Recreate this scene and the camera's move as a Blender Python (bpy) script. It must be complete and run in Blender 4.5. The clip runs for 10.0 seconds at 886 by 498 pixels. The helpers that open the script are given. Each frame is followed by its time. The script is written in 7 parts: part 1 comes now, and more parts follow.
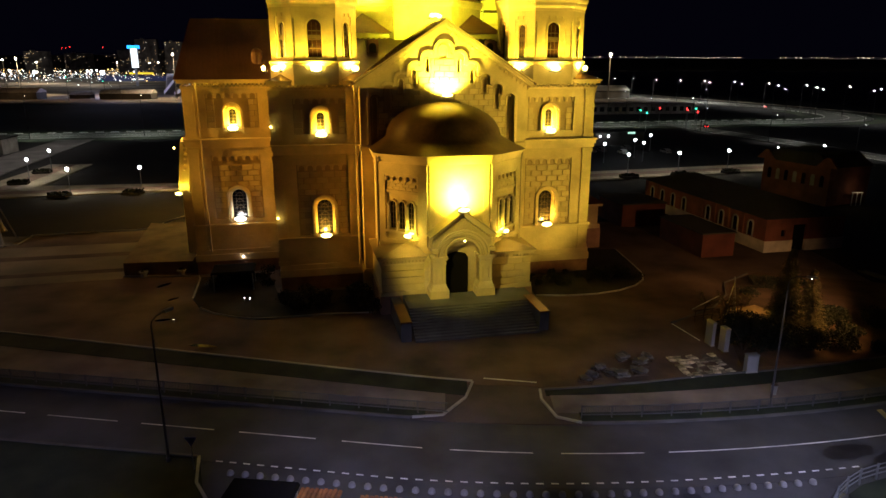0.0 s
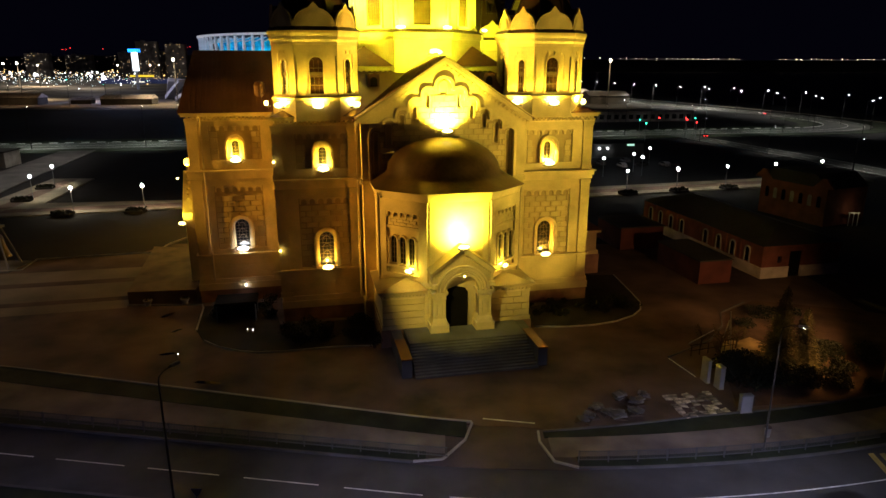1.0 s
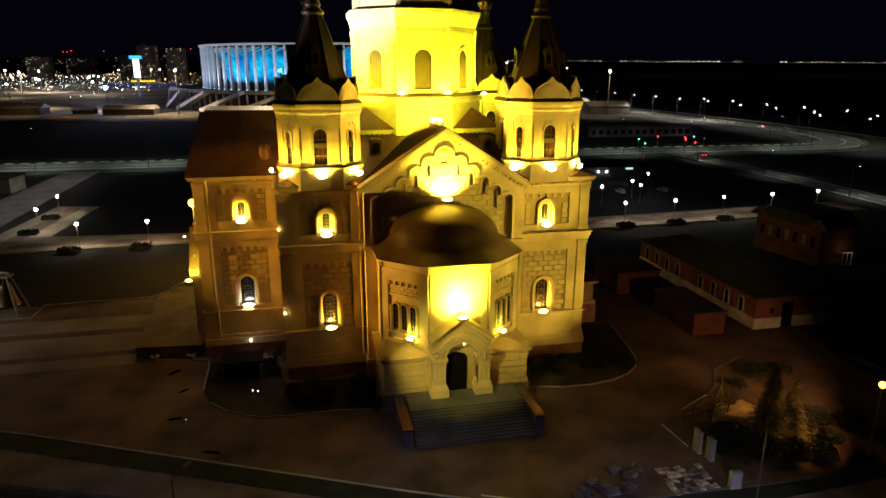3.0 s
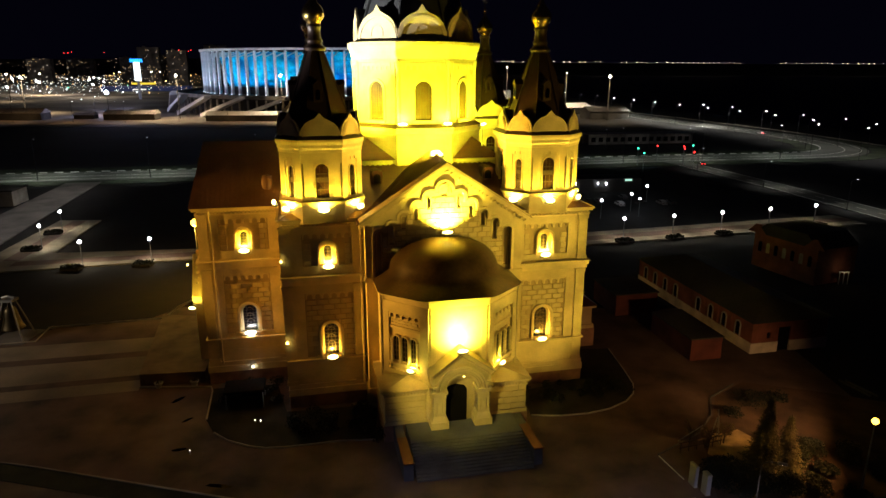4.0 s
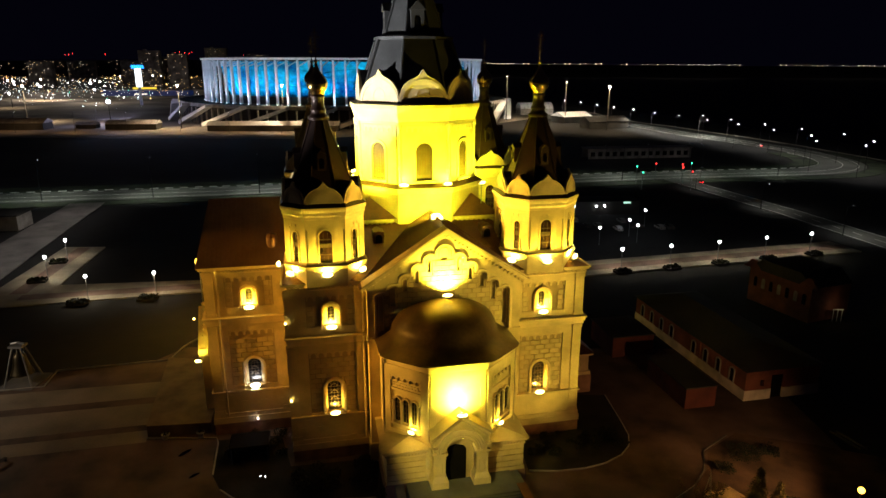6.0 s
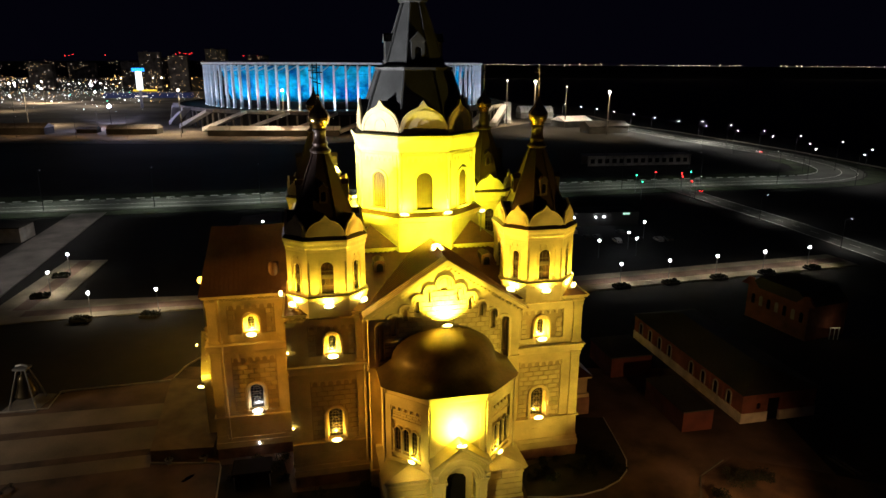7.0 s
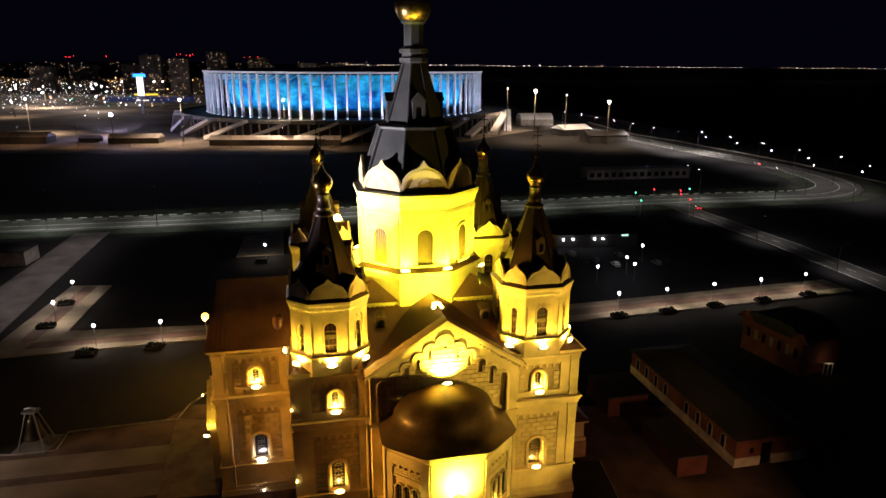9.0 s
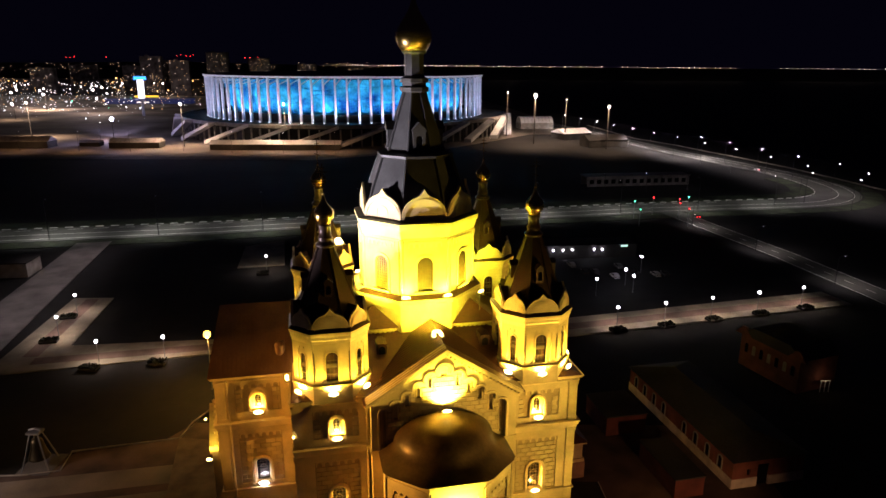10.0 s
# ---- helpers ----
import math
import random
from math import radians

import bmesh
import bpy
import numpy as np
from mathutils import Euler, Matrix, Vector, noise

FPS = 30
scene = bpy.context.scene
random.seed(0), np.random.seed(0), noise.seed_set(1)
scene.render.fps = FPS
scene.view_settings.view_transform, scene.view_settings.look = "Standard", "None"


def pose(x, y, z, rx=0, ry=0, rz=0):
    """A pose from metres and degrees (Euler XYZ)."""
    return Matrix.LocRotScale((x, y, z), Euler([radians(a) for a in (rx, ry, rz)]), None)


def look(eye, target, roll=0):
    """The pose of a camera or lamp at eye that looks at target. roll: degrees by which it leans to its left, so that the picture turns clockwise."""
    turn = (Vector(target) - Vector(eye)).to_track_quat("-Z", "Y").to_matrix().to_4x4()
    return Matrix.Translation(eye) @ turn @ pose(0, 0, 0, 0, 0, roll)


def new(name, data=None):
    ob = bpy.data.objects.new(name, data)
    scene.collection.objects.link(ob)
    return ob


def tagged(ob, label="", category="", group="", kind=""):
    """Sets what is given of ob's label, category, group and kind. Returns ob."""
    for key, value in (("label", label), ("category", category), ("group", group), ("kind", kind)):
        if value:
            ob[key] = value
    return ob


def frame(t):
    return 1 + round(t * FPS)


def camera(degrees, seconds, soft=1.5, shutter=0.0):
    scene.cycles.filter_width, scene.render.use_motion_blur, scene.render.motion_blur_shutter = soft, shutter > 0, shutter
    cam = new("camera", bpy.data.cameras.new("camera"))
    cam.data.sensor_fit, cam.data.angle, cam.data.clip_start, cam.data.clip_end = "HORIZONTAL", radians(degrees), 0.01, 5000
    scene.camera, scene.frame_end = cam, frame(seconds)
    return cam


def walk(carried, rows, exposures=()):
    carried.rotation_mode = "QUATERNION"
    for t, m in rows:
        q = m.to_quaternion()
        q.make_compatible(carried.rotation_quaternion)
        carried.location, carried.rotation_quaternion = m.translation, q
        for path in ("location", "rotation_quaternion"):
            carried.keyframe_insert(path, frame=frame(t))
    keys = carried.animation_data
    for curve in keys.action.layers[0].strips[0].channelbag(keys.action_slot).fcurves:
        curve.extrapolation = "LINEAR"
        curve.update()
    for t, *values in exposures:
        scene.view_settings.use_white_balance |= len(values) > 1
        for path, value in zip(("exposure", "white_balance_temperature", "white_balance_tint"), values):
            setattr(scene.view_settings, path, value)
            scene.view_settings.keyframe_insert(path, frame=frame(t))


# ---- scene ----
cam = camera(68.5, 10.0)
# seconds, height, yaw, pitch, roll: a straight climb
CLIMB = [
    (0.0, 26.785, -0.011, -15.849, 0.008),
    (1.5, 32.779, 0.008, -15.810, 0.043),
    (3.0, 38.795, 0.027, -15.787, 0.079),
    (4.5, 44.833, 0.045, -15.780, 0.114),
    (6.0, 50.893, 0.064, -15.790, 0.149),
    (7.5, 56.974, 0.082, -15.816, 0.185),
    (9.0, 63.078, 0.101, -15.859, 0.220),
    (10.0, 67.158, 0.113, -15.896, 0.244),
]
walk(cam, [(t, pose(0, 0, z, 90 + pitch, 0, yaw) @ pose(0, 0, 0, 0, 0, roll)) for t, z, yaw, pitch, roll in CLIMB],
     exposures=((0.0, 0.0, 6500, 10), (7.5, 0.0, 6500, 10), (10.0, 0.17, 6500, 33)))

# ---- night sky ----
world = bpy.data.worlds.new("night")
scene.world = world
world.use_nodes = True
wn = world.node_tree
bg = wn.nodes["Background"]
bg.inputs[0].default_value = (0.34, 0.30, 1.0, 1)
bg.inputs[1].default_value = 0.0027

SODIUM = (1.0, 0.52, 0.06)
STRAW = (1.0, 0.72, 0.10)
HALIDE = (1.0, 0.84, 0.06)
LIME = (0.96, 1.0, 0.03)
COOL = (0.86, 0.92, 1.0)
WARM = (1.0, 0.72, 0.38)


def lamp(x, y, z, watts, color=SODIUM, size=0.15):
    data = bpy.data.lights.new("lamp_light", "POINT")
    data.energy, data.color, data.shadow_soft_size = watts, color, size
    ob = new("lamp_light", data)
    ob.location = (x, y, z)
    return ob


def flood(eye, target, watts, degrees=80, color=SODIUM, blend=0.6, size=0.2):
    data = bpy.data.lights.new("flood_light", "SPOT")
    data.energy, data.color, data.shadow_soft_size = watts, color, size
    data.spot_size, data.spot_blend = radians(degrees), blend
    ob = new("flood_light", data)
    ob.matrix_world = look(eye, target)
    return ob


# place and turn of the cathedral; cw() gives world places of its own axes
CX, CY, CT = -3.9, 94.7, 12.2


def cw(u, v, z):
    c, s = math.cos(radians(CT)), math.sin(radians(CT))
    return (CX + u * c - v * s, CY + u * s + v * c, z)


# ---- floodlights of the cathedral: places in its own axes, aim, watts, spread, colour ----
AMBER = (1.0, 0.60, 0.06)
GOLDEN = (1.0, 0.70, 0.05)
FLOODS = [
    ((0.4, -18.7, 23.6), (0.45, -17.2, 25.5), 30000, 128, HALIDE),
    ((0.15, -28.0, 12.2), (0.2, -26, 13.4), 9000, 150, HALIDE),
    ((-5.2, -25.3, 8.95), (-4.5, -24.6, 9.1), 620, 150, HALIDE),
    ((5.5, -25.3, 8.95), (4.8, -24.6, 9.1), 620, 150, HALIDE),
    ((14.5, -15.22, 7.0), (14.5, -14.5, 9.0), 1700, 165, AMBER),
    ((-13.85, -15.22, 7.05), (-13.85, -14.5, 9.1), 1700, 165, AMBER),
    ((-24.55, -6.12, 7.55), (-24.55, -5.4, 9.6), 85, 165, COOL),
    ((14.5, -15.2, 18.85), (14.5, -14.6, 20.2), 3600, 165, GOLDEN),
    ((-13.85, -15.2, 19.0), (-13.85, -14.6, 20.4), 3600, 165, GOLDEN),
    ((-24.55, -6.1, 19.1), (-24.55, -5.5, 20.5), 3600, 165, GOLDEN),
    ((0.05, -13.2, 32.6), (0.0, -6, 38), 20000, 150, LIME),
    ((-9.4, -8.0, 35.0), (-5.6, -2.8, 40.0), 24000, 120, LIME),
    ((7.9, -6.2, 35.3), (5.7, -3.9, 41.0), 10500, 140, LIME),
    ((-10.8, 12.4, 38.5), (-5, 5, 42), 16000, 120, HALIDE),
    ((11.0, 12.0, 36.5), (5, 5, 42), 22000, 120, LIME),
    ((-32.3, -3.2, 10.6), (-31.9, -1.4, 13.5), 800, 130, HALIDE),
    # the next four are added to brighten the towers; no such lamps are known
    ((0.9, -14.2, 32.4), (14, -14, 35.2), 15000, 60, AMBER),
    ((-0.8, -14.2, 32.4), (-13.5, -13.5, 35.2), 9000, 50, AMBER),
    ((8.9, 6.5, 35.5), (13.5, 13.0, 35.0), 7000, 110, LIME),
    ((-8.9, 6.5, 35.5), (-13.5, 13.0, 35.0), 6000, 110, AMBER),
]
for tu, tv in ((-14.1, -11.0), (14.2, -11.0), (-14.1, 15.0), (14.1, 15.0)):
    for k in (-2, -1, 0, 1, 2, 3, 4, 5):
        if tv > 0 and k not in (-1, 0, 1, 2):
            continue
        a = radians(-90 + 45 * k)
        c, s, r = math.cos(a), math.sin(a), 5.1 if k % 2 == 0 else 5.42
        FLOODS.append(((tu + (r + 0.5) * c, tv + (r + 0.5) * s, 26.4), (tu + r * c, tv + r * s, 27.1), 5200, 156, GOLDEN))
for s in (-1, 1):
    FLOODS.append(((-0.15 + 2.95 * s, -7.45, 35.55), (-0.15 + 2.7 * s, -6.3, 37.2), 2600, 140, LIME))
for eye, aim, watts, spread, color in FLOODS:
    flood(cw(*eye), cw(*aim), watts, spread, color)
# masts round the square throw the general yellow light on the fronts
flood((43.5, 58.6, 8.2), cw(10, -16, 15), 150000, 42, STRAW, 0.5, 0.3)
flood((43.5, 58.6, 8.6), cw(0, -15, 36), 66000, 44, STRAW, 0.6, 0.3)
flood((-88, 62, 28), cw(-21, -10, 19), 265000, 24, SODIUM, 0.4, 0.3)
flood(cw(0.15, -28.4, 12.4), cw(0.2, -26.1, 13.9), 21000, 104, HALIDE, 1.0)
flood((-88, 60, 15), cw(-0.5, 2, 54), 1300000, 19, (0.95, 0.97, 0.98), 1.0, 0.3)
# added porch light in mid-air, on no mast
flood(cw(-13, -46, 22), cw(-0.5, -27, 6.8), 19000, 33, (1.0, 0.80, 0.12), 0.6, 0.3)
flood((-88, 62, 14.5), cw(-13.85, -15.5, 16.5), 125000, 16, SODIUM, 0.5, 0.3)
# second mid-air light, added for the steps
flood(cw(-13, -46, 23), cw(0, -31.5, 0.5), 1500, 46, (0.75, 0.78, 1.0), 0.6, 0.3)
flood((43.5, 58.8, 7.6), (34, 66, 0), 5500, 104, (1.0, 0.47, 0.12), 0.9)
flood((43.6, 58.9, 7.9), (39, 84, 0.0), 10500, 66, (1.0, 0.52, 0.2), 0.9)
lamp(-49.4, 125.0, 12.0, 9000, SODIUM)
flood((-85, 88, 11), (-58, 84, 0), 5600, 104, (1.0, 0.82, 0.6))
# added mid-air lights for the wing roofs, bound to no fixture
for s in (-1, 1):
    flood(cw(0.15 + 5.2 * s, -28.3, 11.0), cw(0.15 + 5.6 * s, -24.9, 7.4), 750, 60, AMBER)
# unseen lights added for the front road; only the last hangs at a street lamp
for x in (-30, -4, 20):
    flood((x, 24, 16), (x, 38, 0), 14500 if x > -10 else 6000, 66, (0.56, 0.56, 1.0), 1.0)
flood((33, 24, 14), (28, 37.5, 0), 10500, 66, (0.66, 0.68, 1.0), 1.0)
flood((25.4, 45.0, 10.6), (25.4, 46.0, 0), 400, 150, (1.0, 0.88, 0.8), 0.8)

# ---- materials ----
def material(name, color, rough=0.8, metal=0.0, scale=1.0, vary=0.18, bump=0.15, fine=14.0, second=None, rand=0.0, emit=None, power=0.0, spec=0.4):
    m = bpy.data.materials.new(name)
    m.use_nodes = True
    nt = m.node_tree
    b = nt.nodes["Principled BSDF"]
    b.inputs["Roughness"].default_value = rough
    b.inputs["Metallic"].default_value = metal
    b.inputs["Specular IOR Level"].default_value = spec
    tc = nt.nodes.new("ShaderNodeTexCoord")
    big = nt.nodes.new("ShaderNodeTexNoise")
    big.inputs["Scale"].default_value = 0.35 * scale
    big.inputs["Detail"].default_value = 6
    small = nt.nodes.new("ShaderNodeTexNoise")
    small.inputs["Scale"].default_value = fine * scale
    small.inputs["Detail"].default_value = 4
    for t in (big, small):
        nt.links.new(tc.outputs["Object"], t.inputs["Vector"])
    mix = nt.nodes.new("ShaderNodeMix")
    mix.data_type = "RGBA"
    dark = second or tuple(c * (1 - 2.2 * vary) for c in color)
    mix.inputs[6].default_value = (*dark, 1)
    mix.inputs[7].default_value = (*[min(1, c * (1 + vary)) for c in color], 1)
    ramp = nt.nodes.new("ShaderNodeMapRange")
    ramp.inputs[1].default_value, ramp.inputs[2].default_value = 0.3, 0.65
    nt.links.new(big.outputs[0], ramp.inputs[0])
    nt.links.new(ramp.outputs[0], mix.inputs[0])
    mul = nt.nodes.new("ShaderNodeMix")
    mul.data_type, mul.blend_type = "RGBA", "MULTIPLY"
    mul.inputs[0].default_value = 1.0
    grain = nt.nodes.new("ShaderNodeMapRange")
    grain.inputs[1].default_value, grain.inputs[2].default_value = 0.25, 0.75
    grain.inputs[3].default_value, grain.inputs[4].default_value = 1 - vary, 1 + vary * 0.5
    nt.links.new(small.outputs[0], grain.inputs[0])
    nt.links.new(mix.outputs[2], mul.inputs[6])
    nt.links.new(grain.outputs[0], mul.inputs[7])
    last = mul.outputs[2]
    if rand:
        info = nt.nodes.new("ShaderNodeObjectInfo")
        tone = nt.nodes.new("ShaderNodeMapRange")
        tone.inputs[3].default_value, tone.inputs[4].default_value = 1 - rand, 1 + rand * 0.5
        nt.links.new(info.outputs["Random"], tone.inputs[0])
        m2 = nt.nodes.new("ShaderNodeMix")
        m2.data_type, m2.blend_type = "RGBA", "MULTIPLY"
        m2.inputs[0].default_value = 1.0
        nt.links.new(last, m2.inputs[6])
        nt.links.new(tone.outputs[0], m2.inputs[7])
        last = m2.outputs[2]
    nt.links.new(last, b.inputs["Base Color"])
    if bump:
        bp = nt.nodes.new("ShaderNodeBump")
        bp.inputs["Strength"].default_value = bump
        bp.inputs["Distance"].default_value = 0.03
        nt.links.new(small.outputs[0], bp.inputs["Height"])
        nt.links.new(bp.outputs[0], b.inputs["Normal"])
    if emit:
        b.inputs["Emission Color"].default_value = (*emit, 1)
        b.inputs["Emission Strength"].default_value = power
    return m


def glow(name, color, power):
    m = bpy.data.materials.new(name)
    m.use_nodes = True
    b = m.node_tree.nodes["Principled BSDF"]
    b.inputs["Base Color"].default_value = (*[0.5 * c for c in color], 1)
    b.inputs["Emission Color"].default_value = (*color, 1)
    b.inputs["Emission Strength"].default_value = power
    return m


M_WALL = material("cream_plaster", (0.62, 0.49, 0.26), 0.85, scale=0.8, vary=0.15, bump=0.35)
M_STONE = material("cream_block", (0.61, 0.48, 0.26), 0.85, scale=1.0, vary=0.12, bump=0.3, rand=0.16)
# darker than the wall, for the joints and the shade in recesses
M_RECESS = material("shaded_panel_ground", (0.44, 0.33, 0.18), 0.9, vary=0.14, bump=0.25)
M_PLINTH = material("red_granite_plinth", (0.28, 0.15, 0.10), 0.6, scale=1.5, vary=0.2)
M_TRIM = material("pale_moulding", (0.68, 0.54, 0.30), 0.8, vary=0.12, bump=0.15)
M_ROOF = material("brown_sheet_roof", (0.115, 0.052, 0.035), 0.42, metal=0.35, vary=0.14, bump=0.08, fine=3)
M_TENT = material("dark_slate_sheet", (0.055, 0.055, 0.056), 0.45, metal=0.3, vary=0.15, bump=0.1, fine=4)
M_TENTB = material("dark_brown_sheet", (0.045, 0.026, 0.021), 0.36, metal=0.4, vary=0.15, bump=0.08, fine=4)
M_GOLD = material("gilded_metal", (0.85, 0.56, 0.18), 0.17, metal=1.0, vary=0.06, bump=0.02)
M_GLASS = material("dark_window_glass", (0.012, 0.010, 0.010), 0.12, vary=0.3, bump=0.03, spec=0.6)
M_TGLASS = material("brown_tower_glass", (0.035, 0.015, 0.008), 0.25, vary=0.4, bump=0.05, fine=3, spec=0.4)
M_BAR = material("window_bar", (0.07, 0.045, 0.02), 0.6, vary=0.1)
# near black, for the shade in openings and for two dark roofs
M_DARK = material("unlit_black", (0.008, 0.007, 0.007), 0.9, spec=0.05)
M_PIPE = material("painted_downpipe", (0.55, 0.45, 0.28), 0.5)
M_STEEL = material("galvanised_steel", (0.30, 0.31, 0.32), 0.45, metal=0.7, vary=0.1)
M_ASPHALT = material("asphalt", (0.055, 0.054, 0.056), 0.8, scale=0.6, vary=0.2, bump=0.3, fine=30)
# paving tone varies strongly to stand for patchy shadows on the forecourt
M_PLAZA = material("reddish_paving", (0.11, 0.07, 0.054), 0.8, scale=0.45, vary=0.33, bump=0.25, fine=30)
M_WALK = material("grey_brown_pavement", (0.17, 0.14, 0.125), 0.85, scale=0.8, vary=0.2, bump=0.25, fine=20)
# near-black grass and field: the night's dark is put into their colour
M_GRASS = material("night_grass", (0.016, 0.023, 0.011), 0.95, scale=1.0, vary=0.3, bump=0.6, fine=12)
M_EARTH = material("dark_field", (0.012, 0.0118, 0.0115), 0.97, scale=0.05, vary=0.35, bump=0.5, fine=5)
M_WATER = material("river", (0.004, 0.005, 0.007), 0.55, scale=0.02, vary=0.2, bump=0.4, fine=20, spec=0.12)
M_KERB = material("pale_kerb", (0.36, 0.34, 0.31), 0.8, vary=0.16)
M_LINE = material("road_paint", (0.72, 0.72, 0.70), 0.7, scale=2, vary=0.2)
M_CONC = material("concrete", (0.36, 0.34, 0.31), 0.85, vary=0.16)
M_GRANITE = material("grey_granite", (0.12, 0.115, 0.118), 0.75, vary=0.15, fine=40)
M_COPPER = material("brown_coping", (0.15, 0.06, 0.03), 0.28, metal=0.6)
M_POLE = material("dark_painted_pole", (0.07, 0.07, 0.075), 0.5, metal=0.3)
# kerb colour darkened for stretches that get little light; M_KERB is the lit one
M_DIMKERB = material("dim_kerb", (0.10, 0.095, 0.09), 0.85, vary=0.2)
M_RAIL = material("dull_rail_paint", (0.10, 0.105, 0.11), 0.6, metal=0.2)
M_BRICK = material("dark_red_brick", (0.21, 0.075, 0.05), 0.85, vary=0.2, fine=8)
M_BRICKP = material("red_rendered_wall", (0.11, 0.03, 0.022), 0.8, vary=0.2)
M_WHITE = material("white_paint", (0.74, 0.74, 0.74), 0.6, vary=0.06)
M_FARDARK = material("dark_building", (0.05, 0.048, 0.045), 0.9, scale=0.2, vary=0.3)
M_NEEDLE = material("spruce_needles", (0.13, 0.115, 0.05), 0.9, vary=0.4, bump=0.4)
M_LEAF = material("shrub_leaves", (0.018, 0.023, 0.011), 0.9, vary=0.35)
M_BARK = material("bark", (0.08, 0.055, 0.04), 0.9, vary=0.3)
M_BRONZE = material("bronze_bell", (0.10, 0.08, 0.045), 0.4, metal=0.8)
G_WHITE = glow("white_lamp_glass", (0.92, 0.96, 1.0), 40)
G_SODIUM = glow("sodium_lamp_glass", (1.0, 0.50, 0.05), 9)
G_YELLOW = glow("flood_lamp_glass", (1.0, 0.80, 0.22), 14)
G_RED = glow("red_light", (1.0, 0.03, 0.03), 8)
G_GREEN = glow("green_light", (0.05, 1.0, 0.55), 6)
G_BLUE = glow("blue_sign_light", (0.02, 0.30, 1.0), 2.5)
G_FAR = glow("distant_white_light", (0.95, 0.93, 0.9), 8)
G_FARW = glow("distant_warm_light", (1.0, 0.55, 0.18), 5.5)
G_SIGN = glow("lit_sign_face", (0.85, 0.95, 1.0), 2.2)


# ---- mesh helpers ----
def link(name, bm, mat, parent=None, label="", smooth=False):
    me = bpy.data.meshes.new(name)
    bmesh.ops.remove_doubles(bm, verts=bm.verts, dist=0.0005)
    bmesh.ops.recalc_face_normals(bm, faces=bm.faces)
    bm.to_mesh(me)
    bm.free()
    for m in (mat if isinstance(mat, (list, tuple)) else [mat]):
        me.materials.append(m)
    if smooth:
        for p in me.polygons:
            p.use_smooth = True
    ob = new(name, me)
    if parent:
        ob.parent = parent
    if label:
        ob["label"] = label
    return ob


def part(name, bm, mat, parent, label="", smooth=False):
    return link(name, bm, mat, parent, label, smooth)


def share(name, me, parent, m):
    ob = new(name, me)
    ob.parent = parent
    ob.matrix_local = m
    return ob


def mesh_of(name, bm, mat):
    me = bpy.data.meshes.new(name)
    bmesh.ops.remove_doubles(bm, verts=bm.verts, dist=0.0005)
    bmesh.ops.recalc_face_normals(bm, faces=bm.faces)
    bm.to_mesh(me)
    bm.free()
    me.materials.append(mat)
    return me


def box(bm, x0, x1, y0, y1, z0, z1):
    v = [bm.verts.new(p) for p in ((x0, y0, z0), (x1, y0, z0), (x1, y1, z0), (x0, y1, z0), (x0, y0, z1), (x1, y0, z1), (x1, y1, z1), (x0, y1, z1))]
    for f in ((0, 3, 2, 1), (4, 5, 6, 7), (0, 1, 5, 4), (1, 2, 6, 5), (2, 3, 7, 6), (3, 0, 4, 7)):
        bm.faces.new([v[i] for i in f])
    return bm


def tapered(bm, x0, x1, y0, y1, z0, z1, inset):
    """A box whose top is smaller by inset on each side."""
    i = inset
    v = [bm.verts.new(p) for p in ((x0, y0, z0), (x1, y0, z0), (x1, y1, z0), (x0, y1, z0), (x0 + i, y0 + i, z1), (x1 - i, y0 + i, z1), (x1 - i, y1 - i, z1), (x0 + i, y1 - i, z1))]
    for f in ((0, 3, 2, 1), (4, 5, 6, 7), (0, 1, 5, 4), (1, 2, 6, 5), (2, 3, 7, 6), (3, 0, 4, 7)):
        bm.faces.new([v[i] for i in f])
    return bm


def prism(bm, pts, z0, z1):
    a = [bm.verts.new((x, y, z0)) for x, y in pts]
    b = [bm.verts.new((x, y, z1)) for x, y in pts]
    n = len(pts)
    bm.faces.new(a[::-1])
    bm.faces.new(b)
    for i in range(n):
        bm.faces.new((a[i], a[(i + 1) % n], b[(i + 1) % n], b[i]))
    return bm


def upright(bm, pts, y0, y1):
    """A prism of a figure in x and z, from y0 to y1."""
    a = [bm.verts.new((x, y0, z)) for x, z in pts]
    b = [bm.verts.new((x, y1, z)) for x, z in pts]
    n = len(pts)
    bm.faces.new(a)
    bm.faces.new(b[::-1])
    for i in range(n):
        bm.faces.new((a[i], b[i], b[(i + 1) % n], a[(i + 1) % n]))
    return bm


def turned(bm, cx, cy, profile, n=24, turn=0.0, caps=True):
    """A turned or many-sided body: profile of radius and height."""
    rings = []
    for r, z in profile:
        rings.append([bm.verts.new((cx + r * math.cos(turn + 2 * math.pi * k / n), cy + r * math.sin(turn + 2 * math.pi * k / n), z)) for k in range(n)])
    for a, b in zip(rings, rings[1:]):
        for k in range(n):
            bm.faces.new((a[k], a[(k + 1) % n], b[(k + 1) % n], b[k]))
    if caps:
        bm.faces.new(rings[0][::-1])
        bm.faces.new(rings[-1])
    return bm


OCT = 1 / math.cos(math.pi / 8)


def octa(bm, cx, cy, profile, caps=True):
    """An eight-sided body with a flat side to the front: profile of apothem and height."""
    return turned(bm, cx, cy, [(a * OCT, z) for a, z in profile], 8, math.pi / 8, caps)


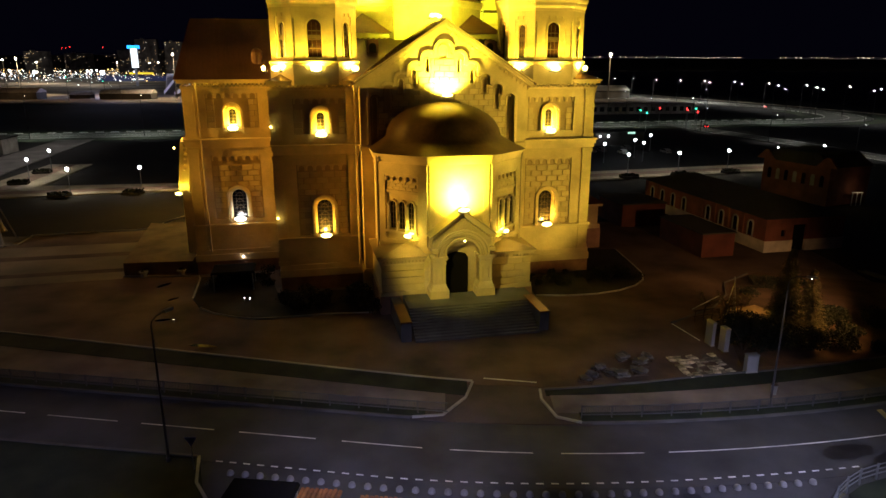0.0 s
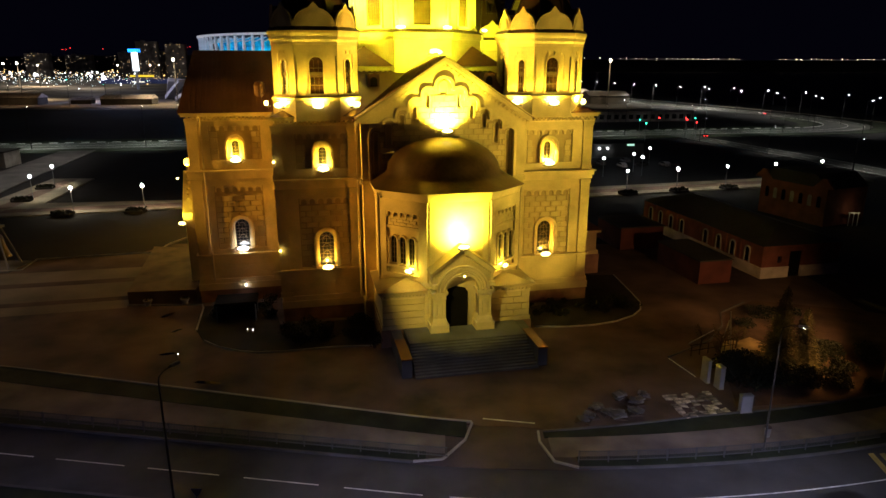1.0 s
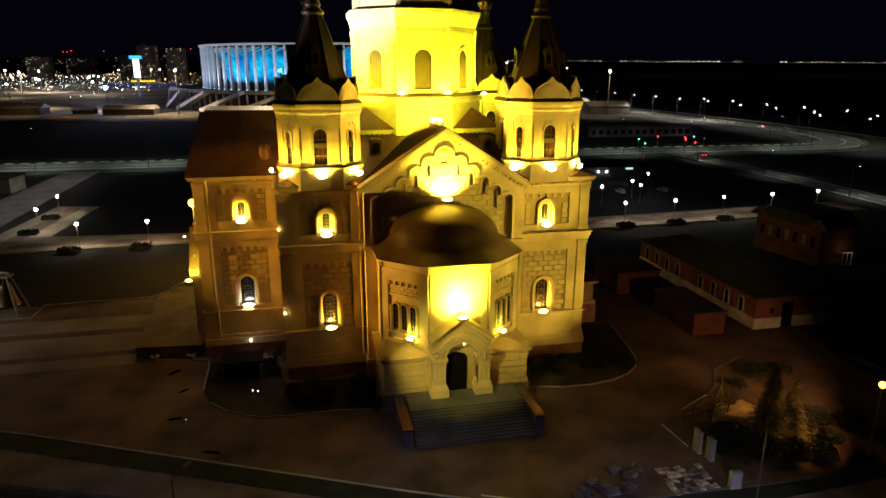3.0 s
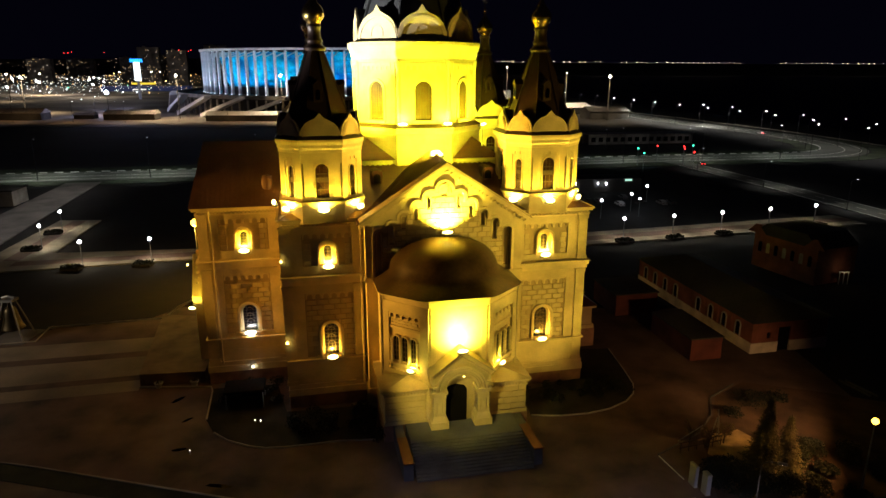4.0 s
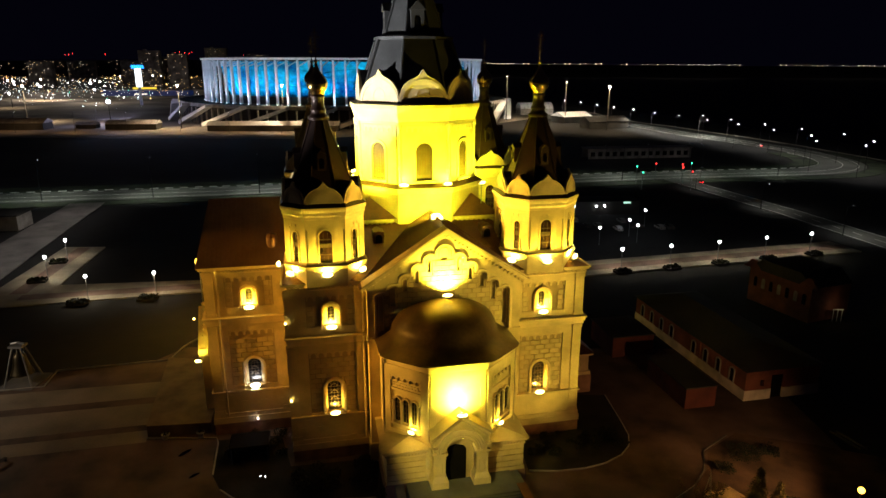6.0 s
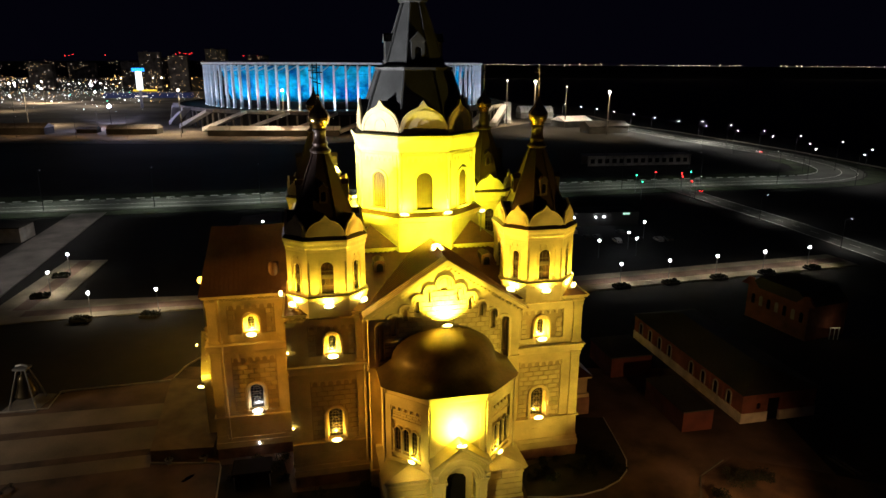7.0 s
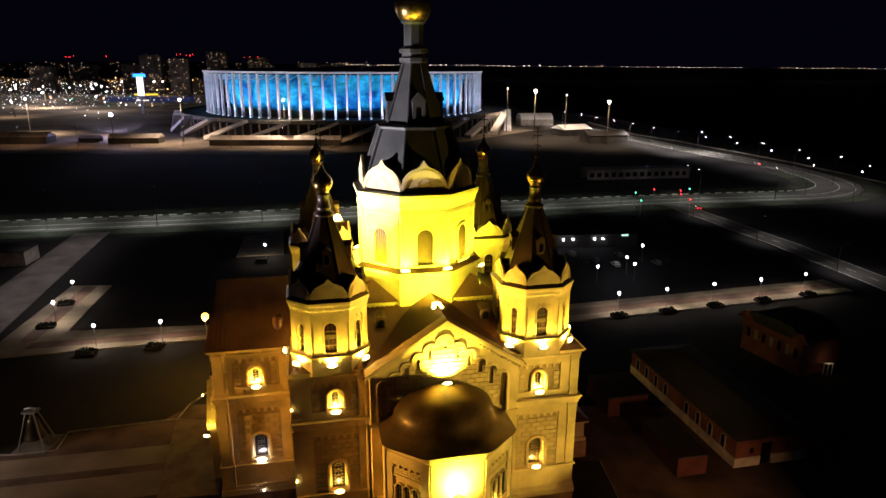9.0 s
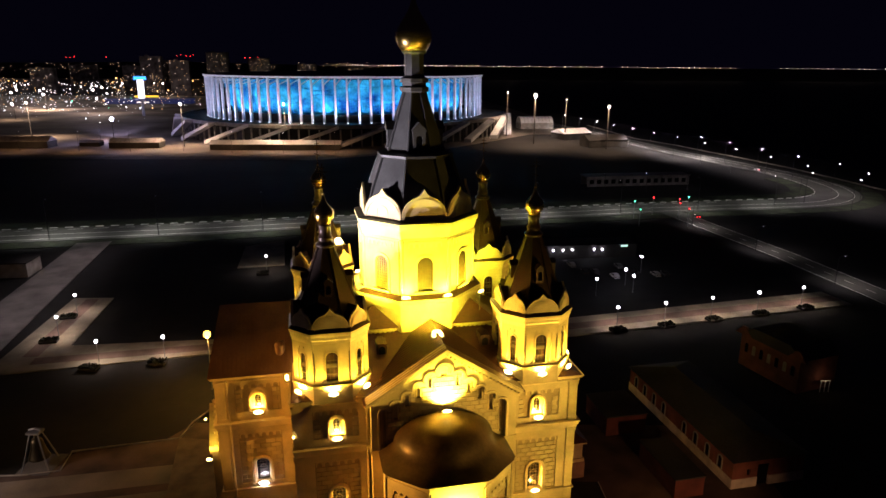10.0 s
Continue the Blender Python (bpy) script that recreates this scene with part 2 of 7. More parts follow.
def holed(bm, x0, x1, z0, z1, y0, y1, holes):
    """A wall from y0 to y1 with rectangular openings (x0, x1, z0, z1)."""
    xs = sorted({x0, x1, *[h[0] for h in holes], *[h[1] for h in holes]})
    zs = sorted({z0, z1, *[h[2] for h in holes], *[h[3] for h in holes]})
    for xa, xb in zip(xs, xs[1:]):
        run = None
        for za, zb in zip(zs, zs[1:]):
            xm, zm = (xa + xb) / 2, (za + zb) / 2
            hole = any(h[0] < xm < h[1] and h[2] < zm < h[3] for h in holes)
            if hole:
                if run:
                    box(bm, xa, xb, y0, y1, *run)
                run = None
            else:
                run = (run[0] if run else za, zb)
        if run:
            box(bm, xa, xb, y0, y1, *run)
    return bm


def arched(bm, x0, x1, z0, z1, y0, y1, cx, half, sill, spring, n=12):
    """A wall plate with one round-headed opening."""
    if cx - half > x0:
        box(bm, x0, cx - half, y0, y1, z0, z1)
    if cx + half < x1:
        box(bm, cx + half, x1, y0, y1, z0, z1)
    if sill > z0:
        box(bm, cx - half, cx + half, y0, y1, z0, sill)
    pts = [(cx + half * math.cos(math.pi * k / n), spring + half * math.sin(math.pi * k / n)) for k in range(n + 1)]
    for (xa, za), (xb, zb) in zip(pts, pts[1:]):
        upright(bm, [(xb, zb), (xa, za), (xa, z1), (xb, z1)], y0, y1)
    return bm


def archring(bm, cx, sill, spring, r0, r1, y0, y1, n=14):
    """A round-headed surround between radius r0 and r1."""
    inner = [(cx - r0, sill)] + [(cx - r0 * math.cos(math.pi * k / n), spring + r0 * math.sin(math.pi * k / n)) for k in range(n + 1)] + [(cx + r0, sill)]
    outer = [(cx - r1, sill)] + [(cx - r1 * math.cos(math.pi * k / n), spring + r1 * math.sin(math.pi * k / n)) for k in range(n + 1)] + [(cx + r1, sill)]
    for k in range(len(inner) - 1):
        upright(bm, [inner[k], inner[k + 1], outer[k + 1], outer[k]], y0, y1)
    return bm


def archface(bm, cx, sill, spring, r, y0, y1, n=14):
    upright(bm, [(cx - r, sill)] + [(cx - r * math.cos(math.pi * k / n), spring + r * math.sin(math.pi * k / n)) for k in range(n + 1)] + [(cx + r, sill)], y0, y1)
    return bm


def ribbon(bm, pts, width, z0, z1):
    """A strip of even width along a line of points."""
    left, right = [], []
    for i, (x, y) in enumerate(pts):
        a, b = pts[max(i - 1, 0)], pts[min(i + 1, len(pts) - 1)]
        dx, dy = b[0] - a[0], b[1] - a[1]
        d = math.hypot(dx, dy)
        left.append((x - dy / d * width / 2, y + dx / d * width / 2))
        right.append((x + dy / d * width / 2, y - dx / d * width / 2))
    for i in range(len(pts) - 1):
        prism(bm, [right[i], right[i + 1], left[i + 1], left[i]], z0, z1)
    return bm


def tube(bm, pts, r, n=8):
    """A round bar along points."""
    rings = []
    for i, p in enumerate(pts):
        a, b = Vector(pts[max(i - 1, 0)]), Vector(pts[min(i + 1, len(pts) - 1)])
        q = (b - a).to_track_quat("Z", "Y")
        rr = r[i] if isinstance(r, (list, tuple)) else r
        rings.append([bm.verts.new(Vector(p) + q @ Vector((rr * math.cos(2 * math.pi * k / n), rr * math.sin(2 * math.pi * k / n), 0))) for k in range(n)])
    for a, b in zip(rings, rings[1:]):
        for k in range(n):
            bm.faces.new((a[k], a[(k + 1) % n], b[(k + 1) % n], b[k]))
    bm.faces.new(rings[0][::-1])
    bm.faces.new(rings[-1])
    return bm


def ball(bm, x, y, z, r, n=10):
    prof = [(max(r * math.sin(math.pi * k / n), 0.001), z - r * math.cos(math.pi * k / n)) for k in range(n + 1)]
    return turned(bm, x, y, prof, n)


def thing(name, label, category, x=0, y=0, z=0, turn=0, group=""):
    ob = new(name)
    ob.matrix_world = pose(x, y, z, 0, 0, turn)
    return tagged(ob, label, category, group)


B = bmesh.new


# ---- ground ----
def centre(x):
    if x < -4:
        return 42.04 - 0.155 * (x + 4)
    return 40.95 + (0.00554 if x < 10 else 0.0045) * (x - 10) ** 2


def offset_strip(bm, xa, xb, o0, o1, z0, z1, step=3.0):
    """A strip that follows the bend of the front road, between two offsets from its middle line."""
    n = max(1, int(math.ceil((xb - xa) / step)))
    xs = [xa + (xb - xa) * k / n for k in range(n + 1)]
    for a, b in zip(xs, xs[1:]):
        f0 = o0 if callable(o0) else (lambda x: o0)
        f1 = o1 if callable(o1) else (lambda x: o1)
        prism(bm, [(a, centre(a) + f0(a)), (b, centre(b) + f0(b)), (b, centre(b) + f1(b)), (a, centre(a) + f1(a))], z0, z1)
    return bm


def quick(name, label, mat, bm, category="", kind="structure"):
    return tagged(link(name, bm, mat), label, category or name.replace("_", " "), kind=kind)


bm = B()
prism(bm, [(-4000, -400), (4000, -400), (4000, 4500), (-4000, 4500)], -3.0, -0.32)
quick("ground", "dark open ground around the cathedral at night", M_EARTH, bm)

bm = B()
offset_strip(bm, -120, 60, -4.0, 3.9, -0.5, -0.12)
quick("road", "dark asphalt road bending past the cathedral forecourt", M_ASPHALT, bm)
bm = B()
prism(bm, [(-95, 16), (95, 16), (95, 36.5), (-95, 36.5)], -0.5, -0.16)
offset_strip(bm, -95, 58, -9.0, -4.0, -0.5, -0.14)
quick("pavement", "grey asphalt lay-by beside the road", M_ASPHALT, bm)
MOUTH_L, MOUTH_R = 2.6, 8.4


def back_l(x):
    return min(10.5 + 0.075 * (2.9 - x), 14.2)


def back_r(x):
    return min(9.1 + 0.12 * (x - 8.25), 11.0)


bm = B()
offset_strip(bm, -110, MOUTH_L - 2.4, 5.5, lambda x: 8.0 + 0.068 * (2.2 - x) if x > -60 else 12.0, -0.4, 0.0)
offset_strip(bm, MOUTH_R + 0.6, 58, 5.5, lambda x: 8.3 + 0.03 * (x - 8), -0.4, 0.0)
quick("pavement", "worn grey-brown footpath along the road", M_WALK, bm)
bm = B()
offset_strip(bm, -110, MOUTH_L - 4, 4.1, 5.5, -0.4, 0.02)
offset_strip(bm, MOUTH_R + 2.5, 58, 4.1, 5.5, -0.4, 0.02)
offset_strip(bm, -110, MOUTH_L - 0.5, lambda x: 8.0 + 0.068 * (2.2 - x) if x > -60 else 12.0, back_l, -0.4, 0.03)
offset_strip(bm, MOUTH_R + 0.3, 58, lambda x: 8.3 + 0.03 * (x - 8), back_r, -0.4, 0.03)
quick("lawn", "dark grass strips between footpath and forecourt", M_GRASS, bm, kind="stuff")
# forecourt
def rear(x):
    return 94.0 + max(0.0, (x + 90) * 0.06) if x < -66 else 102.0 + (x + 66.5) * 0.257 if x < -49 else 112.0


bm = B()
n = 48
front = []
for k in range(n + 1):
    x = -110 + 165 * k / n
    front.append((x, centre(x) + (back_l(x) if x < MOUTH_L else back_r(x) if x > MOUTH_R else 10.0)))
for (xa, ya), (xb, yb) in zip(front, front[1:]):
    prism(bm, [(xa, ya), (xb, yb), (xb, rear(xb)), (xa, rear(xa))], -0.4, -0.01)
MB = B()
offset_strip(MB, MOUTH_L - 5.2, MOUTH_R + 3.2, 3.8, 10.05, -0.5, -0.04, 1.0)
quick("road", "asphalt drive between the kerbs to the forecourt", material("worn_red_asphalt", (0.085, 0.063, 0.054), 0.85, scale=0.5, vary=0.22, fine=30), MB)
quick("forecourt", "reddish-brown paved forecourt around the cathedral", M_PLAZA, bm, "pavement")
bm = B()
for f0, f1 in ((0.0, 0.16), (0.24, 0.56), (0.66, 0.92)):
    a0, b0, a1, b1 = (-84, 70.5), (-41.6, 80.2), (-90, 91.5), (-46.6, 100.0)
    mixp = lambda p, q, f: (p[0] + (q[0] - p[0]) * f, p[1] + (q[1] - p[1]) * f)
    prism(bm, [mixp(a0, a1, f0), mixp(b0, b1, f0), mixp(b0, b1, f1), mixp(a0, a1, f1)], -0.1, 0.0)
quick("ground_band", "broad pale bands across the forecourt", material("pale_ground_band", (0.22, 0.18, 0.14), 0.8, scale=0.3, vary=0.2), bm, "pavement")
# kerbs
bm = B()
offset_strip(bm, -110, MOUTH_L, lambda x: back_l(x) - 0.08, lambda x: back_l(x) + 0.14, -0.3, 0.1)
for a, b in (((MOUTH_L, centre(2.6) + 10.4), (MOUTH_L - 0.7, centre(2) + 7.6)), ((MOUTH_L - 0.7, centre(2) + 7.6), (MOUTH_L - 2.6, centre(0) + 4.6)), ((MOUTH_L - 2.6, centre(0) + 4.6), (MOUTH_L - 5, centre(-2) + 4.0))):
    ribbon(bm, [a, b], 0.2, -0.3, 0.1)
for a, b in (((MOUTH_R - 0.1, centre(8) + 9.3), (MOUTH_R - 0.2, centre(8) + 7.6)), ((MOUTH_R - 0.2, centre(8) + 7.6), (MOUTH_R + 0.6, centre(8) + 4.8)), ((MOUTH_R + 0.6, centre(8) + 4.8), (MOUTH_R + 2.4, centre(10) + 4.0))):
    ribbon(bm, [a, b], 0.2, -0.3, 0.1)
quick("kerb", "pale concrete kerbs edging road and grass", M_KERB, bm)
bm = B()
offset_strip(bm, -110, MOUTH_L - 5, 3.9, 4.1, -0.4, 0.06)
offset_strip(bm, MOUTH_R + 2.4, 58, 3.9, 4.1, -0.4, 0.06)
offset_strip(bm, MOUTH_R + 0.3, 58, back_r, lambda x: back_r(x) + 0.2, -0.4, 0.16)
quick("kerb", "dim grey kerbs along road and grass strip", M_DIMKERB, bm)
# markings
bm = B()
x = -15.5 - 8.0 * 11
while x < 15:
    if not 14.2 < x < 15:
        offset_strip(bm, x, x + 6.0, -0.06, 0.06, -0.121, -0.116)
    x += 8.0
offset_strip(bm, 16.3, 60, -0.06, 0.06, -0.121, -0.116)
x = -16.0
while x < 28.5:
    o = -3.85 + 0.7 * min(1, max(0, (x + 4) / 24))
    offset_strip(bm, x, x + 0.5, o - 0.07, o + 0.07, -0.121, -0.116)
    x += 1.01
ribbon(bm, [(3.6, 52.4), (8.2, 51.6)], 0.16, -0.02, 0.012)
ribbon(bm, [(24.6, 65.0), (25.9, 60.6)], 0.14, -0.02, 0.012)
quick("road_marking", "white painted lane dashes on asphalt", M_LINE, bm, kind="structure")

# ---- roads and paths behind ----
def along(pts, start, step, off):
    out, need = [], start
    for (xa, ya), (xb, yb) in zip(pts, pts[1:]):
        d = math.hypot(xb - xa, yb - ya)
        while need < d:
            f = need / d
            out.append((xa + (xb - xa) * f - (yb - ya) / d * off, ya + (yb - ya) * f + (xb - xa) / d * off, math.degrees(math.atan2(yb - ya, xb - xa))))
            need += step
        need -= d
    return out


ROAD_A = [(-420, 203), (-260, 235), (-176, 252), (-96.5, 268), (-70, 275), (57, 301.5), (98, 311), (144, 319), (180, 325), (198, 332), (211, 344), (219, 361), (222, 385), (218, 418), (203, 468), (184, 524), (168, 592), (128, 750), (80, 931), (20, 1300)]
ROAD_B = [(107, 305), (110, 292), (125, 232), (133, 188), (140, 140), (148, 60)]


def smooth(pts, n=5):
    """A rounder line through the same points."""
    out = []
    for i in range(len(pts) - 1):
        p0, p1, p2, p3 = (Vector(pts[max(0, min(len(pts) - 1, i + k))]) for k in (-1, 0, 1, 2))
        for k in range(n):
            f = k / n
            q = 0.5 * (2 * p1 + (p2 - p0) * f + (2 * p0 - 5 * p1 + 4 * p2 - p3) * f * f + (3 * p1 - p0 - 3 * p2 + p3) * f ** 3)
            out.append((q.x, q.y))
    return out + [tuple(pts[-1])]


ROAD_A = ROAD_A[:7] + smooth(ROAD_A[7:15]) + ROAD_A[15:]
bm = B()
ribbon(bm, ROAD_A, 22, -0.5, -0.14)
ribbon(bm, ROAD_B, 11, -0.5, -0.15)
# paler asphalt copy, with some lamplight put into the colour
quick("road", "wide grey asphalt road behind the cathedral", material("lit_asphalt", (0.075, 0.078, 0.07), 0.75, scale=0.2, vary=0.2, fine=20), bm)
bm = B()
for o in (-7.5, 0.0, 8.0):
    pts = []
    for i, (x, y) in enumerate(ROAD_A):
        a, b = ROAD_A[max(i - 1, 0)], ROAD_A[min(i + 1, len(ROAD_A) - 1)]
        d = math.hypot(b[0] - a[0], b[1] - a[1])
        pts.append((x - (b[1] - a[1]) / d * o, y + (b[0] - a[0]) / d * o))
    if o < 3:
        ribbon(bm, pts, 0.34, -0.141, -0.13)
    else:
        for (xa, ya), (xb, yb) in zip(pts, pts[1:]):
            m = int(math.hypot(xb - xa, yb - ya) / 9)
            for k in range(m):
                f0, f1 = k / m, (k + 0.6) / m
                ribbon(bm, [(xa + (xb - xa) * f0, ya + (yb - ya) * f0), (xa + (xb - xa) * f1, ya + (yb - ya) * f1)], 0.35, -0.141, -0.13)
for o in (11.4,):
    for x, y, a in along(ROAD_A[:36], 3, 6.0, o):
        c, q = math.cos(radians(a)), math.sin(radians(a))
        ribbon(bm, [(x, y), (x + 3.2 * c, y + 3.2 * q)], 0.3, -0.3, 0.05)
for o in (-4.9, 4.9):
    for x, y, a in along(ROAD_B, 14, 6.0, o):
        c, q = math.cos(radians(a)), math.sin(radians(a))
        ribbon(bm, [(x, y), (x + 5.6 * c, y + 5.6 * q)], 0.3, -0.15, -0.14)
for x, y, a in along(ROAD_B, 16, 9.0, 0.0):
    c, q = math.cos(radians(a)), math.sin(radians(a))
    ribbon(bm, [(x, y), (x + 4 * c, y + 4 * q)], 0.25, -0.15, -0.14)
quick("road_marking", "pale lines and kerb blocks along the wide back road", M_LINE, bm)
# paler copy of the grass; lamplight on the verges is partly in its colour
M_VERGE = material("lit_verge_grass", (0.030, 0.042, 0.020), 0.95, scale=0.3, vary=0.4, bump=0.6, fine=2)
bm = B()
for o, w in ((-16.5, 9), (17.5, 12)):
    pts = []
    for i, (x, y) in enumerate(ROAD_A[:36]):
        a, b = ROAD_A[max(i - 1, 0)], ROAD_A[i + 1]
        d = math.hypot(b[0] - a[0], b[1] - a[1])
        pts.append((x - (b[1] - a[1]) / d * o, y + (b[0] - a[0]) / d * o))
    ribbon(bm, pts, w, -0.5, -0.17)
quick("verge", "lamplit green grass verges beside the back road", M_VERGE, bm, "grass", "stuff")
M_PROM = material("pale_promenade_slabs", (0.30, 0.27, 0.21), 0.85, scale=0.5, vary=0.18, fine=6)
M_PROMR = material("reddish_promenade_slabs", (0.19, 0.13, 0.11), 0.85, scale=0.5, vary=0.18, fine=6)
PROM = [(20, 157.5), (118, 184.5)]
for pts in ([(-103, 131), (-54, 143.8), (-56, 152), (-92, 147.5)], [(-103, 131), (-92, 147.5), (-98, 181.5), (-109.5, 181)], [(-70.5, 211.4), (-55.3, 215.3), (-62.9, 247), (-75.7, 238.4)]):
    bm = B()
    prism(bm, pts, -0.4, -0.05)
    quick("promenade", "pale slab promenade with planters and lamps", M_PROM, bm, "pavement")
bm = B()
ribbon(bm, PROM, 11.5, -0.4, -0.05)
quick("promenade", "long pale slab promenade with planters and lamps", M_PROM, bm, "pavement")
for pts, width, top in (([(-96, 138.5), (-55, 147.6)], 3.6, -0.02), ([(-98, 141), (-103.5, 180)], 3.6, -0.024), (PROM, 3.8, -0.02)):
    bm = B()
    ribbon(bm, pts, width, -0.1, top)
    quick("promenade_strip", "reddish slab strip along the promenade", M_PROMR, bm, "pavement")
bm = B()
prism(bm, [(-106, 138), (-130, 245), (-142, 242), (-124, 150)], -0.4, -0.08)
quick("path", "grey concrete side road by the promenade", material("worn_concrete_road", (0.16, 0.15, 0.14), 0.85, scale=0.4, vary=0.2), bm, "road")
bm = B()
prism(bm, [(270, 300), (4000, 120), (4000, 3200), (-600, 3200), (60, 1500), (112, 1074), (200, 830), (245, 622), (275, 500), (278, 400)], -0.5, -0.25)
quick("water", "black river water under a night sky", M_WATER, bm)
bm = B()
prism(bm, [(-900, 470), (-95, 470), (-10, 520), (85, 655), (140, 660), (120, 900), (60, 1400), (-900, 1400)], -0.5, -0.2)
quick("square", "paved square round the stadium", material("square_paving", (0.19, 0.165, 0.135), 0.85, scale=0.05, vary=0.3), bm, "pavement")

# ---- cathedral ----
cathedral = thing("cathedral", "floodlit cream cathedral with dark tent roofs and gilded onion domes", "cathedral", CX, CY, 0, CT)


def solid(name, mat, label="", smooth=False, *boxes):
    bm = B()
    for b in boxes:
        box(bm, *b)
    return part(name, bm, mat, cathedral, label, smooth)


BLOCK_W, BLOCK_H = 1.45, 0.70
BLOCKS = {}


def block_mesh(w):
    key = round(w, 2)
    if key not in BLOCKS:
        bm = B()
        i = 0.035
        box(bm, -w / 2 + 0.03, w / 2 - 0.03, 0.0, 0.16, 0.03, BLOCK_H - 0.03)
        for v in bm.verts:
            if v.co.y < 0.01:
                v.co.x *= 1 - i / w * 2
                v.co.z = BLOCK_H / 2 + (v.co.z - BLOCK_H / 2) * 0.95
        BLOCKS[key] = mesh_of("stone_block", bm, M_STONE)
    return BLOCKS[key]


PENDING = []


def plan_blocks(parent, u0, u1, z0, z1, v, window):
    """Courses of stone blocks on a recessed panel, round a window surround; laid at the end of the file."""
    PENDING.append((parent, u0, u1, z0, z1, v, window))


def lay_blocks(parent, u0, u1, z0, z1, v, window):
    cx, half, sill, spring = window
    rows = int((z1 - z0) / BLOCK_H)
    for r in range(rows):
        z = z0 + r * BLOCK_H
        u = u0 - (BLOCK_W / 2 if r % 2 else 0)
        while u < u1 - 0.05:
            a, b = max(u, u0), min(u + BLOCK_W, u1)
            u += BLOCK_W
            zm = z + BLOCK_H / 2
            w = half if zm < spring else (math.sqrt(max(half ** 2 - (zm - spring) ** 2, 0)) if zm < spring + half else 0)
            if sill - 0.2 < zm and w > 0:
                if a < cx + w and b > cx - w:
                    if cx - w - a > 0.22:
                        b = cx - w
                    elif b - cx - w > 0.22:
                        a = cx + w
                    else:
                        continue
            if b - a < 0.2:
                continue
            wq = round((b - a) / 0.1) * 0.1
            share("stone_block", block_mesh(wq), parent, pose((a + b) / 2, v, z))


def window(parent, cx, vf, sill, spring, half, rim, deep=0.45, cols=2, rows=6, proud=0.14):
    """A round-headed window: moulded surround, dark pane and a grid of bars."""
    bm = B()
    archring(bm, cx, sill, spring, half + 0.02, half + rim * 0.45, vf - proud * 0.4, vf + deep)
    archring(bm, cx, sill, spring, half + rim * 0.45, half + rim, vf - proud, vf + 0.3)
    bmesh.ops.translate(bm, verts=bm.verts, vec=(-cx, 0, 0))
    fr = part("window", bm, M_TRIM, parent, "round-headed moulded plaster window surround")
    fr.location = (cx, 0, 0)
    bm = B()
    archface(bm, 0, sill, spring, half + 0.02, vf + deep, vf + deep + 0.05)
    part("pane", bm, M_GLASS, fr)
    if not cols:
        return fr
    bm = B()
    top = spring + half
    for k in range(1, cols + 1):
        x = -half + 2 * half * k / (cols + 1)
        box(bm, x - 0.04, x + 0.04, vf + deep - 0.06, vf + deep + 0.01, sill, spring + math.sqrt(max(half ** 2 - x * x, 0)))
    for k in range(1, rows):
        z = sill + (top - sill) * k / rows
        w = half if z < spring else math.sqrt(max(half ** 2 - (z - spring) ** 2, 0))
        box(bm, -w, w, vf + deep - 0.05, vf + deep + 0.01, z - 0.035, z + 0.035)
    part("glazing_bar", bm, M_BAR, fr)
    return fr


def niche_window(parent, cx, vf, sill, spring, niche, half, rim, deep=0.72, cols=1, rows=5):
    """A window set back in a round-headed niche: proud surround, splayed reveal, back plate, pane and bars."""
    bm = B()
    archring(bm, 0, sill, spring, niche, niche + rim * 0.5, vf - 0.12, vf + deep)
    archring(bm, 0, sill, spring, niche + rim * 0.5, niche + rim, vf - 0.2, vf + 0.35)
    fr = part("window", bm, M_TRIM, parent, "round-headed window in a deep lamp-lit niche")
    fr.location = (cx, 0, 0)
    bm = B()
    archring(bm, 0, sill, spring, half, niche + 0.04, vf + deep - 0.14, vf + deep + 0.02)
    if niche - half > 0.4:
        box(bm, -half, half, vf + deep - 0.14, vf + deep + 0.02, sill, sill + 0.5)
        archring(bm, 0, sill + 0.5, spring, half + 0.1, half + 0.24, vf + deep - 0.22, vf + deep - 0.1)
    part("back_plate", bm, M_WALL, fr)
    bm = B()
    box(bm, -niche - 0.02, niche + 0.02, vf - 0.1, vf + deep, sill - 0.2, sill)
    part("sill", bm, M_TRIM, fr)
    bm = B()
    archface(bm, 0, sill, spring, half + 0.02, vf + deep, vf + deep + 0.04)
    part("pane", bm, M_GLASS, fr)
    bm = B()
    top = spring + half
    for k in range(1, cols + 1):
        x = -half + 2 * half * k / (cols + 1)
        box(bm, x - 0.02, x + 0.02, vf + deep - 0.04, vf + deep + 0.01, sill, spring + math.sqrt(max(half ** 2 - x * x, 0)))
    for k in range(1, rows):
        z = sill + (top - sill) * k / rows
        w = half if z < spring else math.sqrt(max(half ** 2 - (z - spring) ** 2, 0))
        box(bm, -w, w, vf + deep - 0.03, vf + deep + 0.01, z - 0.02, z + 0.02)
        if k % 2 and cols > 1:
            archring(bm, 0, z, z, half * 0.38, half * 0.46, vf + deep - 0.05, vf + deep + 0.01, 8)
    part("glazing_bar", bm, M_BAR, fr)
    return fr


ARCHES = {}


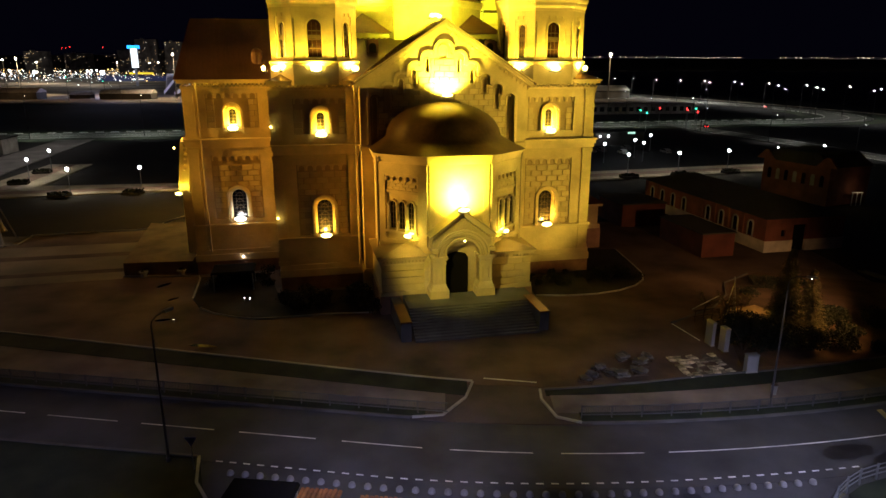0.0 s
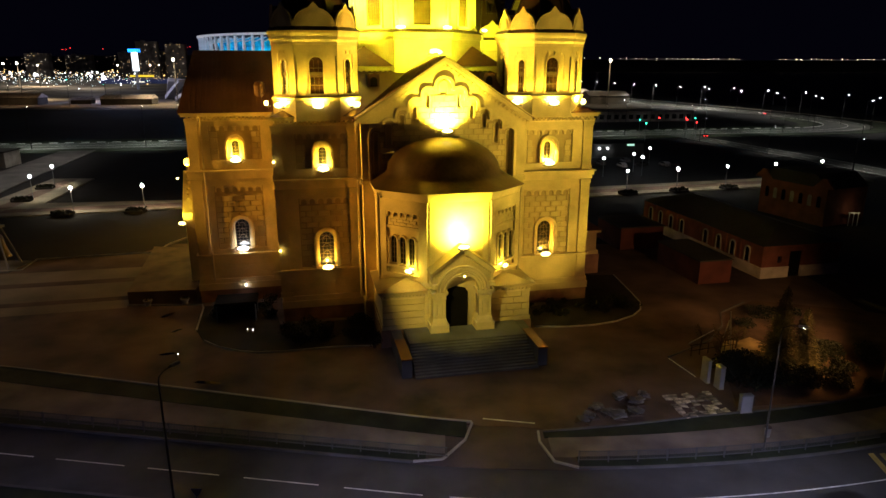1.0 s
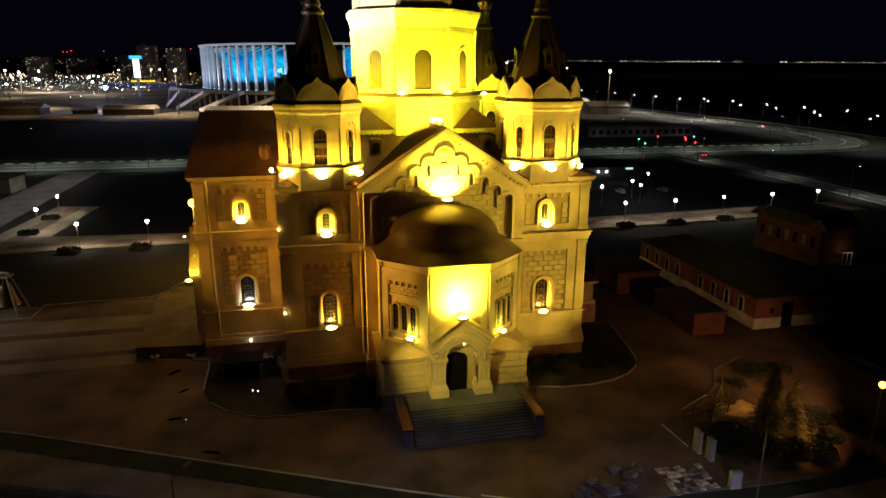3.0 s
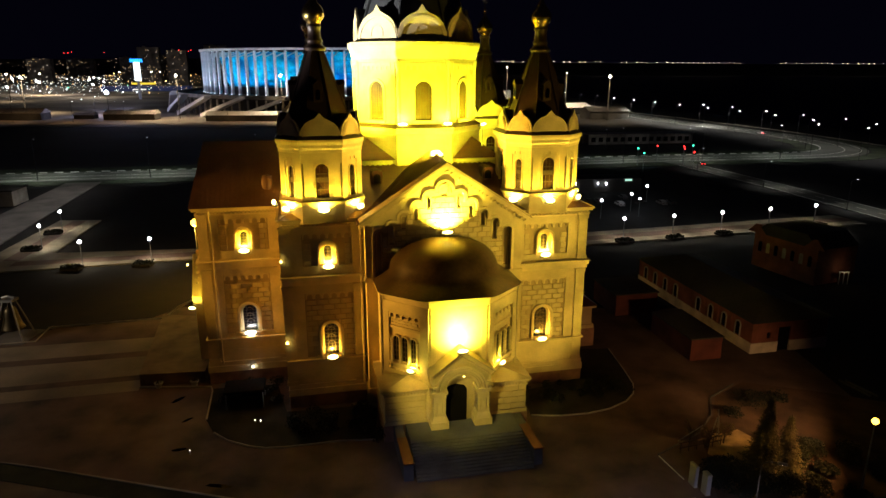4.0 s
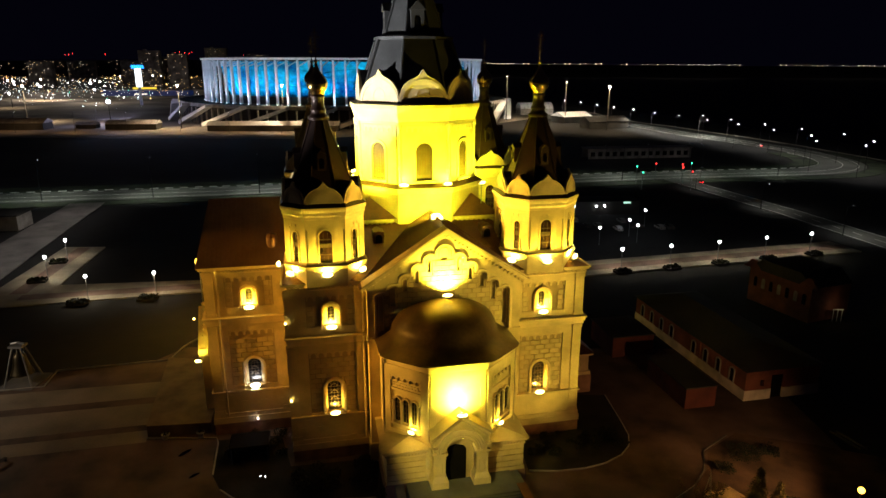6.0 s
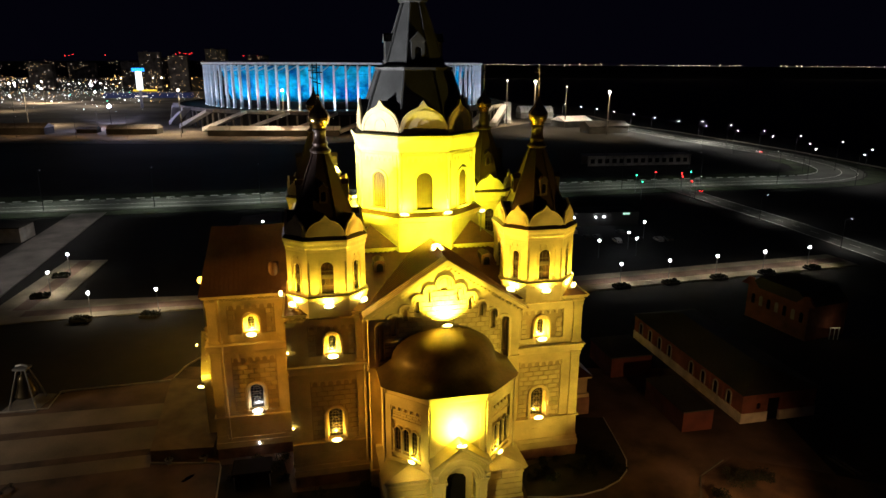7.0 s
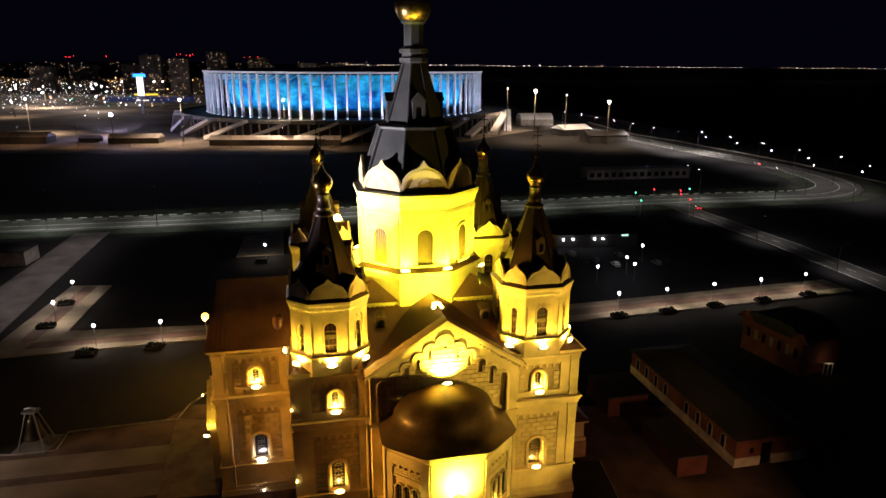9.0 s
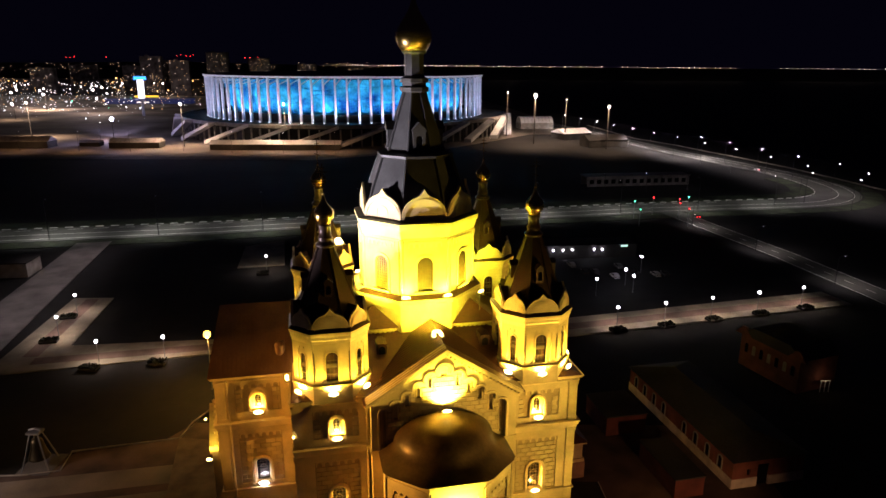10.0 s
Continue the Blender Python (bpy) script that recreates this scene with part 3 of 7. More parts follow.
def arcature(u0, u1, z, vf, n, mat, parent, drop=0.55, back=0.3, m=None):
    """A hanging row of small blind arches on top of a panel, each one a part."""
    w = (u1 - u0) / n
    key = (round(w, 3), drop, back, mat.name)
    if key not in ARCHES:
        bm = B()
        arched(bm, -w / 2 + 0.01, w / 2 - 0.01, -drop - 0.18, 0, 0, back, 0, w * 0.33, -drop - 0.18, -drop + 0.1, 8)
        ARCHES[key] = mesh_of("blind_arch", bm, mat)
    for k in range(n):
        p = pose(u0 + (k + 0.5) * w, vf, z)
        share("blind_arch", ARCHES[key], parent, m @ p if m else p)


def cornice(bm, u0, u1, v0, v1, z, steps=((0.15, -0.9, -0.75), (0.45, -0.28, 0.0), (0.62, 0.0, 0.18)), dent=True):
    """A projecting cornice round a rectangular block, with two staggered rows of dentils."""
    for out, a, b in steps:
        box(bm, u0 - out, u1 + out, v0 - out, v1 + out, z + a, z + b)
    if dent:
        for row, zz in ((0, z - 0.72), (1, z - 0.48)):
            x = u0 - 0.1 + 0.25 * row
            while x < u1:
                box(bm, x, x + 0.25, v0 - 0.3, v0 + 0.1, zz, zz + 0.2)
                x += 0.5


def bay(name, u0, u1, vf, thick, lower, upper, cx):
    """One two-storey facade bay with a recessed panel and a window on each floor."""
    lo, up = lower, upper
    bm = B()
    holed(bm, u0, u1, 6.4, 24.2, vf, vf + 0.42, [lo, up])
    w = part(name, bm, M_WALL, cathedral, "cream plastered wall bay with recessed stone panels")
    # panel ground carries its recess shade in the colour
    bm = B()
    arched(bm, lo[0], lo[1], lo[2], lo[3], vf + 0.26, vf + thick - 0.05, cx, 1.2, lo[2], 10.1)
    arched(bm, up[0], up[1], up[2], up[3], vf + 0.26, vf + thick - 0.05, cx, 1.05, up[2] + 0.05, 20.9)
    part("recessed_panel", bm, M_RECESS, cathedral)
    arcature(lo[0] + 0.1, lo[1] - 0.1, lo[3], vf + 0.02, 6, M_WALL, w)
    arcature(up[0] + 0.1, up[1] - 0.1, up[3], vf + 0.02, 6, M_WALL, w, 0.42)
    niche_window(cathedral, cx, vf + 0.1, lo[2] + 0.02, 10.1, 1.15, 0.9, 0.42, cols=3, rows=9)
    niche_window(cathedral, cx, vf + 0.1, up[2] - 0.02, 20.9, 1.0, 0.46, 0.28, cols=1, rows=6)
    bm = B()
    for x in (-1, 1):
        q = [(cx + x * 1.0, lo[2] - 0.35), (cx + x * 1.9, lo[2] + 0.25), (cx + x * 1.35, lo[2] + 0.05)]
        upright(bm, q if x > 0 else q[::-1], vf - 0.3, vf + 0.1)
    box(bm, cx - 1.3, cx + 1.3, vf - 0.22, vf + 0.1, lo[2] - 0.35, lo[2])
    part("window_sill", bm, M_TRIM, cathedral)
    plan_blocks(w, lo[0] + 0.06, lo[1] - 0.06, lo[2] + 0.05, lo[3] - 0.75, vf + 0.12, (cx, 1.6, lo[2] - 0.3, 10.1))
    plan_blocks(w, up[0] + 0.06, up[1] - 0.06, up[2] + 0.05, up[3] - 0.6, vf + 0.12, (cx, 2.05, up[2] - 1.0, 99))
    bm = B()
    box(bm, u0 - 0.1, u1 + 0.1, vf - 0.12, vf + thick, 3.2, 6.4)
    for k in range(4):
        x = u0 + 1.3 + k * (u1 - u0 - 2.6) / 3
        for zz in (4.0, 5.1):
            box(bm, x - 0.55 + (zz > 4.5) * 0.8, x + 0.45 + (zz > 4.5) * 0.8, vf - 0.16, vf, zz, zz + 0.9)
    part("base_wall", bm, M_WALL, cathedral)
    return w


solid("core", M_WALL, "", False, (-19.0, 20.0, -14.3, 18.5, 0, 24.2), (-29.5, -19, -5.2, 9.2, 0, 24.2), (-8.8, 9.8, -16.2, -14, 0, 24.2))
bay("wall", 10.3, 20.2, -15.2, 1.0, (11.4, 17.65, 6.68, 15.3), (11.5, 17.6, 18.75, 22.9), 14.5)
bay("wall", -19.35, -9.9, -15.2, 1.0, (-16.95, -10.7, 6.75, 15.4), (-16.95, -10.85, 18.9, 23.0), -13.85)
bay("wall", -30.3, -19.4, -6.1, 1.0, (-27.6, -21.5, 7.25, 15.6), (-27.65, -21.3, 19.0, 23.3), -24.55)
# plinth, string courses, cornices
bm = B()
for u0, u1, v0, v1 in ((-19.5, 20.5, -15.5, 18.9), (-30.5, -19.4, -6.4, 10.4)):
    box(bm, u0, u1, v0, v1, 0, 1.7)
part("plinth", bm, M_PLINTH, cathedral, "dark red granite plinth")
bm = B()
for u0, u1, v0, v1 in ((-19.5, 20.5, -15.5, 18.9), (-30.5, -19.4, -6.4, 10.4)):
    box(bm, u0 - 0.1, u1 + 0.1, v0 - 0.1, v1, 1.7, 2.6)
    box(bm, u0 + 0.02, u1 - 0.02, v0 + 0.02, v1, 2.6, 3.2)
    box(bm, u0 - 0.02, u1 + 0.02, v0 - 0.12, v1, 6.4, 6.62)
    box(bm, u0 + 0.05, u1 - 0.05, v0 - 0.02, v1, 16.6, 17.1)
    box(bm, u0 - 0.1, u1 + 0.1, v0 - 0.22, v1, 17.1, 17.6)
    box(bm, u0 - 0.3, u1 + 0.3, v0 - 0.42, v1, 17.6, 17.75)
    cornice(bm, u0 + 0.25, u1 - 0.25, v0 + 0.25, v1 - 0.25, 24.8)
part("moulding", bm, M_TRIM, cathedral, "cream moulded string courses and dentilled cornice")
# pilasters and downpipes at the corners of the bays
for u, v in ((10.6, -15.2), (19.6, -15.2), (-19.0, -15.2), (-10.3, -15.2), (-29.6, -6.1), (-20.2, -6.1)):
    bm = B()
    for z0, z1 in ((3.2, 16.5), (17.8, 23.9)):
        box(bm, u - 0.62, u + 0.62, v - 0.2, v + 0.3, z0, z1)
        box(bm, u - 0.72, u + 0.72, v - 0.27, v + 0.3, z1 - 0.5, z1)
        box(bm, u - 0.72, u + 0.72, v - 0.27, v + 0.3, z0, z0 + 0.5)
    part("pilaster", bm, M_WALL, cathedral)
for u, v in ((-28.6, -6.45), (-10.0, -15.75), (10.2, -15.75)):
    bm = B()
    tube(bm, [(u, v - 0.5, 24.6), (u + 0.1, v - 0.1, 23.9), (u + 0.1, v, 18.2), (u + 0.1, v - 0.35, 17.6), (u + 0.1, v, 16.9), (u + 0.1, v, 3.0)], 0.11)
    part("downpipe", bm, M_PIPE, cathedral)
# roofs
bm = B()
v = [bm.verts.new(p) for p in ((-19.6, -15.9, 25.0), (20.6, -15.9, 25.0), (20.6, 19.3, 25.0), (-19.6, 19.3, 25.0), (-8, -6, 30.4), (8, -6, 30.4), (8, 10, 30.4), (-8, 10, 30.4))]
for f in ((4, 5, 6, 7), (0, 1, 5, 4), (1, 2, 6, 5), (2, 3, 7, 6), (3, 0, 4, 7), (0, 3, 2, 1)):
    bm.faces.new([v[i] for i in f])
part("roof", bm, M_ROOF, cathedral, "brown sheet metal roof")
bm = B()
a = [bm.verts.new(p) for p in ((-31.0, -6.9, 25.0), (-6, -6.9, 25.0), (-6, 2, 32.6), (-29.6, 2, 32.6), (-31.0, 10.9, 25.0), (-6, 10.9, 25.0))]
for f in ((0, 1, 2, 3), (3, 2, 5, 4), (0, 3, 4), (1, 5, 2), (0, 4, 5, 1)):
    bm.faces.new([a[i] for i in f])
wing_roof = part("roof", bm, M_ROOF, cathedral, "brown standing-seam roof of the long wing")
bm = B()
q = [bm.verts.new(p) for p in ((0, -6.85, 25.04), (0.06, -6.85, 25.04), (0.06, 1.9, 32.5), (0, 1.9, 32.5), (0, -6.85, 25.065), (0.04, -6.85, 25.065), (0.04, 1.9, 32.525), (0, 1.9, 32.525))]
for f in ((0, 3, 2, 1), (4, 5, 6, 7), (0, 1, 5, 4), (1, 2, 6, 5), (2, 3, 7, 6), (3, 0, 4, 7)):
    bm.faces.new([q[i] for i in f])
SEAM = mesh_of("roof_seam", bm, M_ROOF)
for k in range(36):
    share("roof_seam", SEAM, wing_roof, pose(-29.6 + k * 0.62, 0, 0))
bm = B()
turned(bm, -21.1, -4.1, [(0.72, 26.6), (0.72, 28.2), (0.5, 28.6), (0.05, 28.8)], 14)
box(bm, -21.75, -20.45, -3.9, -1.8, 26.9, 28.4)
part("roof_vent", bm, M_ROOF, cathedral)

for u, v, z in ((-7.0, -9.6, 28.2), (7.85, -9.6, 28.3)):
    bm = B()
    arched(bm, -0.7, 0.7, 0, 1.75, -0.55, 1.6, 0, 0.42, 0.25, 0.95, 10)
    upright(bm, [(-0.78, 1.0)] + [(-0.78 * math.cos(math.pi * k / 8), 1.0 + 0.85 * math.sin(math.pi * k / 8)) for k in range(1, 8)] + [(0.78, 1.0)], -0.62, 2.2)
    vent = part("roof_vent", bm, M_ROOF, cathedral, "round-topped roof vent")
    vent.matrix_local = pose(u, v, z - 0.3)
    # black plate stands for the shade in the vent hole
    bm = B()
    archface(bm, 0, 0.25, 0.95, 0.44, -0.66, -0.4, 10)
    part("opening", bm, M_DARK, vent)

# gable front
G0 = 0.5
GA = 0.36
SCALLOPS = [(0.0, 1.1, 29.45), (1.875, 0.775, 28.25), (3.425, 0.775, 27.05), (4.975, 0.775, 25.9), (6.525, 0.775, 24.75), (8.075, 0.775, 23.65)]


def scallop(c, r, apex, sgn, n=10):
    """One lobe of the stepped arch from its inner side over the crown and down the outer side."""
    drop = 0.35 if c else r
    pts = [(GA + sgn * (c - r * math.cos(math.pi / 2 * k / n)), apex - drop * (1 - math.sin(math.pi / 2 * k / n))) for k in range(n)]
    pts += [(GA + sgn * (c + r * math.sin(math.pi / 2 * k / n)), apex - r * (1 - math.cos(math.pi / 2 * k / n))) for k in range(n + 1)]
    if not c and sgn > 0:
        return pts
    return pts[n:] if not c else pts


bm, ring = B(), B()
top = lambda x: 31.2 - 0.645 * abs(x - G0)
for sgn in (1, -1):
    for i, (c, r, apex) in enumerate(SCALLOPS):
        pts = scallop(c, r, apex, sgn)
        foot = SCALLOPS[i + 1][2] - 0.35 if i < 5 else 17.7
        full = pts + [(pts[-1][0] - sgn * 0.001, foot)]
        if not (c == 0 and sgn < 0):
            for (xa, za), (xb, zb) in zip(pts, pts[1:]):
                q = [(xa, za), (xb, zb), (xb, top(xb)), (xa, top(xa))]
                upright(bm, q if sgn > 0 else q[::-1], -17.4, -16.7)
        mid = (GA + sgn * c, apex - r)
        out, inn = [], []
        for x, z in full:
            d = Vector((x - mid[0], max(z - mid[1], 0.0)))
            d = d.normalized() if d.length > 0.01 else Vector((sgn, 0))
            out.append((x + d.x * 0.12, z + d.y * 0.12))
            inn.append((x - d.x * 0.2, z - d.y * 0.2))
        for k in range(len(full) - 1):
            q = [inn[k], inn[k + 1], out[k + 1], out[k]]
            upright(ring, q if sgn > 0 else q[::-1], -17.53, -16.9)
    xa, xb = GA + sgn * 8.86, G0 + sgn * 9.95
    q = [(xa, 17.7), (xb, 17.7), (xb, 24.9), (xa, 25.3)]
    upright(bm, q if sgn > 0 else q[::-1], -17.4, -16.2)
gable = part("gable", bm, M_WALL, cathedral, "cream gable with a stepped scalloped arch")
part("arch_moulding", ring, M_TRIM, cathedral)
SLOTS = []
tympanum = new("tympanum")
tympanum.parent = cathedral
for sgn in (1, -1):
    for i, (c, r, apex) in enumerate(SCALLOPS):
        if c == 0 and sgn < 0:
            continue
        x = GA + sgn * c
        half = (0.42, 0.22, 0.26, 0.3, 0.3, 0.26)[i]
        spring = apex - (1.0, 1.1, 1.15, 1.05, 0.95, 0.75)[i]
        sill = spring - (1.0, 1.3, 1.3, 1.3, 2.1, 4.6)[i]
        SLOTS.append((x, half, sill, spring + half))
        bm, slot_back = B(), B()
        arched(bm, x - r + 0.002, x + r - 0.002, 17.7, apex + 0.12, -16.96, -16.3, x, half, sill, spring, 8)
        box(slot_back, x - half - 0.1, x + half + 0.1, -16.66 if c else -16.86, -16.2, sill - 0.1, spring + half + 0.1)
        archring(ring := B(), x, sill, spring, half, half + 0.1, -17.02, -16.9, 8)
        part("slot_moulding", ring, M_TRIM, gable)
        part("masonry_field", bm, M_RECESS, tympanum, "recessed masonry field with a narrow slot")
        part("slot_back", slot_back, M_STONE, tympanum)


def lay_tympanum():
    for row in range(15):
        z = 18.1 + row * 0.66
        u = GA - 8.9 - (0.6 if row % 2 else 0)
        while u < GA + 8.9:
            a, b = max(u, GA - 8.7), min(u + 1.2, GA + 8.7)
            u += 1.2
            for x, half, sill, head in SLOTS:
                if sill - 0.3 < z + 0.33 < head + 0.3 and a < x + half + 0.12 and b > x - half - 0.12:
                    if x - (a + b) / 2 > 0:
                        b = min(b, x - half - 0.12)
                    else:
                        a = max(a, x + half + 0.12)
            limit = max(apex - 0.5 for c, r, apex in SCALLOPS if max(abs(a - GA), abs(b - GA)) < c + r + 0.05) if max(abs(a - GA), abs(b - GA)) < 8.85 else 0
            if b - a > 0.25 and z + 0.66 < limit:
                share("stone_block", block_mesh(round((b - a) / 0.1) * 0.1), tympanum, pose((a + b) / 2, -17.04, z) @ Matrix.Diagonal((1, 0.8, 0.94, 1)))


bm = B()
for sgn in (1, -1):
    for out, th, v0 in ((0.0, 0.35, -17.75), (0.35, 0.3, -18.0), (0.65, 0.16, -18.2)):
        x1 = 10.6
        za, zb = 30.9 + out * 1.0, 30.9 + out * 1.0 - 0.645 * x1
        pts = [(G0, za), (G0 + sgn * x1, zb), (G0 + sgn * x1, zb + th), (G0, za + th)]
        upright(bm, pts if sgn < 0 else pts[::-1], v0, -16.2)
    k = 0
    while k * 0.5 < 10.2:
        x = k * 0.5 + 0.2
        for row in (0, 1):
            xx = x + 0.25 * row
            z = 30.55 + 0.3 * row - 0.645 * xx
            xm = G0 + sgn * xx
            box(bm, xm - 0.12, xm + 0.12, -17.62, -17.3, z - 0.06, z + 0.18)
        k += 1
part("raking_cornice", bm, M_TRIM, cathedral, "dentilled raking cornice")
bm = B()
for sgn in (1, -1):
    pts = [(G0, 31.55), (G0 + sgn * 10.9, 24.45), (G0 + sgn * 10.9, 24.6), (G0, 31.7)]
    upright(bm, pts if sgn < 0 else pts[::-1], -18.15, -4.0)
gable_roof = part("roof", bm, M_ROOF, cathedral, "brown standing-seam gable roof")
for sgn in (1, -1):
    bm = B()
    pts = [(0, 31.68), (sgn * 10.8, 24.64), (sgn * 10.8, 24.76), (0, 31.8)]
    upright(bm, pts if sgn < 0 else pts[::-1], 0, 0.06)
    SEAM = mesh_of("roof_seam", bm, M_ROOF)
    for k in range(24):
        share("roof_seam", SEAM, gable_roof, pose(G0, -17.9 + k * 0.58, 0))
bm = B()
holed(bm, G0 - 9.9, G0 + 9.9, 0, 17.6, -17.3, -15.0, [])
box(bm, G0 - 10.1, G0 + 10.1, -17.5, -15, 17.1, 17.65)
box(bm, G0 - 10.1, G0 + 10.1, -17.6, -15, 0, 2.8)
part("transept_wall", bm, M_WALL, cathedral)

# apse
A0 = 0.15


def apse_ring(out):
    k = 0.414
    f, s = 3.4 + out * k, 8.2 + out
    return [(A0 + s, -16.5), (A0 + s, -21.6 - out * k), (A0 + f, -26.1 - out), (A0 - f, -26.1 - out), (A0 - s, -21.6 - out * k), (A0 - s, -16.5)][::-1]


bm = B()
prism(bm, apse_ring(0.0), 2.0, 16.6)
part("apse_wall", bm, M_WALL, cathedral)
bm = B()
for out, z0, z1 in ((0.12, 15.9, 16.1), (0.2, 16.5, 16.8), (0.35, 16.8, 17.2), (0.5, 17.2, 17.5)):
    prism(bm, apse_ring(out), z0, z1)
part("apse_cornice", bm, M_TRIM, cathedral)
bm = B()
n = 10
rings = []
for k in range(n + 1):
    t = k / n
    if t < 0.3:
        s = 1 - 0.78 * t
        z = 17.5 + t * 4.4
    else:
        q = (t - 0.3) / 0.7
        s = 0.766 * math.cos(q * math.pi / 2) ** 0.95 + 0.004
        z = 18.82 + 3.75 * math.sin(q * math.pi / 2)
    full = []
    for j in range(33):
        a = math.pi + math.pi * j / 32
        # the foot follows the many-sided wall, the crown is round
        lim = min(8.75 / max(abs(math.cos(a)), 1e-6), 9.15 / max(abs(math.sin(a)), 1e-6), 10.6 / max(abs(math.cos(a)) * 0.73 + abs(math.sin(a)) * 0.83, 1e-6))
        mixr = lim * (1 - min(1, t * 2.4)) + 8.8 * min(1, t * 2.4)
        full.append(bm.verts.new((A0 + math.cos(a) * mixr * s, -17.5 + math.sin(a) * mixr * s, z)))
    rings.append(full)
for a, b in zip(rings, rings[1:]):
    for j in range(32):
        bm.faces.new((a[j], a[j + 1], b[j + 1], b[j]))
part("apse_roof", bm, material("dark_brown_dome_sheet", (0.085, 0.05, 0.032), 0.34, metal=0.4, vary=0.25, bump=0.1, fine=2.5), cathedral, "brown sheet half-dome roof", True)
# triple windows on the slanting sides, blind panel with arcature
for sgn in (1, -1):
    p0, p1 = (A0 + sgn * 8.2, -21.6), (A0 + sgn * 3.4, -26.1)
    mx, my = (p0[0] + p1[0]) / 2, (p0[1] + p1[1]) / 2
    ang = math.degrees(math.atan2(-4.5, 4.8)) if sgn < 0 else math.degrees(math.atan2(4.5, 4.8))
    m = pose(mx, my, 0, 0, 0, ang)
    L = 3.29

    def sub(name, bm, mat, label="", smooth=False):
        ob = link(name, bm, mat, cathedral, label, smooth)
        ob.matrix_local = m
        return ob

    bm = B()
    holed(bm, -L, L, 7.5, 16.5, -0.3, 0.2, [(-2.2, 2.2, 8.0, 15.2)])
    sub("apse_panel", bm, M_WALL)
    bm = B()
    arcature(-2.15, 2.15, 15.2, -0.28, 5, M_WALL, cathedral, 0.5, 0.3, m)
    box(bm, -2.2, 2.2, -0.2, 0.0, 13.2, 13.5)
    for r in range(3):
        for c in range(5):
            x = -2.1 + c * 0.86 - (0.43 if r % 2 else 0)
            b5 = B()
            box(b5, max(x, -2.15), min(x + 0.8, 2.15), -0.12, 0.1, 13.55 + r * 0.36, 13.87 + r * 0.36)
            sub("stone_block", b5, M_WALL)
    sub("panel_moulding", bm, M_WALL)
    for x in (-1.2, 0, 1.2):
        w = window(cathedral, x, -0.22, 9.2, 11.9, 0.38, 0.2, deep=0.12, cols=1, rows=5)
        w.matrix_local = m @ pose(x, 0, 0)
    bm = B()
    for x in (-1.8, -0.6, 0.6, 1.8):
        turned(bm, x, -0.28, [(0.16, 9.0), (0.13, 9.3), (0.13, 11.7), (0.2, 11.9), (0.2, 12.05)], 10)
    box(bm, -2.1, 2.1, -0.5, 0.0, 8.75, 9.0)
    sub("window_column", bm, M_TRIM)
# front flood-lit face of the apse
bm = B()
holed(bm, A0 - 3.3, A0 + 3.3, 7.5, 16.5, -26.3, -26.0, [(A0 - 2.7, A0 + 2.7, 8.0, 15.9)])
part("apse_panel", bm, M_WALL, cathedral)
for sgn in (1, -1):
    bm = B()
    x, y = A0 + sgn * 8.4, -21.9
    tube(bm, [(x, y - 0.3, 17.1), (x, y, 16.4), (x, y, 3)], 0.1)
    part("downpipe", bm, M_PIPE, cathedral)
# low side wings and porch
for sgn in (1, -1):
    ua, ub = sorted((A0 + sgn * 3.0, A0 + sgn * 8.6))
    bm = B()
    box(bm, ua, ub, -25.6, -17, 0, 6.3)
    box(bm, ua - 0.12, ub + 0.12, -25.8, -17, 2.0, 2.5)
    for row, zz in enumerate((2.62, 3.42, 4.22, 4.98)):
        x = ua + 0.02 - 0.9 * (row % 2)
        while x < ub - 0.05:
            xa, xb = max(x, ua + 0.02), min(x + 1.76, ub - 0.02)
            if xb - xa > 0.1:
                box(bm, xa, xb, -25.72, -25.5, zz, zz + 0.68)
            x += 1.84
    part("side_wing", bm, M_WALL, cathedral)
    bm = B()
    box(bm, ua - 0.2, ub + 0.2, -25.85, -17, 0, 2.05)
    part("wing_plinth", bm, M_PLINTH, cathedral)
    bm = B()
    for out, z0, z1 in ((0.15, 5.6, 5.8), (0.3, 6.1, 6.35), (0.45, 6.35, 6.55)):
        box(bm, ua - out, ub + out, -25.6 - out, -17, z0, z1)
    x = ua
    while x < ub:
        box(bm, x, x + 0.2, -25.85, -25.5, 5.82, 6.08)
        x += 0.4
    part("wing_cornice", bm, M_TRIM, cathedral)
    bm = B()
    a = [bm.verts.new(p) for p in ((ua - 0.55, -26.15, 6.55), (ub + 0.55, -26.15, 6.55), (ub + 0.55, -18, 6.55), (ua - 0.55, -18, 6.55), (A0 + sgn * 4.6, -24.0, 8.1), (A0 + sgn * 4.6, -20, 8.1))]
    for f in ((0, 1, 4), (1, 2, 5, 4), (2, 3, 5), (3, 0, 4, 5), (0, 3, 2, 1)):
        bm.faces.new([a[i] for i in f])
    part("wing_roof", bm, material("pale_sheet_roof", (0.45, 0.36, 0.2), 0.5, metal=0.2) if sgn > 0 else bpy.data.materials["pale_sheet_roof"], cathedral)
P0 = 0.25
LAND = 2.1
bm = B()
arched(bm, P0 - 2.6, P0 + 2.6, LAND, 9.6, -27.55, -25.9, P0, 1.9, LAND, 6.7, 18)
upright(bm, [(P0 - 3.2, 7.4), (P0 - 2.6, 7.4), (P0 - 2.6, 9.6), (P0 - 3.2, 9.0)], -27.55, -25.9)
upright(bm, [(P0 + 2.6, 7.4), (P0 + 3.2, 7.4), (P0 + 3.2, 9.0), (P0 + 2.6, 9.6)], -27.55, -25.9)
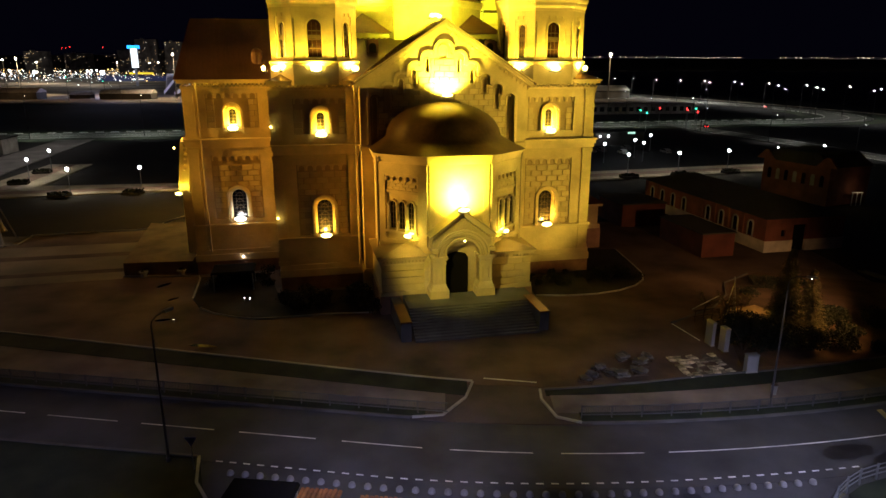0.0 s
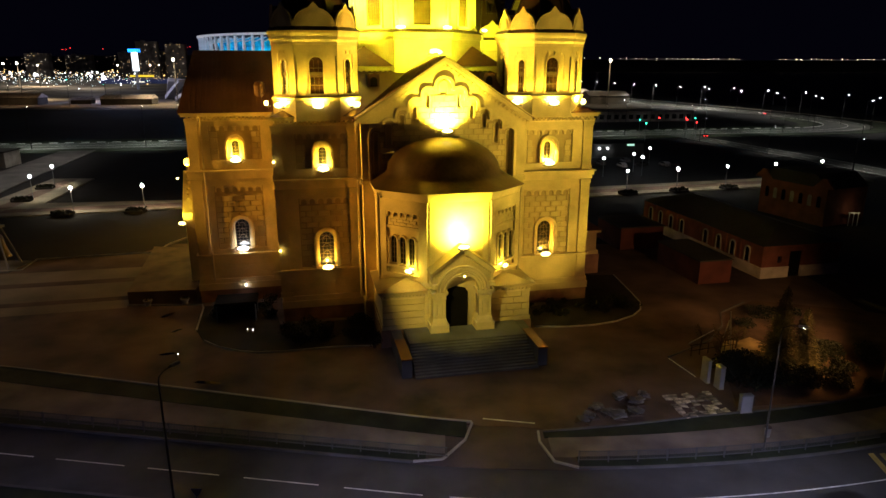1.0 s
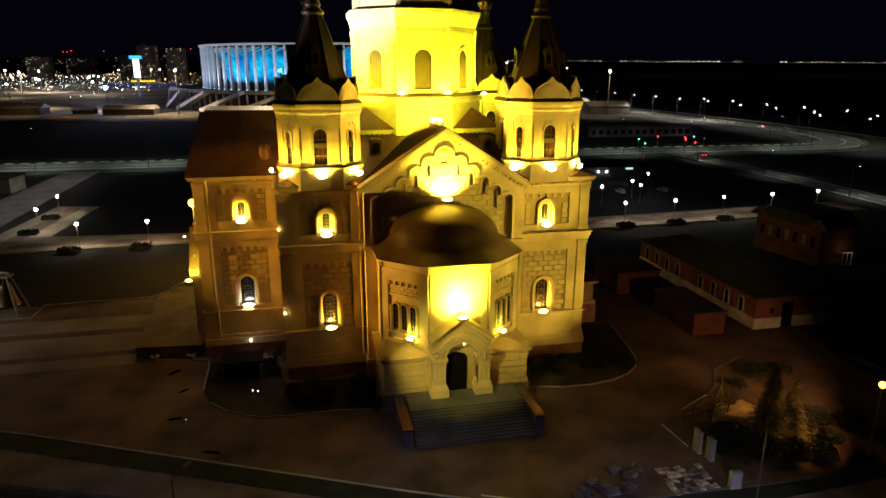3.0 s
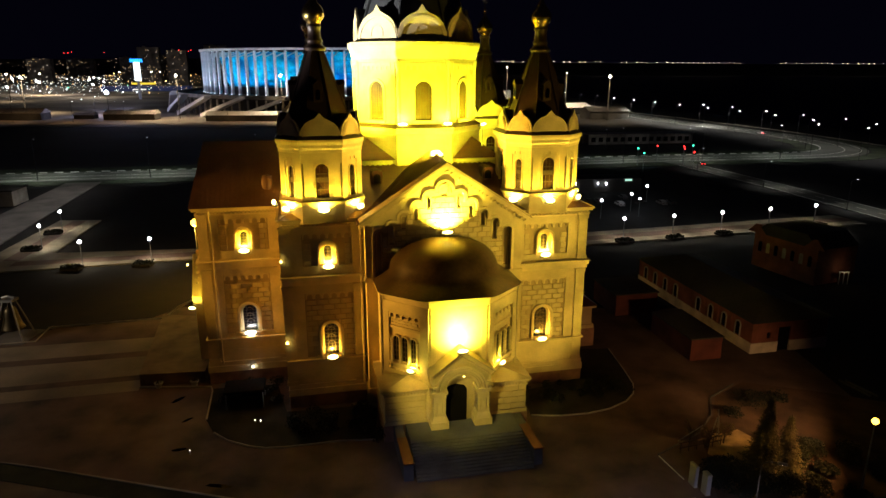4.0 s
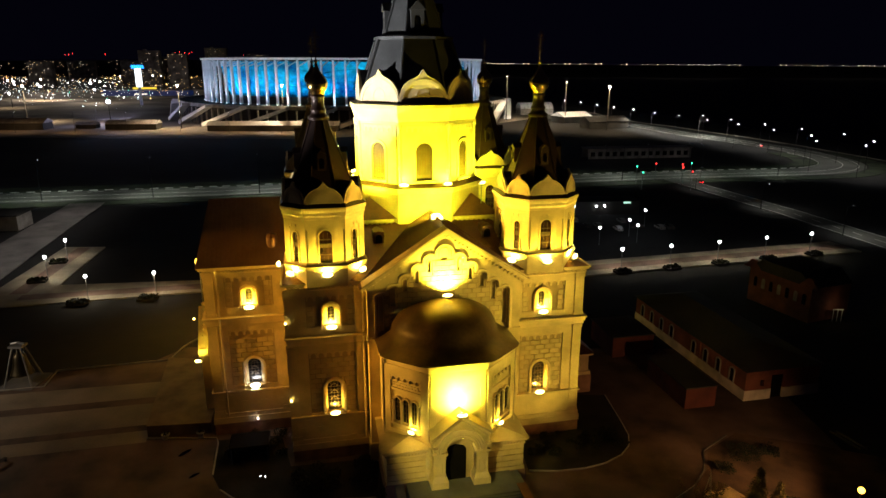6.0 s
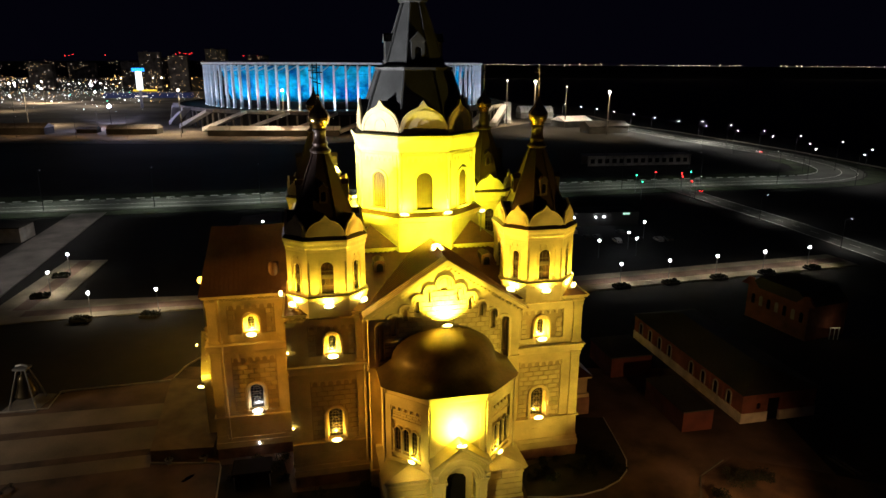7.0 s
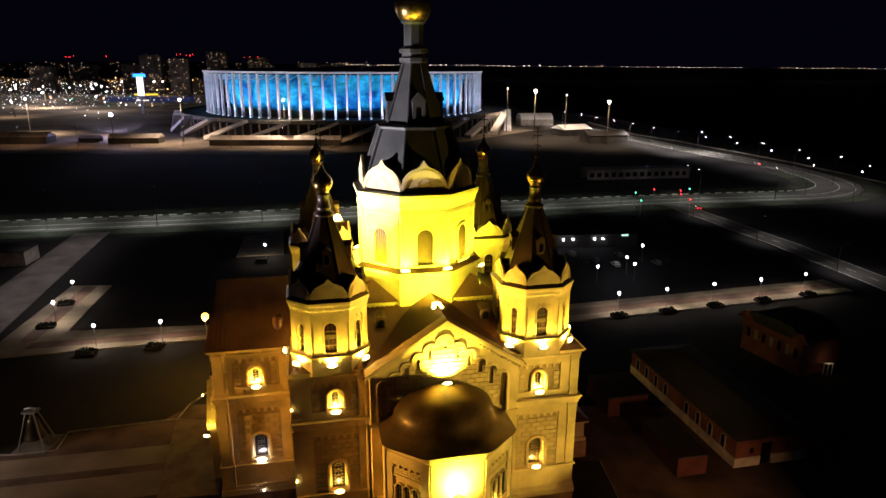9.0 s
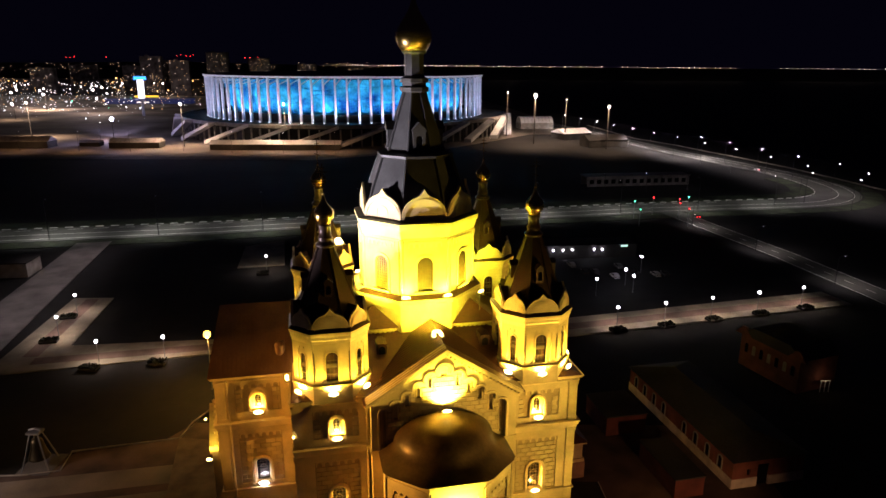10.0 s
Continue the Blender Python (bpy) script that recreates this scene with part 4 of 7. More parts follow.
upright(bm, [(P0 - 2.6, 9.6), (P0 + 2.6, 9.6), (P0, 11.5)], -27.55, -25.9)
part("porch", bm, M_WALL, cathedral, "arched gabled entrance porch")
bm = B()
archring(bm, P0, 6.3, 6.7, 1.9, 2.12, -27.72, -27.2, 20)
archring(bm, P0, 6.3, 6.7, 2.5, 2.72, -27.78, -27.4, 20)
archring(bm, P0, 6.5, 6.7, 2.84, 3.02, -27.9, -27.4, 20)
for k in range(29):
    a = math.pi * k / 28
    c, s = math.cos(a), math.sin(a)
    x, z = P0 + 2.31 * c, 6.7 + 2.31 * s
    upright(bm, [(x - 0.07 * c - 0.07 * s, z - 0.07 * s + 0.07 * c), (x + 0.07 * c - 0.07 * s, z + 0.07 * s + 0.07 * c), (x + 0.07 * c + 0.07 * s, z + 0.07 * s - 0.07 * c), (x - 0.07 * c + 0.07 * s, z - 0.07 * s - 0.07 * c)], -27.68, -27.5)
part("porch_arch", bm, M_TRIM, cathedral, "moulded arch with bead ring")
for sgn in (1, -1):
    bm = B()
    x = P0 + sgn * 2.6
    box(bm, x - 1.05, x + 1.05, -27.9, -26, LAND, 3.0)
    tapered(bm, x - 0.98, x + 0.98, -27.85, -26, 3.0, 3.3, 0.1)
    tapered(bm, x - 0.88, x + 0.88, -27.75, -26, 3.3, 3.65, 0.14)
    holed(bm, x - 0.7, x + 0.7, 3.65, 6.0, -27.6, -27.45, [(x - 0.36, x - 0.26, 4.0, 5.4), (x + 0.26, x + 0.36, 4.0, 5.4)])
    box(bm, x - 0.7, x + 0.7, -27.45, -26, 3.65, 6.0)
    for out, z0, z1 in ((0.76, 5.95, 6.1), (0.84, 6.38, 6.55), (0.94, 6.55, 6.8)):
        box(bm, x - out, x + out, -26.9 - out, -26, z0, z1)
    box(bm, x - 0.72, x + 0.72, -27.62, -26, 6.1, 6.38)
    for k in range(5):
        box(bm, x - 0.68 + k * 0.3, x - 0.52 + k * 0.3, -27.76, -27.6, 6.14, 6.34)
    part("porch_pier", bm, M_TRIM, cathedral, "cream square porch pier on a stepped base")
    bm = B()
    for out, z in ((0.0, 0.0), (0.2, 0.2), (0.38, 0.38)):
        pts = [(P0, 11.2 + z), (P0 + sgn * 3.45, 8.65 + z), (P0 + sgn * 3.45, 8.87 + z), (P0, 11.42 + z)]
        upright(bm, pts if sgn < 0 else pts[::-1], -27.85 - out, -26)
    for k in range(13):
        x = P0 + sgn * (0.15 + k * 0.26)
        z = 10.93 - 0.739 * abs(x - P0)
        box(bm, x - 0.07, x + 0.07, -27.82, -27.5, z, z + 0.2)
    box(bm, *sorted((P0 + sgn * 2.9, P0 + sgn * 3.5)), -28.2, -26, 7.35, 7.75)
    upright(bm, [(P0 + sgn * 3.2, 7.75), (P0 + sgn * 3.45, 7.75), (P0 + sgn * 3.45, 8.7), (P0 + sgn * 3.2, 8.9)], -27.7, -26)
    part("porch_cornice", bm, M_TRIM, cathedral)
bm = B()
for sgn in (1, -1):
    pts = [(P0, 11.82), (P0 + sgn * 3.75, 9.05), (P0 + sgn * 3.75, 9.15), (P0, 11.94)]
    upright(bm, pts if sgn < 0 else pts[::-1], -28.4, -25.9)
part("porch_roof", bm, bpy.data.materials["pale_sheet_roof"], cathedral, "pale sheet metal porch roof")
bm = B()
tube(bm, [(P0 - 0.35, -28.35, 11.95), (P0 - 0.05, -28.4, 12.25), (P0 + 0.4, -28.4, 12.3)], 0.09, 6)
part("bracket", bm, M_STEEL, cathedral)
# black plate on the wall, in place of a shaded doorway
bm = B()
upright(bm, [(P0 + x, z) for x, z in ((-1.68, LAND), (0.92, LAND), (0.92, 6.2), (0.6, 6.65), (-0.38, 6.9), (-1.3, 6.65), (-1.68, 6.2))], -26.24, -26.12)
part("door", bm, M_DARK, cathedral, "black arched plate standing for the unlit doorway")
bm = B()
ball(bm, P0 + 0.35, -27.0, 8.25, 0.13, 8)
part("porch_lamp", bm, G_YELLOW, cathedral, "small glowing lamp under the arch")
# entrance stairs
stairs = thing("entrance_stairs", "wide dark grey granite entrance steps with copper-capped side walls", "stairs", CX, CY, 0, CT)
n = 12
for k in range(n):
    bm = B()
    z1 = LAND - 0.01 - k * 0.174
    v0 = -30.0 - k * 0.385
    box(bm, -6.3 + A0, 6.75 + A0, v0, -25.65 if k == 0 else v0 + 0.45, 0, z1)
    part("step", bm, M_GRANITE, stairs)
for u0, u1 in ((-7.7 + A0, -6.65 + A0), (6.85 + A0, 7.85 + A0)):
    bm = B()
    box(bm, u0, u1, -33.8, -25.7, 0, 2.0)
    w = part("side_wall", bm, M_GRANITE, stairs)
    bm = B()
    tapered(bm, u0 - 0.07, u1 + 0.07, -33.9, -28.6, 2.0, 2.14, 0.03)
    part("coping", bm, M_COPPER, w, "copper-brown metal coping")
# annex
solid("annex", M_WALL, "", False, (20.2, 26.8, -4.8, 9, 1.7, 6.4), (20.2, 27.1, -5.1, 9.2, 3.0, 3.6), (20.2, 27.3, -5.3, 9.4, 6.4, 6.8))
solid("annex_plinth", M_PLINTH, "", False, (20.2, 27.2, -5.2, 9.3, 0, 3.0))
bm = B()
tapered(bm, 20.0, 27.5, -5.5, 9.6, 6.8, 8.4, 2.5)
part("annex_roof", bm, M_ROOF, cathedral)
solid("side_projection", M_WALL, "", False, (20.0, 21.3, -9.5, 13.5, 0, 17.0), (19.9, 21.5, -9.7, 13.7, 17.0, 17.5))

# corner towers
ONION = [(0.7, -1.4), (0.82, -1.3), (0.84, -1.0), (1.08, -0.8), (1.24, -0.45), (1.3, -0.05), (1.22, 0.35), (0.98, 0.75), (0.68, 1.08), (0.42, 1.45), (0.24, 1.9), (0.13, 2.4), (0.08, 2.8)]


def cross(bm, x, y, z, h, t=0.07):
    box(bm, x - t, x + t, y - t, y + t, z, z + h)
    box(bm, x - h * 0.17, x + h * 0.17, y - t, y + t, z + h * 0.70, z + h * 0.70 + 2 * t)
    box(bm, x - h * 0.09, x + h * 0.09, y - t, y + t, z + h * 0.84, z + h * 0.84 + 1.6 * t)
    upright(bm, [(x - h * 0.12, z + h * 0.42), (x + h * 0.12, z + h * 0.34), (x + h * 0.12, z + h * 0.34 + 2 * t), (x - h * 0.12, z + h * 0.42 + 2 * t)], y - t, y + t)
    ball(bm, x, y, z, 0.22)


def kokoshnik(bm, w, h, d0, d1, n=12):
    """A pointed round gable standing on its foot line, w wide and h high."""
    pts = [(-w / 2, 0)]
    for k in range(n + 1):
        a = math.pi - math.pi * k / n
        x, z = w / 2 * math.cos(a), h * 0.80 * math.sin(a) ** 0.85
        tip = max(0, 1 - abs(x) / (w * 0.12)) ** 1.5
        pts.append((x, z + 0.02 + h * 0.2 * tip))
    pts.insert(len(pts) // 2 + 1, (0.0, h))
    pts = sorted(set(pts), key=lambda p: p[0])
    pts = [(-w / 2, -0.05)] + pts + [(w / 2, -0.05)]
    upright(bm, pts, d0, d1)
    return bm


def eight(name, make, mat, cx, cy, apothem, z, label="", sides=range(8), smooth=False):
    """The same piece on the sides of an eight-sided body; side 0 faces front."""
    bm = B()
    make(bm)
    me = mesh_of(name, bm, mat)
    obs = []
    for k in sides:
        a = math.radians(-90 + 45 * k)
        ob = share(name, me, cathedral, pose(cx + apothem * math.cos(a), cy + apothem * math.sin(a), z, 0, 0, 45 * k))
        if label:
            ob["label"] = label
        obs.append(ob)
    return obs


CARD = 0.495


def octi(bm, cx, cy, profile):
    """An eight-sided body whose four main sides are wider than the slanting ones: profile of apothem and height."""
    rings = []
    for a, z in profile:
        c = a * CARD
        rings.append([bm.verts.new((cx + x, cy + y, z)) for x, y in ((a, -c), (a, c), (c, a), (-c, a), (-a, c), (-a, -c), (-c, -a), (c, -a))])
    for a, b in zip(rings, rings[1:]):
        for k in range(8):
            bm.faces.new((a[k], a[(k + 1) % 8], b[(k + 1) % 8], b[k]))
    bm.faces.new(rings[0][::-1])
    bm.faces.new(rings[-1])
    return bm


def sides(name, make, mat, cx, cy, a, z, label=""):
    """A piece for each of the eight sides of such a body; make(bm, half width of the side, main side or not)."""
    for main in (True, False):
        half, apo = (a * CARD, a) if main else (a * (1 - CARD) / math.sqrt(2), a * (1 + CARD) / math.sqrt(2))
        bm = B()
        make(bm, half, main)
        me = mesh_of(name, bm, mat)
        for k in range(0 if main else 1, 8, 2):
            q = math.radians(-90 + 45 * k)
            ob = share(name, me, cathedral, pose(cx + apo * math.cos(q), cy + apo * math.sin(q), z, 0, 0, 45 * k))
            if label:
                ob["label"] = label


def tower(cx, cy, tent):
    bm = B()
    octi(bm, cx, cy, [(5.08, 24.5), (5.08, 26.8), (5.2, 26.9), (5.2, 27.12), (4.95, 27.25), (4.5, 27.25), (4.5, 33.2)])
    part("tower_wall", bm, M_WALL, cathedral, "eight-sided cream tower wall")
    bm = B()
    octi(bm, cx, cy, [(4.6, 32.9), (4.95, 32.9), (4.95, 33.2), (4.98, 33.3), (5.08, 33.5), (5.08, 33.85), (5.16, 33.9), (5.24, 34.2), (5.24, 34.45), (4.6, 34.45)])
    part("tower_cornice", bm, M_TRIM, cathedral)
    bm = B()
    octi(bm, cx, cy, [(5.28, 34.45), (4.7, 35.0), (4.3, 35.05)])
    part("tower_gutter", bm, tent, cathedral)

    def plate(bm, h, main):
        p = 1.46 if main else 0.88
        e = h - 0.2
        holes = [(-p, p, 27.5, 32.35)] + ([(-e - 0.1, -e + 0.06, 27.7, 31.7), (e - 0.06, e + 0.1, 27.7, 31.7)] if main else [])
        holed(bm, -h, h, 27.2, 33.0, 0.0, 0.36, holes)
        n = 3 if main else 2
        w = 2 * p / (n * 2 + 1)
        for k in range(n + 1):
            x = -p + 2 * k * w
            box(bm, x, x + w, 0.01, 0.3, 31.95, 32.35)

    def panel(bm, h, main):
        p, w, spring = (1.46, 0.77, 30.85) if main else (0.88, 0.45, 30.9)
        arched(bm, -p, p, 27.4, 32.4, 0.13, 0.3, 0, w, 27.55, spring)

    def surround(bm, h, main):
        w, spring = (0.77, 30.85) if main else (0.45, 30.9)
        archring(bm, 0, 27.55, spring, w, w + 0.15, 0.03, 0.3)
        for x in (-1, 1):
            upright(bm, [(x * w, 27.5), (x * (w + 0.4), 27.5), (x * w, 28.05)], 0.0, 0.2)

    def pane(bm, h, main):
        w, spring = (0.77, 30.85) if main else (0.45, 30.9)
        archface(bm, 0, 27.5, spring, w, 0.33, 0.37)

    def bars(bm, h, main):
        w = 0.77 if main else 0.45
        for k in range(3):
            box(bm, -w, w, 0.24, 0.33, 28.45 + k * 0.95, 28.55 + k * 0.95)
        for x in (-w * 0.33, w * 0.33):
            box(bm, x - 0.02, x + 0.02, 0.26, 0.33, 27.5, 31.3)
        box(bm, -w, w, 0.2, 0.33, 29.55, 29.95)

    sides("tower_panel", plate, M_WALL, cx, cy, 4.88, 0)
    sides("recessed_panel", panel, M_WALL, cx, cy, 4.88, 0)
    sides("window_surround", surround, M_TRIM, cx, cy, 4.88, 0)
    sides("tower_window", pane, M_TGLASS, cx, cy, 4.88, 0, "narrow round-headed tower window")
    sides("glazing_bar", bars, M_BAR, cx, cy, 4.88, 0)

    def kok(bm, h, main):
        kokoshnik(bm, 2 * h - 0.1, 2.95, 0.1, 0.4)

    def kokin(bm, h, main):
        w = h - 0.05
        for k in range(3):
            r = w * (0.86 - 0.11 * k)
            pts = [(r * math.cos(math.pi * j / 16), r / w * 2.36 * math.sin(math.pi * j / 16) ** 0.85) for j in range(17)]
            f = (w * (0.86 - 0.11 * k) - 0.1) / r
            for (xa, za), (xb, zb) in zip(pts, pts[1:]):
                upright(bm, [(xa, za), (xa * f, za * f), (xb * f, zb * f), (xb, zb)], 0.0 + 0.025 * k, 0.2)

    def kokroof(bm, h, main):
        kokoshnik(bm, 2 * h - 0.2, 2.8, 0.4, 2.2)

    sides("kokoshnik", kok, M_TRIM, cx, cy, 4.92, 34.5, "pointed round plaster gable")
    sides("kokoshnik_roof", kokroof, tent, cx, cy, 4.92, 34.5)
    sides("kokoshnik_moulding", kokin, M_TRIM, cx, cy, 4.92, 34.5)
    bm = B()
    octa(bm, cx, cy, [(4.25, 34.8), (3.4, 37.4), (0.95, 44.4), (0.95, 44.6)])
    part("tent_roof", bm, tent, cathedral, "steep eight-sided sheet metal tent roof")
    for k in range(8):
        a = math.radians(-90 + 22.5 + 45 * k)
        bm = B()
        r0, r1 = 3.45 * OCT, 0.98 * OCT
        tube(bm, [(cx + 4.28 * OCT * math.cos(a), cy + 4.28 * OCT * math.sin(a), 34.8), (cx + r0 * math.cos(a), cy + r0 * math.sin(a), 37.4), (cx + r1 * math.cos(a), cy + r1 * math.sin(a), 44.4)], 0.09, 6)
        part("tent_rib", bm, tent, cathedral)
    bm = B()
    turned(bm, cx, cy, [(1.1, 44.4), (1.3, 44.6), (1.3, 44.8), (1.0, 45.0), (0.85, 45.3), (0.95, 45.5), (0.95, 45.7), (0.78, 45.9), (0.74, 47.0), (0.86, 47.1), (0.8, 47.4)], 16)
    part("tower_neck", bm, tent, cathedral, "", True)
    bm = B()
    turned(bm, cx, cy, [(r, 48.75 + z) for r, z in ONION], 24)
    part("onion_dome", bm, M_GOLD, cathedral, "gilded onion dome", True)
    bm = B()
    cross(bm, cx, cy, 51.3, 3.8)
    part("cross", bm, M_GOLD, cathedral, "gilded cross")

    def lucarne(bm):
        arched(bm, -0.5, 0.5, 0, 1.9, -0.5, 1.2, 0, 0.28, 0.3, 1.2, 8)
        upright(bm, [(-0.65, 1.9), (0.65, 1.9), (0, 2.5)], -0.6, 1.4)

    eight("lucarne", lucarne, tent, cx, cy, 2.75, 38.6, "", (0, 2, 4, 6))


TV0, TV1, TU = -11.0, 15.0, 14.1
tower(-TU, TV0, M_TENTB)
tower(TU + 0.1, TV0, M_TENTB)
tower(-TU, TV1, M_TENTB)
tower(TU, TV1, M_TENTB)

# drum and main tent
DU, DV = -0.15, 1.9
bm = B()
octa(bm, DU, DV, [(9.0, 24), (9.0, 33.9), (9.2, 34.0), (9.35, 34.3), (9.35, 34.75)])
part("drum_base", bm, M_WALL, cathedral)
bm = B()
octa(bm, DU, DV, [(9.4, 34.75), (8.5, 35.2), (8.3, 35.2)])
part("drum_ledge", bm, M_ROOF, cathedral)
bm = B()
octa(bm, DU, DV, [(8.15, 34.7), (8.15, 43.6)])
part("drum_wall", bm, M_WALL, cathedral, "eight-sided cream drum wall")
bm = B()
octa(bm, DU, DV, [(8.1, 43.2), (8.38, 43.2), (8.38, 43.5), (8.32, 43.5), (8.7, 44.9), (8.78, 44.9), (8.9, 45.3), (8.9, 45.75), (8.0, 45.75)])
part("drum_cornice", bm, M_TRIM, cathedral)
bm = B()
octa(bm, DU, DV, [(8.95, 45.75), (7.9, 46.0), (7.6, 46.0)])
part("drum_gutter", bm, M_TENT, cathedral)


def drum_plate(bm):
    arched(bm, -3.0, 3.0, 35.2, 43.3, -0.2, 0.1, 0, 1.15, 35.7, 39.6, 16)


def drum_ring(bm):
    archring(bm, 0, 35.6, 39.6, 1.15, 1.5, -0.35, 0.0, 16)
    box(bm, -1.55, 1.55, -0.6, 0.1, 35.3, 35.65)


def drum_pane(bm):
    archface(bm, 0, 35.6, 39.6, 1.16, -0.08, 0.03, 16)


def drum_bar(bm):
    for x in (-0.76, -0.38, 0, 0.38, 0.76):
        box(bm, x - 0.022, x + 0.022, -0.13, -0.02, 35.6, 40.4)
    for k in range(11):
        box(bm, -1.12, 1.12, -0.12, -0.02, 36.0 + k * 0.4, 36.04 + k * 0.4)


def drum_column(bm):
    turned(bm, -3.35, 0.0, [(0.34, 35.1), (0.24, 35.6), (0.24, 42.3), (0.36, 42.9), (0.36, 43.4)], 10)


M_AMBER = material("amber_window", (0.10, 0.055, 0.018), 0.4, spec=0.15, vary=0.2, fine=5)
eight("drum_panel", drum_plate, M_WALL, DU, DV, 8.15, 0)
eight("window_surround", drum_ring, M_TRIM, DU, DV, 8.15, 0)
eight("drum_window", drum_pane, M_AMBER, DU, DV, 8.15, 0, "tall round-headed drum window with fine bars")
eight("glazing_bar", drum_bar, M_BAR, DU, DV, 8.15, 0)
for k in range(8):
    a = math.radians(-90 + 45 * k)
    arcature(-2.4, 2.4, 43.1, -0.28, 6, M_TRIM, cathedral, 0.7, 0.3, pose(DU + 8.15 * math.cos(a), DV + 8.15 * math.sin(a), 0, 0, 0, 45 * k))
eight("drum_column", drum_column, M_TRIM, DU, DV, 8.15, 0)


def big_kok(bm):
    kokoshnik(bm, 6.7, 4.6, 0.0, 0.35, 20)


def big_kok_rim(bm):
    archring(bm, 0, 0.0, 0.1, 2.9, 3.25, -0.09, 0.1, 18)
    archring(bm, 0, -0.1, 1.15, 0.9, 1.0, -0.05, 0.1, 18)


def big_kok_roof(bm):
    kokoshnik(bm, 6.55, 4.45, 0.35, 3.0, 20)


eight("kokoshnik", big_kok, M_TRIM, DU, DV, 7.95, 45.75, "large pointed round plaster gable")
eight("kokoshnik_moulding", big_kok_rim, M_TRIM, DU, DV, 7.95, 45.75)
eight("kokoshnik_roof", big_kok_roof, M_TENT, DU, DV, 7.95, 45.75)
bm = B()
octa(bm, DU, DV, [(7.9, 46.0), (5.05, 54.2), (5.3, 54.3), (5.3, 54.6), (4.0, 55.0)])
part("main_tent_lower", bm, M_TENT, cathedral, "dark slate-grey eight-sided tent roof")
bm = B()
octa(bm, DU, DV, [(4.1, 54.9), (1.5, 63.2), (1.5, 63.4)])
part("main_tent_upper", bm, M_TENT, cathedral)
for k in range(8):
    a = math.radians(-90 + 22.5 + 45 * k)
    c, s = math.cos(a) * OCT, math.sin(a) * OCT
    bm = B()
    tube(bm, [(DU + 7.9 * c, DV + 7.9 * s, 46.0), (DU + 5.1 * c, DV + 5.1 * s, 54.1)], 0.2, 6)
    tube(bm, [(DU + 4.1 * c, DV + 4.1 * s, 54.9), (DU + 1.5 * c, DV + 1.5 * s, 63.2)], 0.17, 6)
    part("tent_rib", bm, M_TENT, cathedral)
bm = B()
octa(bm, DU, DV, [(1.7, 63.2), (1.95, 63.4), (1.95, 63.9), (1.6, 64.0), (1.6, 64.5), (1.95, 64.6), (1.95, 65.1), (1.4, 65.4), (1.3, 65.6), (1.3, 68.4), (1.65, 68.7), (1.65, 68.9)])
part("main_neck", bm, M_TENT, cathedral)
bm = B()
turned(bm, DU, DV, [(1.5, 68.8), (1.75, 68.95), (2.2, 69.5), (2.5, 70.3), (2.55, 70.9), (2.4, 71.6), (1.95, 72.5), (1.35, 73.4), (0.8, 74.3), (0.42, 75.2), (0.2, 76.3), (0.14, 77.0)], 32)
part("onion_dome", bm, material("brushed_gilding", (0.85, 0.58, 0.2), 0.27, metal=1.0, vary=0.1, bump=0.03), cathedral, "large gilded onion dome", True)
bm = B()
cross(bm, DU, DV, 76.9, 5.5, 0.1)
part("cross", bm, M_GOLD, cathedral, "gilded cross")


def big_luc(bm):
    arched(bm, -0.9, 0.9, 0, 3.0, -0.3, 1.5, 0, 0.45, 0.4, 1.9, 10)
    upright(bm, [(-1.15, 3.0), (1.15, 3.0), (0, 4.2)], -0.5, 1.8)


eight("lucarne", big_luc, M_TENT, DU, DV, 3.75, 55.0, "small arched roof dormer", (0, 2, 4, 6))
# four corner dormers at the drum foot
for su, sv in ((1, -1), (-1, -1), (1, 1), (-1, 1)):
    u0, u1 = sorted((DU + su * 4.3, DU + su * 10.4))
    v0, v1 = sorted((DV + sv * 3.0, DV + sv * 8.6))
    bm = B()
    box(bm, u0, u1, v0, v1, 24, 30.6)
    d = part("corner_dormer", bm, M_WALL, cathedral)
    arcature(u0 + 0.3, u1 - 0.3, 30.1, v0 - 0.2, 8, M_WALL, d, 0.4, 0.3)
    bm = B()
    a = [bm.verts.new(p) for p in ((u0 - 0.4, v0 - 0.4, 30.6), (u1 + 0.4, v0 - 0.4, 30.6), (u1 + 0.4, v1 + 0.4, 30.6), (u0 - 0.4, v1 + 0.4, 30.6), ((u0 + u1) / 2 + su * 0, (v0 + v1) / 2, 33.2))]
    for f in ((0, 1, 4), (1, 2, 4), (2, 3, 4), (3, 0, 4), (0, 3, 2, 1)):
        bm.faces.new([a[i] for i in f])
    part("dormer_roof", bm, M_ROOF, d, "brown pyramid roof")

# small glowing wall lamps
bm = B()
ball(bm, 0, 0, 0, 0.13, 8)
box(bm, -0.05, 0.05, 0.1, 0.4, -0.05, 0.05)
WALL_LAMP = mesh_of("wall_lamp", bm, G_YELLOW)
for p in ((-19.5, -15.75, 19.9), (-19.4, -15.75, 9.2), (-32.6, -2, 16.2)):
    share("wall_lamp", WALL_LAMP, cathedral, pose(*p))
bm = B()
ball(bm, 0, 0, 0, 0.06, 8)
box(bm, -0.03, 0.03, 0.04, 0.4, -0.03, 0.03)
part("wall_lamp", bm, G_WHITE, cathedral, "tiny white wall lamp").location = (-24.6, -6.8, 2.2)

